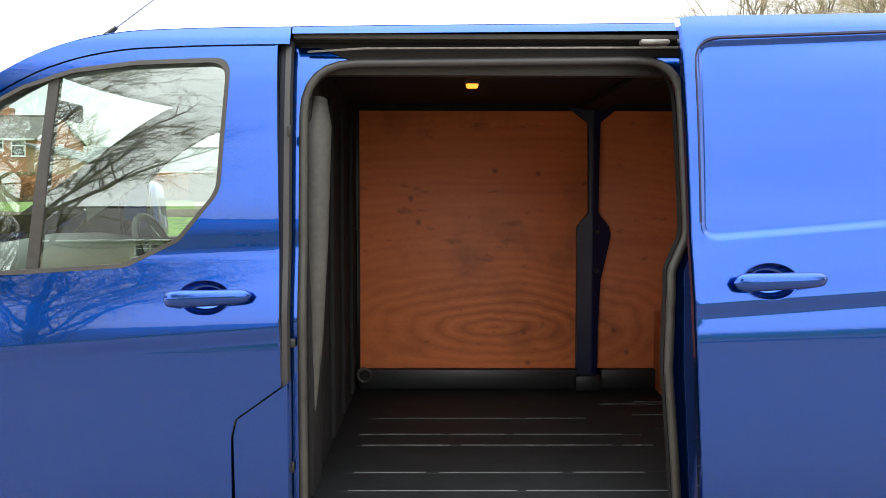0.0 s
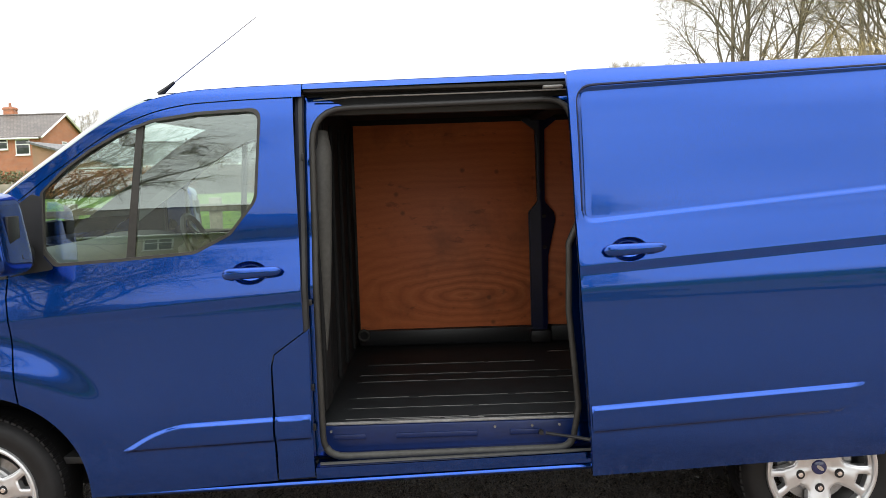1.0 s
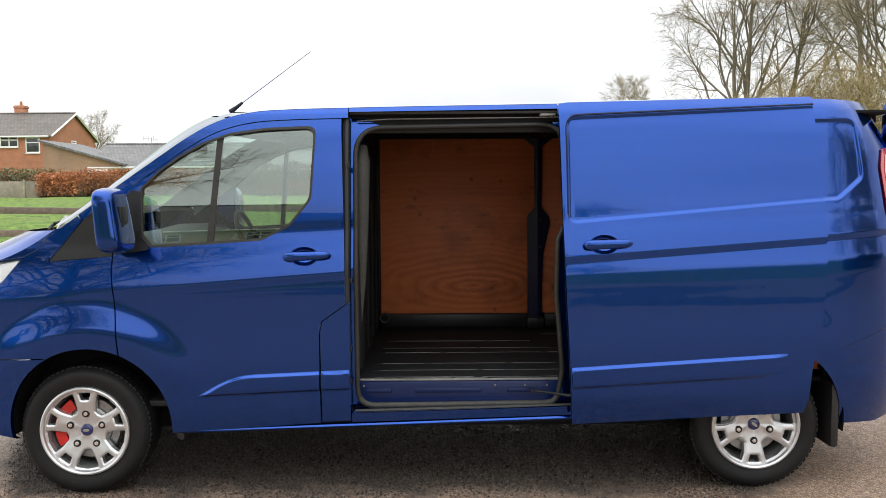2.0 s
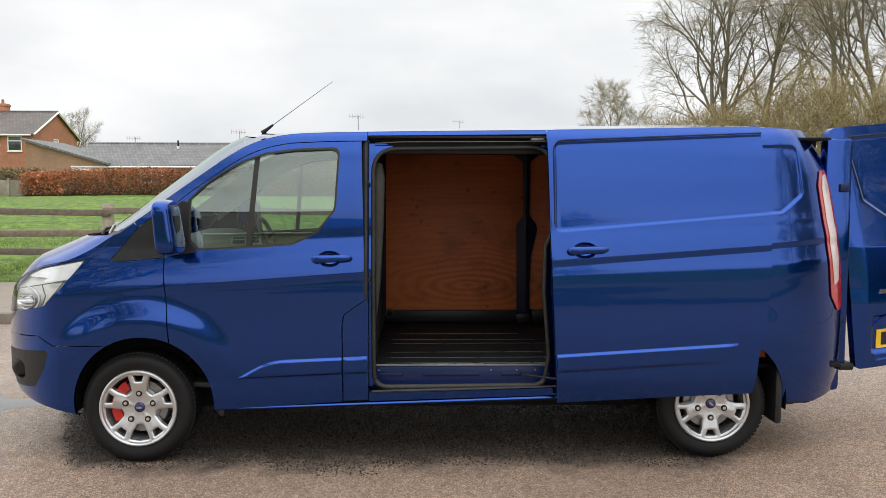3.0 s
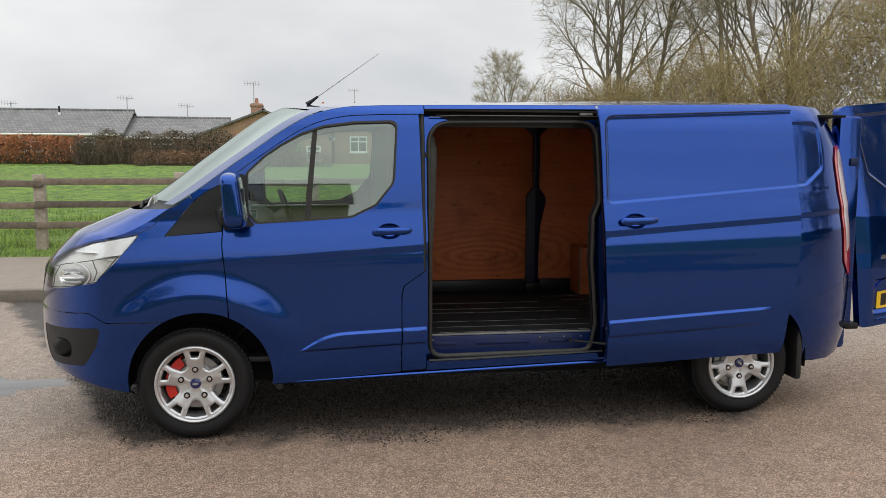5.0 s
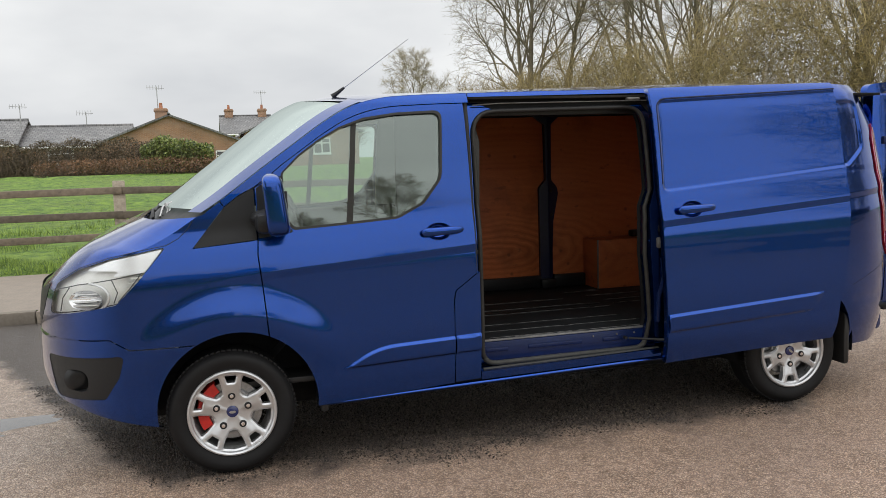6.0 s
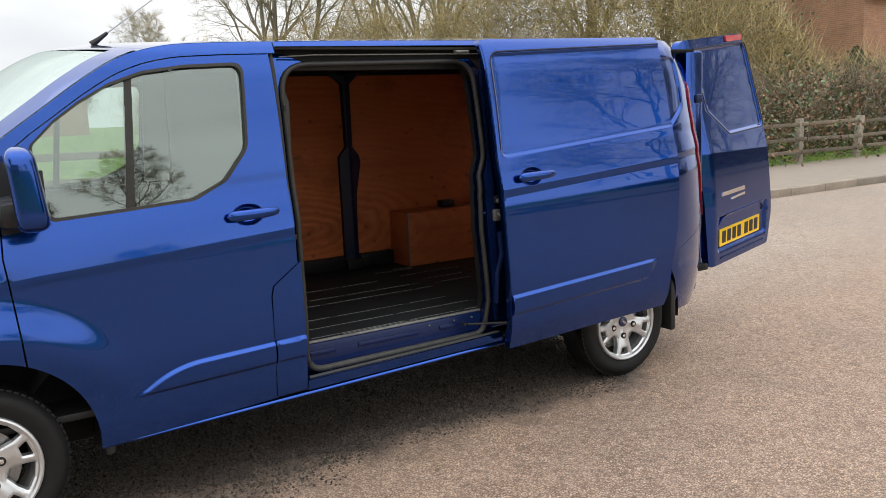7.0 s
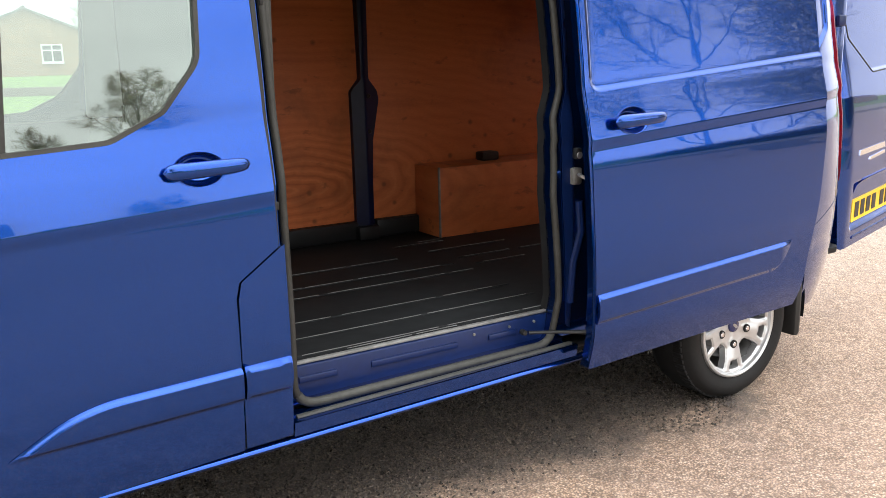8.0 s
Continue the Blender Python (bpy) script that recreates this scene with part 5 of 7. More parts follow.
part("box_edge", Geo().box(2.712, 2.722, 1.494, 1.506, 0.562, 0.93, 0.002), SCUFF, bay)
part("strap_block", Geo().box(3.06, 3.17, 1.60, 1.68, 0.926, 0.975, 0.012), RUBBER, bay, "black strap block")
part("wheel_box", Geo().box(2.80, 3.80, 0.346, 0.42, 0.560, 0.925, 0.003), PLY, bay, "plywood wheel arch box")
part("side_panel", Geo().box(2.57, 3.80, 0.16, 0.17, 0.60, 1.80, 0.002), PLY, bay, "plywood wall lining")
part("bulkhead", Geo().box(1.285, 1.315, 0.20, 1.84, 0.545, 1.90, 0.006), LINING, bay, "black steel bulkhead with ribbed lining")
for k in range(4):
    part("bulkhead_rib", Geo().box(1.313, 1.335, 0.45 + 0.33 * k, 0.50 + 0.33 * k, 0.60, 1.80, 0.01), LINING, bay)
part("corner_post", Geo().tube([(1.338, 0.225, 0.85), (1.345, 0.228, 1.05), (1.35, 0.232, 1.35), (1.352, 0.24, 1.66), (1.36, 0.26, 1.74)], [0.010, 0.024, 0.036, 0.044, 0.022], 12), POSTTRIM, bay, "grey plastic corner post")
part("post_cover", Geo().box(1.318, 1.345, 0.20, 0.36, 0.60, 1.80, 0.012), LINING, bay)
part("tie_ring", Geo().tube([(1.36 + 0.03 * math.cos(a), 1.68, 0.635 + 0.03 * math.sin(a)) for a in np.linspace(0, math.tau, 14)[:-1]], 0.008, 8, True), SEAL, bay)
part("roof_lining", Geo().box(1.29, 4.02, 0.185, 1.81, 1.885, 1.90, 0.003), LINING, bay, "dark roof lining")
for x in (2.41, 3.25):
    part("roof_bow", Geo().box(x - 0.05, x + 0.05, 0.20, 1.79, 1.855, 1.888, 0.012), LINING, bay)
part("upper_rail", Geo().box(1.32, 4.05, 1.735, 1.80, 1.855, 1.888, 0.008), LINING, bay)
lamp_on = bpy.data.materials.new("lit_amber_lamp")
lamp_on.use_nodes = True
lb = lamp_on.node_tree.nodes["Principled BSDF"]
lb.inputs["Base Color"].default_value = (0.6, 0.3, 0.08, 1)
lb.inputs["Emission Color"].default_value = (1.0, 0.30, 0.03, 1)
lb.inputs["Emission Strength"].default_value = 0.7
il = part("interior_lamp", Geo().box(1.795, 1.85, 0.925, 0.975, 1.872, 1.886, 0.004), SEAL, bay, "small lit amber interior lamp")
part("lamp_lens", Geo().box(1.80, 1.845, 0.93, 0.97, 1.858, 1.880, 0.008), lamp_on, il)

# --- cab ---
CABGREY = plain("pale_grey_cab_trim", (0.42, 0.43, 0.41), 0.65, scale=150, vary=0.12)
cab = thing("cab_interior", "grey van cab with steering wheel and seats", "vehicle interior")
dash = []
for y in np.linspace(0.16, W - 0.16, 15):
    hump = 0.03 * math.exp(-((y - 1.45) / 0.25) ** 2)
    dash.append([(-0.08, y, 1.26), (0.05, y, 1.285 + hump * 0.5), (0.22, y, 1.275 + hump), (0.36, y, 1.21 + hump), (0.40, y, 1.12), (0.36, y, 0.95), (0.34, y, 0.7), (0.10, y, 0.45)])
part("dashboard", Geo().grid(dash), CABTRIM, cab, "dark grey dashboard", 60)
sw = Geo().tube([(0.50 - 0.07 * math.sin(a), 1.45 + 0.19 * math.cos(a), 1.20 + 0.175 * math.sin(a)) for a in np.linspace(0, math.tau, 37)[:-1]], 0.016, 8, True)
wheel = part("steering_wheel", sw, TRIM, cab, "black steering wheel")
part("wheel_hub", Geo().tube([(0.40, 1.45, 1.16), (0.49, 1.45, 1.20)], [0.05, 0.07], 14), CABTRIM, wheel)
for a in (0.15, 2.99, 4.71):
    part("wheel_spoke", Geo().tube([(0.492, 1.45, 1.20), (0.50 - 0.07 * math.sin(a), 1.45 + 0.18 * math.cos(a), 1.20 + 0.165 * math.sin(a))], 0.014, 6), CABTRIM, wheel)
for y, w in ((0.36, 0.21), (0.80, 0.21), (1.45, 0.24)):
    rows = []
    for s, x, z in ((0.0, 1.00, 0.86), (0.25, 1.045, 0.95), (0.5, 1.09, 1.05), (0.75, 1.125, 1.16), (1.0, 1.15, 1.24)):
        rows.append([(x + 0.075 * math.cos(a), y + w * math.copysign(abs(math.sin(a)) ** 0.6, math.sin(a)) * (1 - 0.12 * s), z) for a in np.linspace(0, math.tau, 21)])
    bk = part("seat_back", Geo().grid(rows), CLOTH, cab, "charcoal cloth seat back", 70)
    part("seat_cushion", Geo().box(0.52, 1.06, y - w, y + w, 0.72, 0.88, 0.05), CLOTH, cab, "charcoal cloth seat cushion")
part("cab_floor", Geo().box(-0.1, 1.28, 0.12, W - 0.12, 0.44, 0.47, 0.005), RUBBER, cab)
part("cab_bulkhead", Geo().box(1.262, 1.284, 0.19, W - 0.19, 0.47, 1.88, 0.004), GREYTRIM, cab, "grey bulkhead lining behind seats")
part("headlining", Geo().grid(crown(0.68, 1.258, 14, lambda x: 0.03, 2.2, 0.05, -0.030, 31, roof_bow_line)), HEADLINING, cab, "pale headlining", 60)
for far in (False, True):
    part("screen_trim", Geo().grid(crown(-0.03, 0.70, 24, lambda x: 0.0, 2.2, 0.055, -0.016, 12, BOW, (0.70, 1.0) if far else (-1.0, -0.86))), CABGREY, cab, "pale grey screen pillar trim", 60)
    band = rail_line(1.255, 0.02, 0.012, 40) + rail_line(0.02, 1.255, 0.085 if far else 0.07, 40)
    part("pillar_trim", skin(band, off=0.062 if far else 0.075, du=0.04, dv=0.02, depth=0.012, far=far), CABGREY, cab, "pale grey pillar trim")
    part("belt_trim", skin(rounded([(1.115, 1.25), (1.275, 1.25), (1.275, 1.86), (1.14, 1.86)], 0.02), off=0.062, depth=0.012, far=far), CABGREY, cab, "pale grey post trim")
part("interior_mirror", Geo().box(0.30, 0.335, 0.87, 1.12, 1.74, 1.81, 0.012), TRIM, cab)
for y in (0.50, 1.50):
    part("sun_visor", Geo().box(0.56, 0.74, y - 0.2, y + 0.2, 1.862, 1.875, 0.005), HEADLINING, cab)

for ob in (bay, cab):
    del ob["category"]
    ob.parent = van
    ob.matrix_parent_inverse = van.matrix_world.inverted()

part("door_post", Geo().box(1.268, 1.345, W - 0.17, W - 0.075, 0.42, 1.30, 0.006), TRIM, van)
part("door_post", Geo().box(1.268, 1.345, W - 0.20, W - 0.125, 1.30, 1.89, 0.006), TRIM, van)
# --- underbody, arches, mud flaps ---
part("underbody", Geo().box(-0.60, 4.05, 0.37, W - 0.37, 0.26, 0.42, 0.03), LINING, van, "dark underbody")
part("floor_pan", Geo().box(0.47, 2.90, 0.10, W - 0.10, 0.405, 0.43, 0.01), TRIM, van)
for cx in (AX, RX):
    for y0, y1 in ((0.06, 0.34), (W - 0.34, W - 0.06)):
        rows = [[(cx + (ARCH + 0.02) * math.cos(a), y, AZ + (ARCH + 0.02) * math.sin(a)) for a in np.linspace(radians(-8), radians(188), 30)] for y in np.linspace(y0, y1, 3)]
        wa = Geo().grid(rows)
        yb = y1 if y0 < 1 else y0
        k = len(wa.v)
        ring = [(cx + (ARCH + 0.02) * math.cos(a), yb, AZ + (ARCH + 0.02) * math.sin(a)) for a in np.linspace(radians(-8), radians(188), 30)]
        wa.add(ring + [(cx, yb, AZ - 0.06)], [(i, i + 1, 30) for i in range(29)])
        part("arch_liner", wa, LINING, van, "", 60)
for x, z0, z1 in ((0.435, 0.285, 0.39), (3.675, 0.225, 0.58)):
    for y in (0.05, W - 0.27):
        part("mud_flap", Geo().box(x, x + 0.045, y, y + 0.22, z0, z1, 0.02), RUBBER, van, "black rubber mud flap")
for y in (0.55, 1.40):
    part("chassis_rail", Geo().box(0.4, 4.0, y - 0.04, y + 0.04, 0.22, 0.30, 0.012), TRIM, van)

# --- wheels ---
def wheel_parts(x, y, outward, calliper):
    """Wheel hub at (x, y): tyre with tread blocks, alloy rim of five forked spokes, nuts, cap, disc."""
    hub = thing("wheel", "silver five-spoke alloy wheel with black tyre", "wheel")
    del hub["category"]
    R, B = 0.3195, 0.215
    prof = [(0.214, 0.012), (0.222, 0.004), (0.240, -0.004), (0.262, -0.010), (0.285, -0.009), (0.297, 0.0), (0.306, 0.012), (0.312, 0.022), (0.316, 0.032), (R, 0.05), (R, B - 0.04), (0.312, B - 0.012), (0.29, B + 0.008), (0.24, B + 0.002), (0.214, B - 0.01)]
    ty = part("tyre", Geo().lathe(prof, 72), TYRE, hub, "black road tyre")
    tr = Geo()
    for k in range(72):
        a = k * math.tau / 72
        m = Matrix.Rotation(-a, 4, "Y")
        b = Geo().box(-0.0105, 0.0105, 0.024, 0.075, 0.306, 0.321, 0.003)
        tr.add([m @ Vector(p) for p in b.v], b.f)
    tagged(part("tread", tr, TYRE, ty), kind="stuff")
    rim_prof = [(0.222, 0.004), (0.219, -0.006), (0.212, -0.009), (0.204, -0.004), (0.200, 0.012), (0.197, 0.028)]
    rm = part("rim", Geo().lathe(rim_prof, 64), ALLOY, hub, "silver painted alloy rim")
    part("barrel", Geo().lathe([(0.198, 0.028), (0.188, 0.06), (0.182, 0.15), (0.205, 0.19)], 48), BARREL, hub)
    holes = []
    for k in range(5):
        a = 90 + 72 * k
        P = lambda r, d: (r * math.cos(radians(a + d)), r * math.sin(radians(a + d)))
        holes.append(rounded([P(0.191, 9.3), P(0.191, -9.3), P(0.153, -7.0), P(0.153, 7.0)], 0.006, 0.012))
        b = a + 36
        Q = lambda r, d: (r * math.cos(radians(b + d)), r * math.sin(radians(b + d)))
        holes.append(rounded([Q(0.193, 17.5), Q(0.194, 0), Q(0.193, -17.5), Q(0.150, -17), Q(0.103, -11), Q(0.096, 0), Q(0.103, 11), Q(0.150, 17)], 0.008, 0.012))

    def ring_out(h, d):
        """A loop moved outwards by d."""
        return inset(h, -d)

    def dish(u, v):
        r = np.hypot(u, v)
        ang = (np.degrees(np.arctan2(v, u)) - 90 + 36) % 72 - 36
        return np.interp(r, [0.0, 0.05, 0.09, 0.15, 0.203], [0.030, 0.026, 0.018, 0.006, 0.003]) + 0.006 * smooth(np.abs(ang) / 20) * smooth(r / 0.1) + worn_rim(u, v)

    def worn_rim(u, v):
        near = np.full(np.shape(np.atleast_1d(u)), 9.0)
        for h in holes:
            near = np.minimum(near, -depth_in(u, v, h))
        return (0.007 * smooth((0.008 - near) / 0.008)).reshape(np.shape(u))
    disc_out = [(0.203 * math.cos(a), 0.203 * math.sin(a)) for a in np.linspace(0, math.tau, 97)[:-1]]
    part("spokes", skin(disc_out, holes, shape=dish, du=0.008, dv=0.008, depth=0.032, lines=[ring_out(h, q) for h in holes for q in (0.0022, 0.005, 0.008)]), ALLOY, rm)
    for k in range(5):
        a = radians(90 + 72 * k)
        part("nut_seat", Geo().lathe([(0.010, 0.015), (0.0172, 0.0155), (0.019, 0.022)], 14, (0.082 * math.cos(a), 0.0, 0.082 * math.sin(a))), TRIM, rm)
        part("wheel_nut", Geo().lathe([(0.0, -0.006), (0.009, -0.005), (0.0125, 0.0), (0.0138, 0.014)], 12, (0.082 * math.cos(a), 0.018, 0.082 * math.sin(a))), CHROME, rm)
    part("centre_cap", Geo().lathe([(0.0, 0.016), (0.020, 0.017), (0.028, 0.021), (0.031, 0.030)], 24), BADGE, rm, "dark blue hub cap")
    part("cap_oval", Geo().add(*(lambda q: ([(0.017 * math.cos(t), 0.0155, 0.007 * math.sin(t)) for t in q], [tuple(range(len(q)))]))(list(np.linspace(0, math.tau, 25)[:-1]))), STEEL, rm)
    dk = part("brake_disc", Geo().lathe([(0.0, 0.046), (0.105, 0.046), (0.112, 0.052), (0.114, 0.068), (0.150, 0.070), (0.151, 0.092), (0.06, 0.092)], 48), DISC, hub)
    if calliper:
        rows = []
        for a in np.linspace(radians(120), radians(212), 14):
            rows.append([(r * math.cos(a), yy, r * math.sin(a)) for r, yy in ((0.116, 0.050), (0.168, 0.050), (0.172, 0.07), (0.172, 0.12), (0.116, 0.12), (0.116, 0.050))])
        part("caliper", Geo().grid(rows), CALIPER, hub, "red painted brake caliper")
        part("caliper_bridge", Geo().box(-0.168, -0.105, 0.046, 0.058, -0.02, 0.02, 0.006), CALIPER, hub)
    return hub


hub_z = GZ + 0.3185
for front, spots in ((True, (pose(-0.008, 0.035, hub_z), pose(-0.008, W - 0.035, hub_z, 0, 0, 180))), (False, (pose(3.308, 0.06, hub_z, 0, 36, 0), pose(3.308, W - 0.06, hub_z, 0, 0, 180)))):
    w1 = wheel_parts(0, 0, 1, front)
    for m in spots:
        c = copy_thing(w1, m)
        c.parent = van
        c.matrix_parent_inverse = van.matrix_world.inverted()
    for o in (*w1.children_recursive, w1):
        bpy.data.objects.remove(o)
part("axle", Geo().tube([(3.30, 0.2, hub_z), (3.30, W - 0.2, hub_z)], 0.05, 12), TRIM, van)


def settle(root):
    """No piece lies deeper than thing > part > sub-part."""
    for ob in root.children_recursive:
        if ob.parent is not root and ob.parent.parent is not root:
            while ob.parent.parent is not root:
                ob.parent = ob.parent.parent


settle(van)

# ==== ground, road, footway ====
PUDDLE = (-1.95, 1.33, 0.72, 0.36)   # middle and half-widths
def land(x, y):
    """Height of the ground beyond the road."""
    far_side = 0.13 + 0.08 * smooth((y - 8.0) / 0.7) + 0.85 * smooth((y - 8.5) / 42) + 0.15 * smooth((y - 45) / 60)
    near_side = 0.10 + 0.10 * smooth((-y - 11) / 20)
    under = -0.25
    z = np.where(y > 7.6, far_side, np.where(y < -10.2, near_side, under))
    return z + GZ


ys = sorted({*np.arange(-60, -12, 4.0), *np.arange(-12, -8.9, 0.3), *np.arange(-8, 7, 3.0), 7.5, *np.arange(7.62, 9, 0.25), *np.arange(9, 60, 1.5), *np.arange(60, 200, 20.0), -1500.0, -600.0, -200.0, -100.0, 300.0, 600.0, 1500.0, 4000.0, -4000.0})
xs = sorted({*np.arange(-60, 60, 2.5), *np.arange(60, 300, 40.0), *np.arange(-300, -60, 40.0), -4000.0, -1200.0, -600.0, 600.0, 1200.0, 4000.0})
rng = np.random.default_rng(3)
rows = []
for y in ys:
    bump = rng.normal(0, 0.05, len(xs)) * (1 if 9 < y < 60 else 0)
    rows.append([(x, y, float(land(np.array(x), np.array(y))) + b) for x, b in zip(xs, bump)])
tagged(part("ground", Geo().grid(rows), TURF, None, "green meadow with rough tufted grass", 80), category="ground", kind="structure")
road = Geo().grid([[(x, y, GZ + 0.0 * y) for x in np.arange(-240, 241, 8.0)] for y in (-9.4, -6.5, -3, 0, 2.5, 4.99)])
WATER = plain("rain_water", (0.10, 0.095, 0.09), 0.04, scale=6, vary=0.1, bump=0.03, depth=0.001, spec=0.8)
rim_at = [(math.cos(a), math.sin(a), 1 + 0.2 * math.sin(3 * a + 1) + 0.13 * math.sin(7 * a) + 0.07 * math.sin(13 * a + 2) + 0.05 * math.sin(19 * a)) for a in np.linspace(0, math.tau, 49)[:-1]]
pud = Geo()
pud.add([(PUDDLE[0] + PUDDLE[2] * c * k * q, PUDDLE[1] + PUDDLE[3] * s * k * q, GZ + 0.0005 + 0.0035 * (1 - q)) for q in (1.0, 0.9, 0.0) for c, s, k in rim_at], [f for i in range(48) for f in ((i, (i + 1) % 48, 48 + (i + 1) % 48, 48 + i), (48 + i, 48 + (i + 1) % 48, 96 + (i + 1) % 48, 96 + i))])
tagged(part("puddle", pud, WATER, None, "shallow rain puddle on the road ahead of the van", 60), category="puddle")
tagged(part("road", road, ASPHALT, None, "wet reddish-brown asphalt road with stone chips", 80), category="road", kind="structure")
pave = Geo().grid([[(x, y, GZ + 0.118 + 0.008 * (y - 5)) for x in np.arange(-240, 241, 8.0)] for y in (5.12, 6.0, 7.0, 8.05)])
tagged(part("pavement", pave, PAVING, None, "worn grey asphalt footway beside the road", 80), category="pavement", kind="structure")
pave2 = Geo().grid([[(x, y, max(GZ + 0.118, float(land(np.array(x), np.array(y))) + 0.03)) for x in np.arange(-240, 241, 8.0)] for y in (-11.9, -11.2, -10.4, -9.52)])
tagged(part("pavement_2", pave2, PAVING, None, "worn grey asphalt footway across the road", 80), category="pavement", kind="structure")
kerb = thing("kerb", "row of weathered concrete kerbstones along the road", "kerb", kind="structure")
stone = mesh_of("kerbstone", Geo().box(0.004, 0.911, 0, 0.125, GZ - 0.1, GZ + 0.125, 0.018), KERB)
for k in range(-18, 46):
    ob = new("kerbstone", stone)
    ob.parent, ob.location = kerb, (0.915 * k, 4.995 + 0.004 * math.sin(k * 7.1), 0.004 * math.sin(k * 3.3))
for x0, x1 in ((-240, -16.48), (42.1, 240)):
    tagged(part("kerb_run", Geo().box(x0, x1, 4.995, 5.12, GZ - 0.1, GZ + 0.125, 0.018), KERB, kerb), kind="stuff")
tagged(part("kerb_2", Geo().box(-240, 240, -9.525, -9.40, GZ - 0.1, GZ + 0.125, 0.018), KERB, None, "weathered concrete kerb along the road"), category="kerb", kind="structure")

# ==== scattered growth ====
def spikes(P, D, L, r, taper=0.15):
    """Thin three-sided twigs or blades at points P along D."""
    n = len(P)
    D = D / np.linalg.norm(D, axis=1)[:, None]
    a = np.cross(D, np.where(np.abs(D[:, 2:3]) < 0.9, [[0, 0, 1.0]], [[1.0, 0, 0]]))
    a /= np.linalg.norm(a, axis=1)[:, None]
    b = np.cross(D, a)
    r = np.broadcast_to(np.asarray(r, float), (n,))[:, None]
    V = np.empty((n, 4, 3))
    for k in range(3):
        t = k * math.tau / 3
        V[:, k] = P + (a * math.cos(t) + b * math.sin(t)) * r
    V[:, 3] = P + D * np.asarray(L).reshape(-1, 1)
    base = np.arange(n)[:, None] * 4
    F = np.concatenate([base + [0, 1, 3], base + [1, 2, 3], base + [2, 0, 3]])
    return V.reshape(-1, 3), F


def leaves(P, size, rng, flat=0.0):
    """Small folded leaves at points P."""
    n = len(P)
    d = rng.normal(size=(n, 3))
    d[:, 2] *= 1 - flat
    d /= np.linalg.norm(d, axis=1)[:, None]
    e = np.cross(d, rng.normal(size=(n, 3)))
    e /= np.linalg.norm(e, axis=1)[:, None]
    u = np.cross(d, e)
    s = np.broadcast_to(np.asarray(size, float), (n,))[:, None]
    V = np.stack([P - d * s, P + e * s * 0.55 + u * s * 0.2, P + d * s, P - e * s * 0.55 + u * s * 0.2], 1)
    base = np.arange(n)[:, None] * 4
    return V.reshape(-1, 3), np.concatenate([base + [0, 1, 2], base + [0, 2, 3]])


def bulk(*packs):
    g = Geo()
    v, f, k = [], [], 0
    for V, F in packs:
        v += V.tolist()
        f += (F + k).tolist()
        k += len(V)
    g.v, g.f, g.n = v, f, [(0, 0, 0)]
    return g


def stuff(name, g, mat, label, category):
    return tagged(part(name, g, mat, None, label, 0), category=category, kind="stuff")


BARK = plain("grey_brown_bark", (0.18, 0.152, 0.108), 0.9, scale=14, vary=0.45, bump=0.6, depth=0.02)
TWIG = foliage("bare_twigs", (0.14, 0.115, 0.066), (0.44, 0.365, 0.22))
SCRUB = foliage("olive_brown_scrub", (0.125, 0.096, 0.040), (0.43, 0.33, 0.14))
BEECH = foliage("rust_beech_leaves", (0.20, 0.060, 0.020), (0.60, 0.235, 0.095))
DULL = foliage("dull_winter_hedge", (0.040, 0.030, 0.018), (0.15, 0.11, 0.065))
IVY = foliage("ivy_leaves", (0.022, 0.045, 0.016), (0.16, 0.20, 0.09), 0.4)
LITTER = foliage("dead_leaf_litter", (0.10, 0.05, 0.026), (0.34, 0.20, 0.115))
BLADE = foliage("grass_blades", (0.045, 0.10, 0.010), (0.24, 0.345, 0.045))


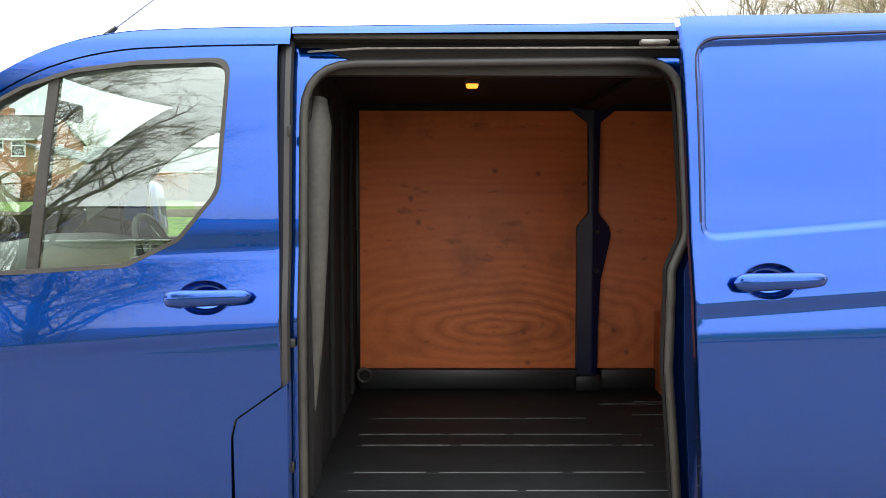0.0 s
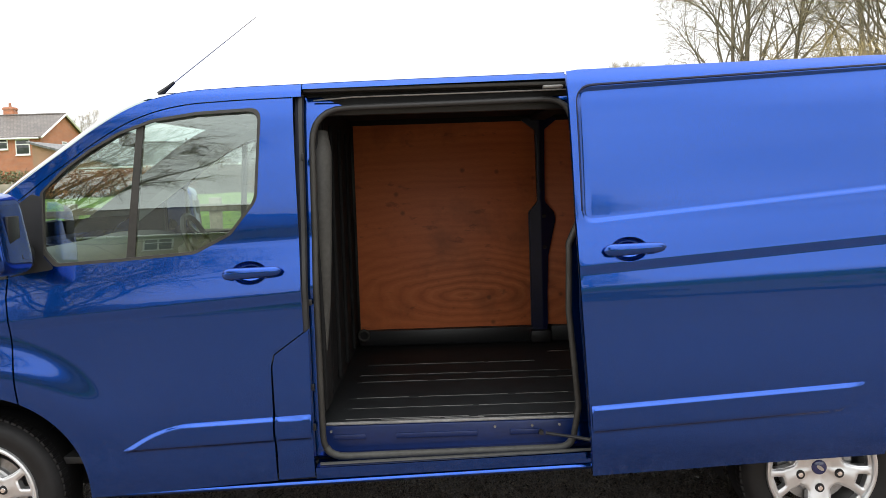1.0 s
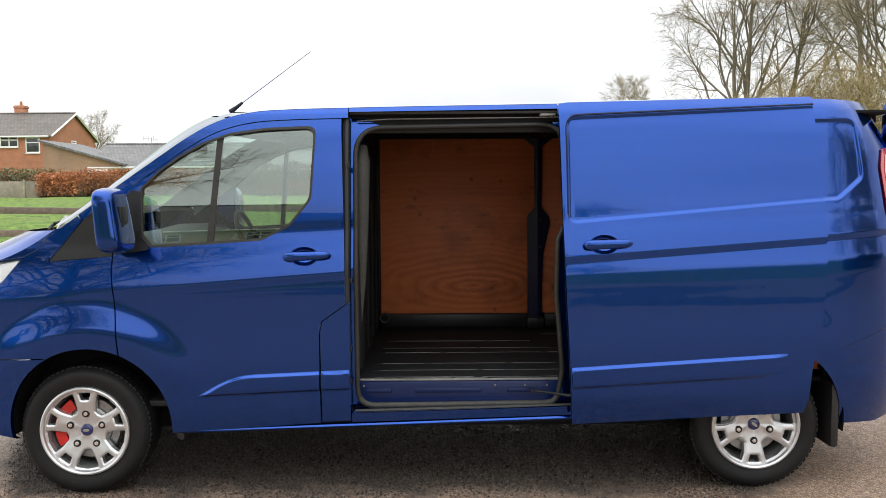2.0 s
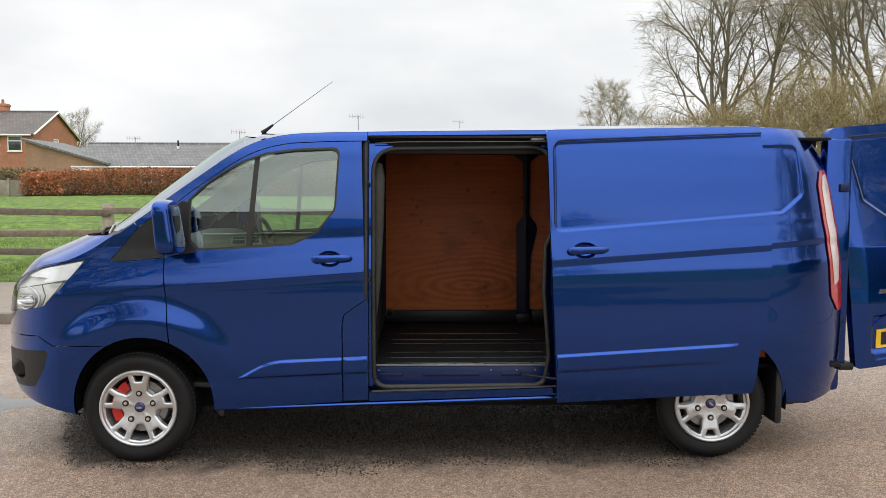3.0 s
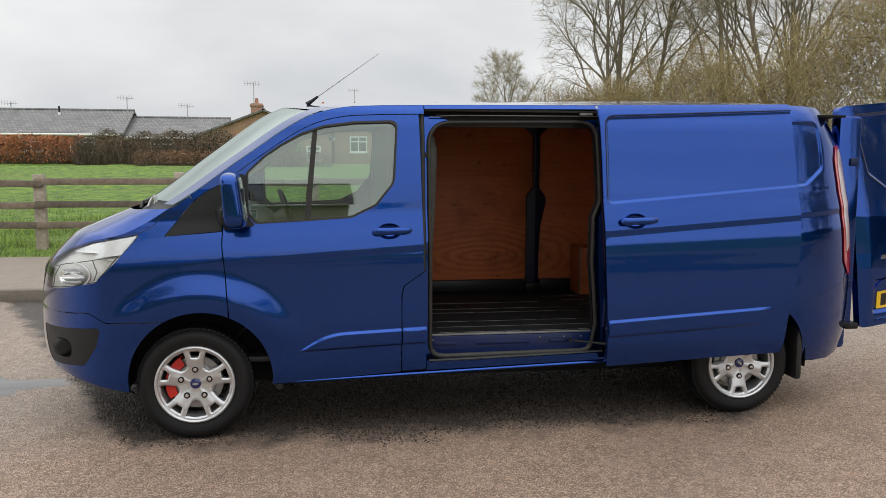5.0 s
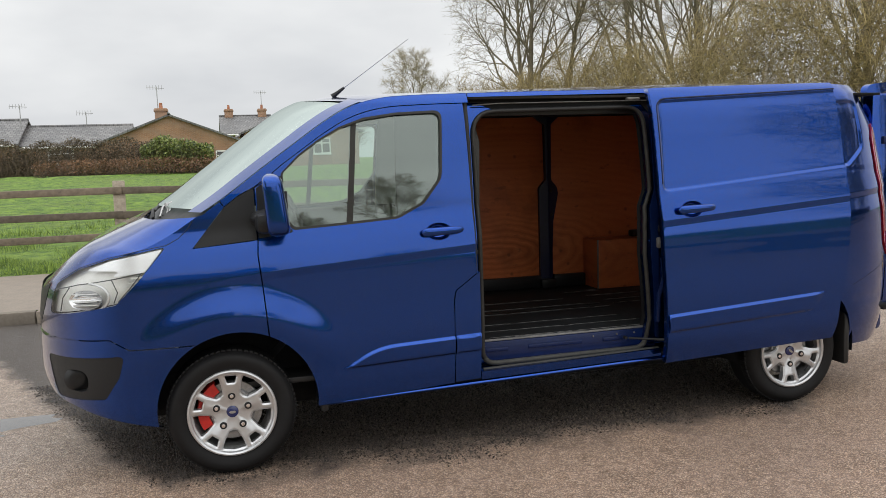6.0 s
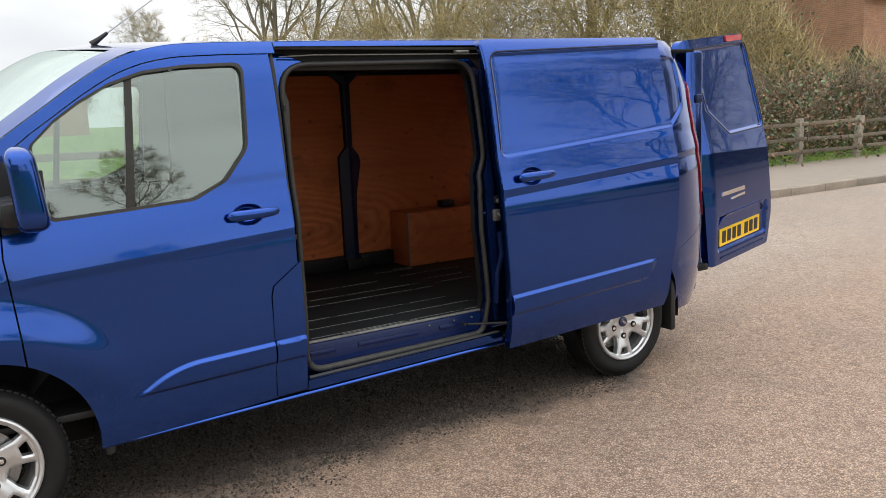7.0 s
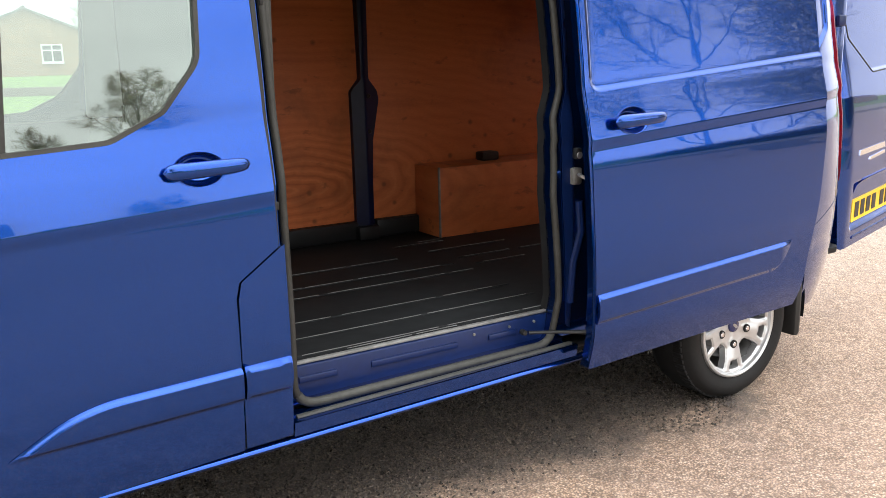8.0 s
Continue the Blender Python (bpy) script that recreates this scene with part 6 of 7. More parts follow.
def grow(seed, height, spread=0.8, trunk_r=0.22, fork=0.3, twigs=6000, droop=0.0, stems=1, crook=1.0):
    """A leafless tree: trunk, arching limbs, branches and branchlets, and its fine twigs."""
    rn = random.Random(seed)
    wood, tips = Geo(), []

    def limb(p, d, length, r, level):
        n = (9, 7, 5, 4)[level]
        pts, rr, q, e = [p], [r], Vector(p), Vector(d)
        for i in range(n):
            s = (i + 1) / n
            pull = (0.05, 0.10, 0.03, -0.02)[level] - droop * (0.0, 0.12, 0.16, 0.2)[level] * s
            w = (0.07, 0.13, 0.16, 0.18)[level] * crook
            e = (e + Vector((rn.gauss(0, w), rn.gauss(0, w), rn.gauss(0, w * 0.7) + pull))).normalized()
            q = q + e * length / n
            pts.append(tuple(q))
            rr.append(max(0.007, r * (1 - 0.72 * s)))
        wood.tube(pts, rr, (8, 6, 5, 3)[level])
        if level >= 2:
            tips.extend((Vector(pts[i]), (Vector(pts[i]) - Vector(pts[i - 1])).normalized()) for i in range(2 if level == 2 else 1, len(pts)) for _ in range(1 if level == 2 else 2))
        if level == 3:
            return
        kids = (10, 8, 6)[level]
        turn = rn.uniform(0, 6)
        for k in range(kids):
            t = (fork + (1 - fork) * (k + rn.uniform(0.1, 0.9)) / kids) if level == 0 else 0.22 + 0.78 * (k + rn.uniform(0, 1)) / kids
            i = min(n - 1, int(t * n))
            a = Vector(pts[i]).lerp(Vector(pts[i + 1]), t * n - i)
            ahead = (Vector(pts[i + 1]) - Vector(pts[i])).normalized()
            u = ahead.orthogonal().normalized()
            v = ahead.cross(u)
            turn += 2.4 + rn.gauss(0, 0.5)
            out = u * math.cos(turn) + v * math.sin(turn)
            lean = spread * rn.uniform(0.7, 1.15) * (1 - 0.35 * t)
            nd = (ahead * math.cos(lean) + out * math.sin(lean)).normalized()
            long = length * ((0.72 - 0.30 * t) if level == 0 else rn.uniform(0.36, 0.58) * (1.1 - 0.5 * t))
            limb(tuple(a), nd, long, max(0.008, rr[i] * rn.uniform(0.42, 0.66)), level + 1)
    for k in range(stems):
        d = Vector((rn.gauss(0, 0.05) + (0.13 * (-1) ** k if stems > 1 else 0), rn.gauss(0, 0.05), 1)).normalized()
        limb((0.1 * k, 0, -0.3), d, height * (0.92 - 0.1 * k), trunk_r * (1 - 0.2 * k), 0)
    rg = np.random.default_rng(seed)
    pick = rg.integers(0, len(tips), twigs)
    P = np.array([tuple(tips[i][0]) for i in pick]) + rg.normal(0, 0.04, (twigs, 3))
    D = np.array([tuple(tips[i][1]) for i in pick]) + rg.normal(0, 0.5, (twigs, 3)) + [0, 0, -droop * 0.6]
    D /= np.linalg.norm(D, axis=1)[:, None]
    L = rg.uniform(0.3, 0.95, twigs) * height / 12
    fine = spikes(P, D, L, rg.uniform(0.006, 0.011, twigs) * height / 12)
    P2 = np.repeat(P, 2, 0) + np.repeat(D * L[:, None], 2, 0) * rg.uniform(0.2, 0.9, (2 * twigs, 1))
    more = spikes(P2, np.repeat(D, 2, 0) + rg.normal(0, 0.6, (2 * twigs, 3)), rg.uniform(0.15, 0.45, 2 * twigs) * height / 12, 0.005 * height / 12)
    return wood, bulk(fine, more)


def tree_thing(seed, label, **kw):
    t = thing("bare_tree", label, "tree", group="bare winter trees")
    wood, twig = grow(seed, **kw)
    part("trunk", wood, BARK, t, "", 60)
    tagged(part("crown", twig, TWIG, t, "", 0), kind="stuff")
    return t


def put(t, x, y, size=1.0, turn=0.0):
    c = copy_thing(t, pose(x, y, float(land(np.array(x), np.array(y))) - 0.05, 0, 0, turn))
    c.scale = (size,) * 3
    return c


kinds = [tree_thing(11, "tall leafless tree behind the scrub", height=13.0, spread=0.75, trunk_r=0.25, fork=0.22, twigs=4500, droop=0.55, stems=2),
         tree_thing(5, "tall leafless tree with upswept branches", height=12.5, spread=0.72, trunk_r=0.21, fork=0.3, twigs=3800, droop=0.1),
         tree_thing(14, "broad dense leafless tree across the road", height=13, spread=0.85, trunk_r=0.26, fork=0.18, twigs=5200, droop=0.2, stems=2),
         tree_thing(8, "round-crowned leafless tree by the far lawn", height=6.2, spread=0.78, trunk_r=0.16, fork=0.10, twigs=8000, stems=2),
         tree_thing(23, "wide low-forking leafless tree across the road", height=10.5, spread=1.0, trunk_r=0.13, fork=0.10, twigs=6500, droop=0.05, crook=0.5),
         tree_thing(31, "neat dome-crowned leafless tree beyond the road", height=6.4, spread=0.95, trunk_r=0.13, fork=0.16, twigs=9000, crook=0.5)]
spots = [(0, 18.9, 45, 1.0, 0), (1, 21.8, 46, 1.0, 40), (1, 24.0, 40, 1.1, 200), (0, 26.5, 38, 1.0, 250), (1, 23.5, 34, 1.0, 300), 
         (1, 21.5, 21, 0.85, 120), (0, 31, 30, 1.15, 75), (1, 27, 22, 0.9, 10), (0, 36, 26, 1.0, 160), (0, 33, 20, 0.85, 310),
         (5, 21.6, 82, 1.45, 30), (3, 16.0, 90, 0.85, 90), (3, -42.0, 100, 1.3, 10),
         (5, 9.1, -40, 1.0, 0), (3, 5.0, -43, 0.6, 80), (4, 19.6, -15.2, 1.02, 150), (4, 25.0, -15.2, 0.9, 80), (4, 32, -15.5, 1.0, 20), (2, 35, -13.2, 1.1, 310), (2, 34, -19, 1.1, 110), (2, 41, -12.8, 1.1, 75), (4, 50, -13.5, 1.1, 220),
         (2, -11.2, -15.5, 1.1, 140), (2, -9.5, -20, 0.95, 75), (2, -16, -17, 1.2, 60), (1, -14, -19, 0.95, 20), (3, -22, -42, 1.2, 15)]
for k, x, y, s, a in spots:
    put(kinds[k], x, y, s, a)
for t in kinds:
    for o in (*t.children_recursive, t):
        bpy.data.objects.remove(o)

# ==== scrub belt along the far side ====
BELT = [(12.6, 50, 2.4), (15.0, 47, 4.4), (16.8, 43, 5.8), (18.8, 36, 6.1), (19.8, 29, 6.4), (20.3, 22, 8.2), (21.4, 16, 7.6), (24.4, 12.8, 2.8), (29, 11.2, 1.7), (44, 11.0, 1.7)]


def along(path, n, rg, width):
    p = np.array(path, float)
    seg = np.hypot(*np.diff(p[:, :2], axis=0).T)
    s = rg.uniform(0, seg.sum(), n)
    c = np.concatenate([[0], np.cumsum(seg)])
    q = np.stack([np.interp(s, c, p[:, k]) for k in range(p.shape[1])], 1)
    i = np.clip(np.searchsorted(c, s) - 1, 0, len(seg) - 1)
    t = (p[i + 1, :2] - p[i, :2]) / seg[i][:, None]
    w = rg.normal(0, width / 2, n)
    q[:, 0] += -t[:, 1] * w
    q[:, 1] += t[:, 0] * w
    return q


rg = np.random.default_rng(21)
n = 80000
q = along(BELT, n, rg, 2.4)
lump = np.array([noise.noise((a * 0.45, b * 0.45, 0)) for a, b in q[:, :2]])
hgt = q[:, 2] * (0.80 + 0.55 * lump)
base = land(q[:, 0], q[:, 1])
zz = rg.uniform(0, 1, n) ** 0.8 * hgt
P = np.stack([q[:, 0], q[:, 1], base + zz], 1)
D = rg.normal(0, 0.75, (n, 3)) + [0, 0, 0.8]
stuff("scrub_twigs", bulk(spikes(P, D, rg.uniform(0.4, 1.3, n), rg.uniform(0.006, 0.016, n))), SCRUB, "dense olive-brown leafless scrub along the footway", "scrub")
n = 46000
q = along(BELT, n, rg, 2.0)
lump = np.array([noise.noise((a * 0.45, b * 0.45, 0)) for a, b in q[:, :2]])
P = np.stack([q[:, 0], q[:, 1], land(q[:, 0], q[:, 1]) + rg.uniform(0, 1, n) * q[:, 2] * (0.78 + 0.5 * lump)], 1)
stuff("scrub_leaves", bulk(leaves(P, rg.uniform(0.03, 0.07, n), rg)), SCRUB, "withered olive-brown leaves in the scrub", "scrub")
# wet loose chippings beside and under the van, the van's shade in their colour
def chippings(P, size, rng):
    """Small angular stones, half sunk in the road."""
    n = len(P)
    base = np.array([(1, 0, 0), (-0.3, 0.9, 0), (-0.6, -0.8, 0), (0.15, 0.1, 0.75), (0.1, -0.2, -0.6)])
    V = base[None] * rng.uniform(0.55, 1.35, (n, 5, 1)) * np.asarray(size)[:, None, None]
    a = rng.uniform(0, math.tau, n)
    c, s = np.cos(a)[:, None], np.sin(a)[:, None]
    V = np.stack([V[..., 0] * c - V[..., 1] * s, V[..., 0] * s + V[..., 1] * c, V[..., 2]], -1)
    tilt = rng.normal(0, 0.35, (n, 2))
    V[..., 2] += V[..., 0] * tilt[:, :1] + V[..., 1] * tilt[:, 1:]
    V += P[:, None]
    k = np.arange(n)[:, None] * 5
    return V.reshape(-1, 3), np.concatenate([k + f for f in ([0, 1, 3], [1, 2, 3], [2, 0, 3], [1, 0, 4], [2, 1, 4], [0, 2, 4])])


rg = np.random.default_rng(90)
n = 150000
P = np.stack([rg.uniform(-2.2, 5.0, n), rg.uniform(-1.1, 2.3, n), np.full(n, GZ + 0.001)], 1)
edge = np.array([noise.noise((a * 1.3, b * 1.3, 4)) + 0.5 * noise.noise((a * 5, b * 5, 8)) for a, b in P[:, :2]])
# mask: under the van, where the dark chips stand for wet and shade
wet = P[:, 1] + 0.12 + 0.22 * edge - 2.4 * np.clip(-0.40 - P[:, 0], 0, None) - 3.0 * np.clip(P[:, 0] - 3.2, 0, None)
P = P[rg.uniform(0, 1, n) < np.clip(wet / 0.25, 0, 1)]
stuff("wet_chippings", bulk(chippings(P, rg.uniform(0.004, 0.0095, len(P)), rg)), WETSHADE, "wet loose stone chippings under and beside the van, darkened for its shade", "gravel")

# matching scrub across the road
n = 24000
q = along([(18, -15, 0.8), (21.5, -14.2, 1.8), (24, -13.6, 3.0), (30, -13.2, 3.6), (42, -13.0, 3.4), (52, -13.0, 2.4)], n, rg, 1.6)
lump = np.array([noise.noise((a * 0.4, b * 0.4, 9)) for a, b in q[:, :2]])
P = np.stack([q[:, 0], q[:, 1], land(q[:, 0], q[:, 1]) + rg.uniform(0, 1, n) ** 0.8 * q[:, 2] * (0.8 + 0.5 * lump)], 1)
stuff("roadside_scrub", bulk(spikes(P, rg.normal(0, 0.42, (n, 3)) + [0, 0, 0.9], rg.uniform(0.5, 1.5, n), rg.uniform(0.008, 0.02, n)), leaves(P, rg.uniform(0.06, 0.13, n), rg)), DULL, "dark leafless thicket across the road", "scrub")
# ivy and bramble behind the old fence, and an ivy-clad tree
n = 34000
q = along([(12.5, 9.5, 1.2), (15.5, 9.4, 1.9), (20, 9.5, 2.4), (26, 9.8, 2.3), (36, 10, 2.1)], n, rg, 1.7)
lump = np.array([noise.noise((a * 0.7, b * 0.7, 5)) for a, b in q[:, :2]])
P = np.stack([q[:, 0], q[:, 1], land(q[:, 0], q[:, 1]) + rg.uniform(0, 1, n) * q[:, 2] * (0.8 + 0.6 * lump)], 1)
stuff("bramble_leaves", bulk(leaves(P[:14000], rg.uniform(0.03, 0.075, 14000), rg)), IVY, "green ivy and bramble behind the fence", "shrub")
stuff("bramble_litter", bulk(leaves(P[14000:], rg.uniform(0.025, 0.06, 20000), rg)), LITTER, "brown leaf litter and dead bramble behind the fence", "shrub")
n = 5000
q = along([(15.0, 9.4, 1.6), (26, 9.6, 2.0), (36, 10, 2.0)], n, rg, 1.4)
P = np.stack([q[:, 0], q[:, 1], land(q[:, 0], q[:, 1]) + rg.uniform(0, 1, n) * q[:, 2]], 1)
stuff("bramble_stems", bulk(spikes(P, rg.normal(0, 0.6, (n, 3)) + [0, 0, 0.5], rg.uniform(0.4, 1.4, n), rg.uniform(0.006, 0.014, n))), DULL, "tangled brown bramble stems", "shrub")
n = 9000
P = rg.normal(0, 1, (n, 3)) * [1.2, 1.2, 2.2] + [26.5, 18.5, 5.0]
P = P[P[:, 2] > 0.5]
stuff("ivy_clump", bulk(leaves(P, 0.07, rg)), IVY, "dark evergreen ivy on a tree", "ivy")

rg = np.random.default_rng(77)
n = 9000
u = rg.uniform(0, 1, n) ** 0.7
ang = rg.uniform(0, math.tau, n)
rad = (0.72 * (1 - u) ** 0.75 + 0.05) * (0.75 + 0.25 * np.sqrt(rg.uniform(0, 1, n))) * (1 + 0.12 * np.sin(5 * ang + 7 * u))
con = thing("conical_conifer", "dark green clipped conical conifer by the brick house", "conifer", (26.0, 12.6, 0.5))
P = np.stack([26.0 + rad * np.cos(ang), 12.6 + rad * np.sin(ang), 0.75 + 2.35 * u], 1)
tagged(part("crown", bulk(leaves(P, rg.uniform(0.03, 0.06, n), rg)), foliage("dark_conifer_scales", (0.012, 0.03, 0.012), (0.06, 0.11, 0.04)), con, "", 0), kind="stuff")
part("trunk", Geo().tube([(26.0, 12.6, 0.2), (26.0, 12.6, 2.4)], [0.07, 0.02], 7), BARK, con)

# ==== hedges before the houses ====
def hedge(name, path, width, n, size, mat, label, stems=DULL, rough=0.10):
    rg = np.random.default_rng(len(name) + n)
    q = along(path, n, rg, width * 0.0)
    lump = np.array([noise.noise((a * 0.8, b * 0.8, 2)) for a, b in q[:, :2]])
    h = q[:, 2] * (1 + rough * lump) + rg.normal(0, 0.06, n)
    q[:, 1] += rg.uniform(-0.5, 0.5, n) * width
    P = np.stack([q[:, 0], q[:, 1], land(q[:, 0], q[:, 1]) + 0.10 + rg.uniform(0, 1, n) ** 0.8 * (h - 0.10)], 1)
    t = tagged(thing(name, label, "hedge"), kind="stuff")
    tagged(part("leaves", bulk(leaves(P, rg.uniform(0.6, 1.2, n) * size, rg)), mat, t, "", 0), kind="stuff")
    m = n // 6
    q = along(path, m, rg, width * 0.4)
    P = np.stack([q[:, 0], q[:, 1], land(q[:, 0], q[:, 1])], 1)
    tagged(part("stems", bulk(spikes(P, rg.normal(0, 0.3, (m, 3)) + [0, 0, 1], q[:, 2] * rg.uniform(0.5, 1.02, m), rg.uniform(0.006, 0.016, m))), stems, t, "", 0), kind="stuff")


hedge("beech_hedge", [(-27, 48, 1.65), (-20, 48, 1.6), (-12.4, 47.8, 1.7)], 1.0, 15000, 0.075, BEECH, "clipped beech hedge with rust-brown winter leaves")
hedge("winter_hedge", [(-12.6, 47.0, 1.7), (-8, 46.5, 1.85), (-4, 46, 1.95), (-1.5, 46.2, 1.5)], 1.6, 19000, 0.055, DULL, "dull brown leafless hedge at the meadow's edge", rough=0.35)
hedge("evergreen_shrub", [(-3.6, 45.6, 1.7), (-1.6, 45.4, 1.75), (0.3, 45.6, 1.55)], 1.6, 9000, 0.075, foliage("glossy_green_leaves", (0.03, 0.06, 0.015), (0.28, 0.32, 0.09), 0.4), "round evergreen shrub before a brick bungalow", rough=0.3)
hedge("dead_bracken", [(-9, 44.8, 0.8), (-3, 44.2, 0.9), (2, 44.4, 0.8)], 1.2, 5000, 0.06, foliage("dead_bracken_fronds", (0.11, 0.055, 0.03), (0.27, 0.15, 0.085)), "low dead bracken at the hedge foot")
hedge("low_garden_hedge", [(-30, 46.6, 1.7), (-21.0, 46.6, 1.65)], 0.8, 5000, 0.07, IVY, "green clipped garden hedge above a board fence")
hedge("copper_bush", [(-21.8, 45.6, 1.35), (-19.4, 45.6, 1.45)], 1.8, 5000, 0.075, BEECH, "round copper-leaved bush by the board fence")

# board fence in front of the brick house
bf = thing("board_fence", "grey weathered board fence of a garden", "fence")
for k in range(5):
    part("fence_panel", Geo().box(-31 + 2.0 * k, -29.06 + 2.0 * k, 46.0, 46.05, float(land(np.array(-25), np.array(46))) - 0.1, 2.0, 0.01), TIMBER, bf)
    part("fence_post", Geo().box(-29.05 + 2.0 * k, -28.95 + 2.0 * k, 45.96, 46.06, float(land(np.array(-25), np.array(46))) - 0.2, 2.1, 0.01), TIMBER, bf)

# ==== post-and-rail fences ====
def rail_fence(name, x0, step, count, y, top, rails, label, lean, tall_rail=0.10):
    f = thing(name, label, "fence")
    rn = random.Random(count)
    g0 = float(land(np.array(x0), np.array(y)))
    post = mesh_of("post", Geo().box(-0.08, 0.08, -0.065, 0.065, -0.4, top - g0, 0.012), TIMBER)
    bar = [mesh_of("rail", Geo().box(-step / 2 - 0.05, step / 2 + 0.05, -0.02, 0.02, -tall_rail / 2, tall_rail / 2, 0.01), RAILWOOD)]
    for k in range(count):
        ob = new("post", post)
        ob.parent = f
        ob.matrix_basis = pose(x0 + step * k, y, g0 + rn.uniform(-0.03, 0.02), rn.gauss(0, lean), rn.gauss(0, lean) * 1.6, rn.gauss(0, 3))
        if k:
            for z in rails:
                ob = new("rail", bar[0])
                ob.parent = f
                ob.matrix_basis = pose(x0 + step * (k - 0.5), y - 0.075, z + rn.uniform(-0.015, 0.015), 0, rn.gauss(0, 0.6), rn.gauss(0, 0.5))
    return f


rail_fence("rail_fence", -15.3, 2.0, 11, 8.55, 1.36, (1.225, 0.882, 0.580), "weathered timber post-and-rail fence along the meadow", 0.8)
rail_fence("rail_fence", 7.8, 2.15, 15, 7.98, 1.13, (1.0, 0.68, 0.40), "old leaning post-and-rail fence before the scrub", 5.5, 0.075)

# grass tufts at the fence foot and over the meadow
n = 60000
P = np.stack([rg.uniform(-16, 8, n), 8.12 + rg.exponential(3.0, n) % 26, np.zeros(n)], 1)
P[:, 2] = land(P[:, 0], P[:, 1]) - 0.01
tuft = np.array([max(0.2, 0.7 + 1.3 * noise.noise((a * 1.1, b * 1.1, 3))) for a, b in P[:, :2]])
stuff("grass_tufts", bulk(spikes(P, rg.normal(0, 0.4, (n, 3)) + [0, 0, 1], rg.uniform(0.06, 0.2, n) * tuft ** 1.5, 0.009)), BLADE, "tufted green grass along the fence", "grass")
n = 7000
P = np.stack([rg.uniform(8, 40, n), 7.75 + rg.exponential(0.5, n) % 2, np.zeros(n)], 1)
P[:, 2] = land(P[:, 0], P[:, 1]) - 0.01
stuff("verge_grass", bulk(spikes(P, rg.normal(0, 0.4, (n, 3)) + [0, 0, 1], rg.uniform(0.03, 0.10, n), 0.008)), BLADE, "narrow green grass verge at the fence foot", "grass")

# ==== houses ====
RED = bricks("orange_red_brick", (0.46, 0.165, 0.075), (0.38, 0.13, 0.06))
TAN = bricks("brown_brick", (0.36, 0.20, 0.115), (0.30, 0.165, 0.095))
TILE = slates("brown_concrete_tiles", (0.10, 0.085, 0.075))
SLATE = slates("grey_wet_tiles", (0.15, 0.15, 0.155))
WHITE = plain("white_painted_joinery", (0.78, 0.78, 0.77), 0.45, scale=40, vary=0.06)
DARKPANE = plain("dark_house_window", (0.05, 0.055, 0.06), 0.06, scale=3, vary=0.5, bump=0.0)
PALE = plain("pale_buff_brick", (0.50, 0.43, 0.34), 0.85, scale=8, vary=0.2)


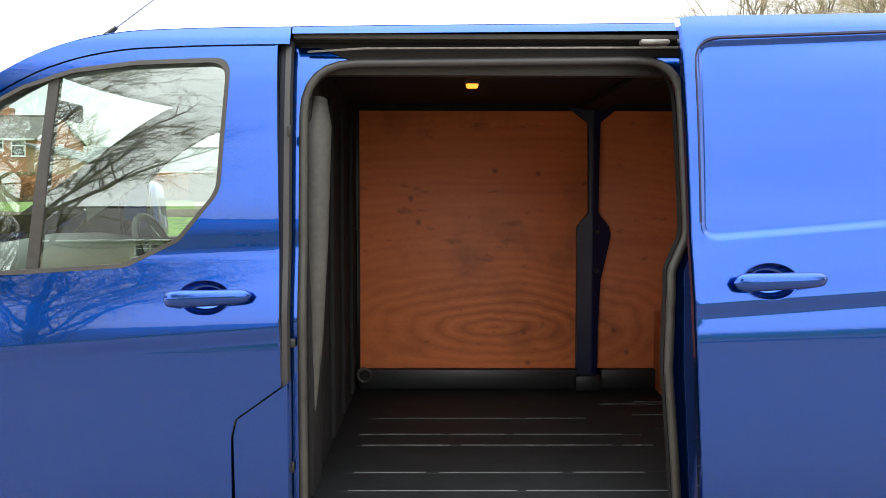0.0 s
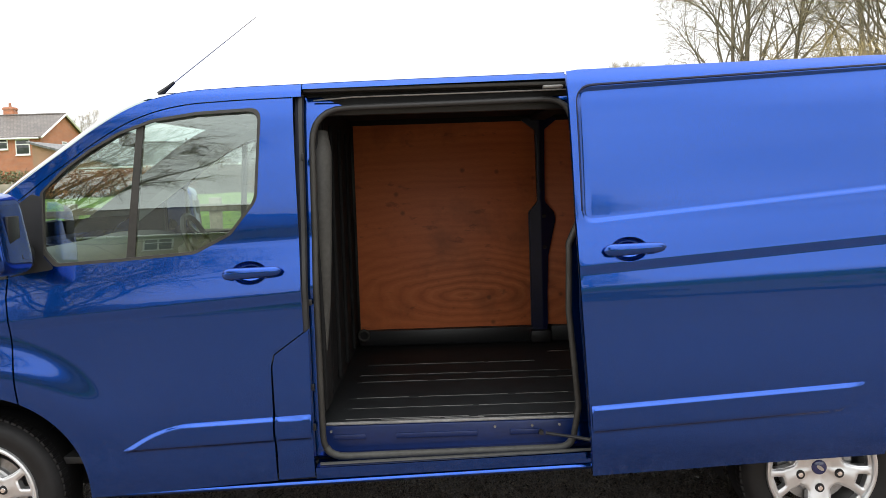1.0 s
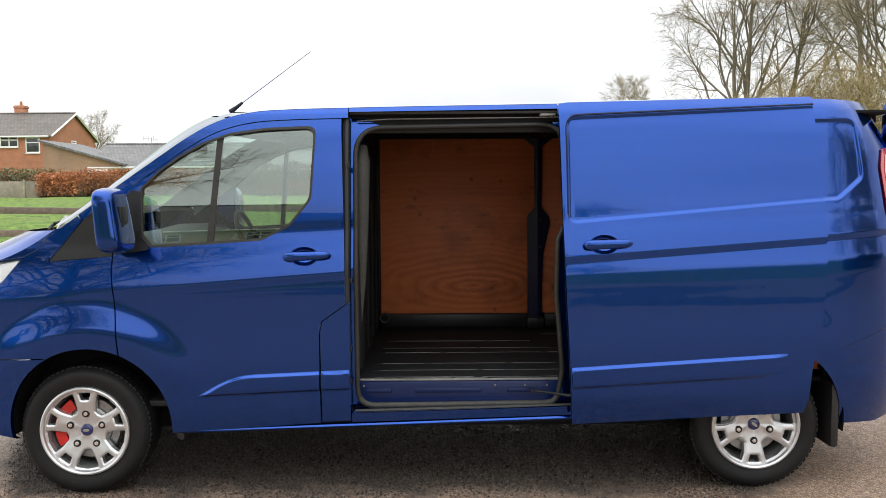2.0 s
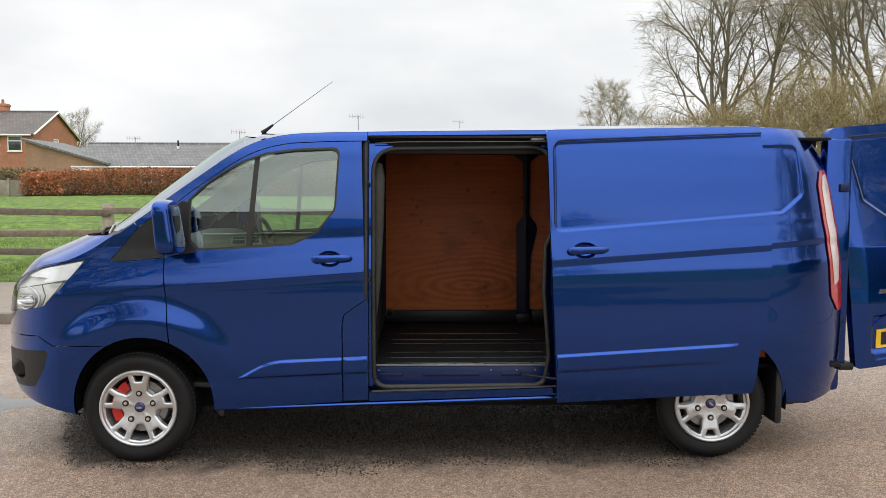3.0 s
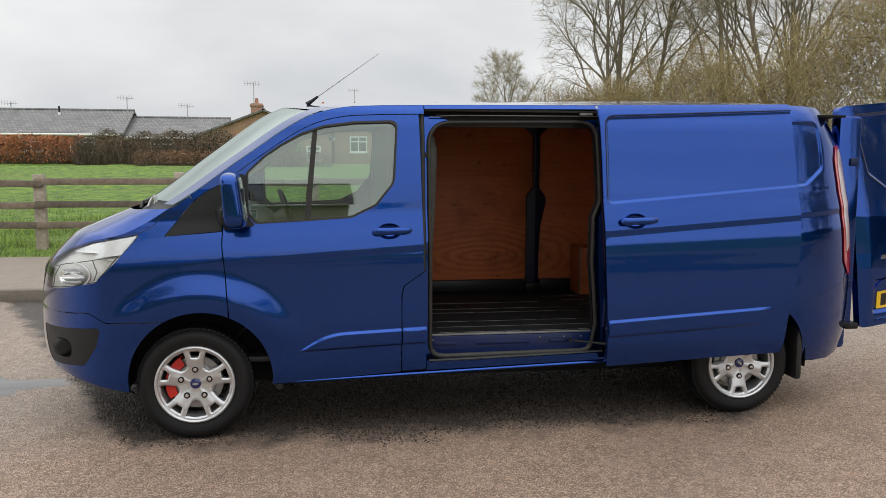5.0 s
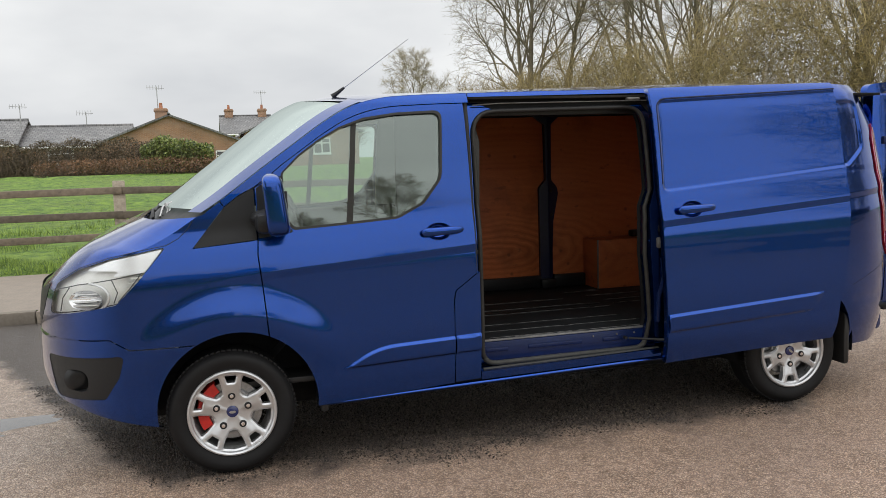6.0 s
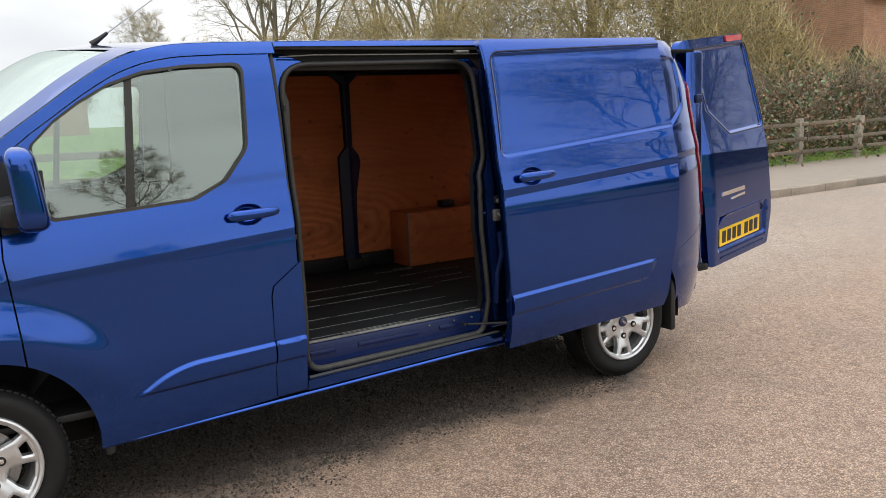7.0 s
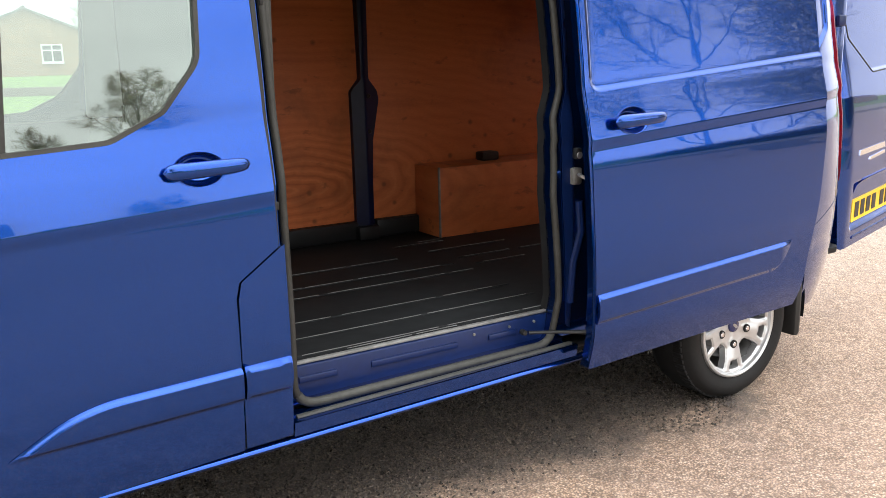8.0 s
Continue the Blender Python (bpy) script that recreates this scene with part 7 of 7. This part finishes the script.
def gable_house(name, label, x0, x1, y0, y1, g, eave, ridge, along_x, wall_mat, roof_mat, windows=(), chimneys=(), barge=True):
    """A house with pitched roof; windows are (wall, centre, sill, width, height, lights)."""
    h = thing(name, label, "house")
    t = 0.28
    wm = Geo()
    b = g - 0.5
    if along_x:
        mid = (y0 + y1) / 2
        loop = [(y0, b), (y1, b), (y1, eave), (mid, ridge), (y0, eave)]
        v = [(x0, p, q) for p, q in loop] + [(x1, p, q) for p, q in loop]
    else:
        mid = (x0 + x1) / 2
        loop = [(x0, b), (x1, b), (x1, eave), (mid, ridge), (x0, eave)]
        v = [(p, y0, q) for p, q in loop] + [(p, y1, q) for p, q in loop]
    wm.add(v, [(0, 1, 2, 3, 4), (9, 8, 7, 6, 5), (0, 5, 6, 1), (1, 6, 7, 2), (4, 9, 5, 0)])
    part("wall", wm, wall_mat, h, "", 30)
    o, th = 0.35, 0.14
    for s in (0, 1):
        e0 = (loop[4] if s == 0 else loop[2])
        run = abs(mid - e0[0])
        sl = (ridge - eave) / run
        ex, ez = (e0[0] - o, eave - o * sl) if e0[0] < mid else (e0[0] + o, eave - o * sl)
        lo, hi = (x0, x1) if along_x else (y0, y1)
        q = [(ex, ez), (mid, ridge), (mid, ridge + th), (ex, ez + th)]
        vv = [((lo - 0.25, p, z) if along_x else (p, lo - 0.25, z)) for p, z in q] + [((hi + 0.25, p, z) if along_x else (p, hi + 0.25, z)) for p, z in q]
        part("roof", Geo().add(vv, [(0, 1, 2, 3), (7, 6, 5, 4), (0, 4, 5, 1), (1, 5, 6, 2), (2, 6, 7, 3), (3, 7, 4, 0)]), roof_mat, h, "", 30)
        if barge:
            for end in (lo - 0.27, hi + 0.27):
                a = (end, ex, ez) if along_x else (ex, end, ez)
                c = (end, mid, ridge) if along_x else (mid, end, ridge)
                part("bargeboard", Geo().tube([(a[0], a[1], a[2] + 0.05), (c[0], c[1], c[2] + 0.05)], 0.10, 4), WHITE, h)
        f0, f1 = ((lo, ex, ez), (hi, ex, ez)) if along_x else ((ex, lo, ez), (ex, hi, ez))
        part("gutter", Geo().tube([(f0[0], f0[1], f0[2] + 0.02), (f1[0], f1[1], f1[2] + 0.02)], 0.085, 6), WHITE, h, "white fascia and gutter")
    part("ridge_tiles", Geo().tube([(x0 - 0.25, mid, ridge + th), (x1 + 0.25, mid, ridge + th)] if along_x else [(mid, y0 - 0.25, ridge + th), (mid, y1 + 0.25, ridge + th)], 0.11, 6), roof_mat, h)
    for wall, c, sill, ww, hh, lights in windows:
        def bx(a0, a1, d0, d1, z0, z1):
            if wall == "front":
                return Geo().box(a0, a1, y0 - d1, y0 - d0, z0, z1, 0.01)
            if wall == "back":
                return Geo().box(a0, a1, y1 + d0, y1 + d1, z0, z1, 0.01)
            return Geo().box(x1 + d0, x1 + d1, a0, a1, z0, z1, 0.01)
        wf = part("window", bx(c - ww / 2, c + ww / 2, -0.05, 0.03, sill, sill + hh), DARKPANE, h, "white-framed window")
        for a in (c - ww / 2, c + ww / 2, *[c - ww / 2 + ww * k / lights for k in range(1, lights)]):
            part("mullion", bx(a - 0.045, a + 0.045, 0.0, 0.07, sill - 0.04, sill + hh + 0.04), WHITE, wf)
        for z in (sill, sill + hh, sill + hh * 0.68):
            part("transom", bx(c - ww / 2, c + ww / 2, 0.0, 0.065, z - 0.045, z + 0.045), WHITE, wf)
        part("window_sill", bx(c - ww / 2 - 0.08, c + ww / 2 + 0.08, 0.0, 0.14, sill - 0.12, sill - 0.045), WHITE, wf)
    for cx, cy, w, ztop in chimneys:
        ch = part("chimney", Geo().box(cx - w / 2, cx + w / 2, cy - w / 2, cy + w / 2, ridge - 1.2, ztop, 0.02), wall_mat, h)
        part("chimney_cap", Geo().box(cx - w / 2 - 0.06, cx + w / 2 + 0.06, cy - w / 2 - 0.06, cy + w / 2 + 0.06, ztop - 0.25, ztop - 0.08, 0.02), wall_mat, ch)
        part("chimney_pot", Geo().tube([(cx, cy, ztop), (cx, cy, ztop + 0.4)], [0.14, 0.11], 10), RED, ch)
    return h


gable_house("brick_house", "two-storey orange brick house with brown tiled roof", -56, -32.4, 70, 79.5, 1.3, 6.25, 8.4, True, RED, TILE,
            (("front", -36.0, 5.25, 1.5, 0.85, 2), ("front", -33.95, 4.75, 1.15, 1.25, 1), ("front", -40.8, 5.0, 1.6, 1.0, 2), ("side", 74.6, 5.35, 0.9, 0.6, 1)), ((-37.4, 75.2, 0.9, 9.3),))
gar = thing("brick_garage", "brown brick lean-to garage with grey sloping roof", "garage")
g = [(-28.2, 0.6), (-22.4, 0.6), (-22.4, 3.35), (-28.2, 5.0)]
part("wall", Geo().add([(x, 59.6, z) for x, z in g] + [(x, 67, z) for x, z in g], [(0, 1, 2, 3), (7, 6, 5, 4), (1, 5, 6, 2), (0, 3, 7, 4)]), TAN, gar, "", 30)
g = [(-28.5, 5.09), (-22.0, 3.24), (-22.0, 3.40), (-28.5, 5.25)]
part("roof", Geo().add([(x, 59.3, z) for x, z in g] + [(x, 67.3, z) for x, z in g], [(0, 1, 2, 3), (7, 6, 5, 4), (0, 4, 5, 1), (1, 5, 6, 2), (2, 6, 7, 3), (3, 7, 4, 0)]), SLATE, gar, "", 30)
part("window", Geo().box(-24.9, -23.4, 59.5, 59.62, 2.75, 2.98, 0.02), WHITE, gar, "white high-level window")
gable_house("bungalow", "low bungalow with grey tiled roof and white fascia", -24.9, -12.8, 60, 68, 1.2, 3.25, 4.95, True, TAN, SLATE, (("front", -19, 1.9, 1.6, 1.0, 2), ("front", -15.5, 1.9, 1.6, 1.0, 2)), (), False)
gable_house("bungalow", "low bungalow with long grey tiled roof", -12.6, -5.6, 60.5, 68, 1.2, 3.05, 4.45, True, TAN, SLATE, (("front", -10, 1.8, 1.6, 1.0, 2),), (), False)
gable_house("bungalow", "brown brick bungalow with broad gable and chimney", -7.2, 2.2, 58, 66, 1.2, 3.05, 4.87, False, TAN, SLATE, (("front", 1.05, 1.35, 0.95, 1.0, 1),), ((-3.1, 60.5, 0.85, 5.55),), False)
gable_house("bungalow", "brown brick bungalow with grey roof behind", 1.5, 6.0, 78, 86, 1.2, 4.2, 5.9, True, TAN, SLATE, (), ((2.2, 82, 0.8, 6.7), (5.4, 82, 0.8, 6.7)), False)
gable_house("bungalow", "small gabled brick bungalow beyond a hedge", 2.6, 11, 59, 67, 1.2, 3.6, 5.3, False, TAN, SLATE, (("front", 4.4, 2.0, 1.2, 1.1, 2), ("front", 8.2, 2.0, 1.2, 1.1, 2)), (), False)
gable_house("brick_house", "tall brick house beside the scrub with plain gable", 31.3, 46, 15.6, 24, 0.9, 5.6, 9.2, True, bricks("warm_brown_brick", (0.40, 0.20, 0.11), (0.33, 0.155, 0.085)), TILE, (), (), False)
# houses across the road, seen mirrored in glass and paint
gable_house("brick_house", "brick house far along the road across it", 84, 94, -27, -16.5, 0.25, 4.6, 7.6, False, TAN, TILE, (("back", 89, 1.2, 1.8, 1.2, 2),), (), False)
gable_house("brick_house", "pale brick house across the road", -19, 2.5, -48, -40, 0.25, 5.2, 7.8, True, PALE, TILE, (("back", -13, 3.6, 1.5, 1.1, 2), ("back", -8, 3.6, 1.5, 1.1, 2), ("back", -13, 1.2, 1.8, 1.2, 2), ("back", -8, 1.2, 1.8, 1.2, 2), ("back", -3, 3.6, 1.5, 1.1, 2), ("back", -3, 1.2, 1.8, 1.2, 2)))
hedge("roadside_hedge", [(-50, -24, 1.5), (-10, -26, 1.4), (14, -27, 1.5), (60, -24, 1.6)], 1.6, 9000, 0.10, DULL, "dull brown hedge across the road")

flue = thing("flue", "short black flue pipe on a grey tiled roof", "flue", (-17.8, 63.0, 4.45))
part("pipe", Geo().tube([(-17.8, 63.0, 4.45), (-17.8, 63.0, 5.3)], 0.07, 10), TRIM, flue)
part("flashing", Geo().tube([(-17.8, 63.0, 4.45), (-17.8, 63.0, 4.85)], 0.11, 10), WHITE, flue, "pale flashing round the pipe")

# television aerials
for x, y, z0, z1 in ((-12.7, 62, 4.8, 6.0), (-3.3, 60.4, 5.2, 7.1), (-21.5, 64, 4.9, 5.6), (5.4, 82, 6.4, 8.4), (-8.6, 64, 4.4, 5.6)):
    a = thing("television_aerial", "thin grey television aerial on a roof", "aerial", (x, y, z0), "roof aerials")
    part("mast", Geo().tube([(x, y, z0 - 0.4), (x, y, z1)], 0.03, 6), STEEL, a)
    part("boom", Geo().tube([(x - 0.7, y, z1 - 0.05), (x + 0.5, y, z1 - 0.12)], 0.022, 5), STEEL, a)
    for k in range(6):
        part("element", Geo().tube([(x - 0.65 + 0.2 * k, y, z1 - 0.25), (x - 0.65 + 0.2 * k, y, z1 + 0.12)], 0.012, 4), STEEL, a)
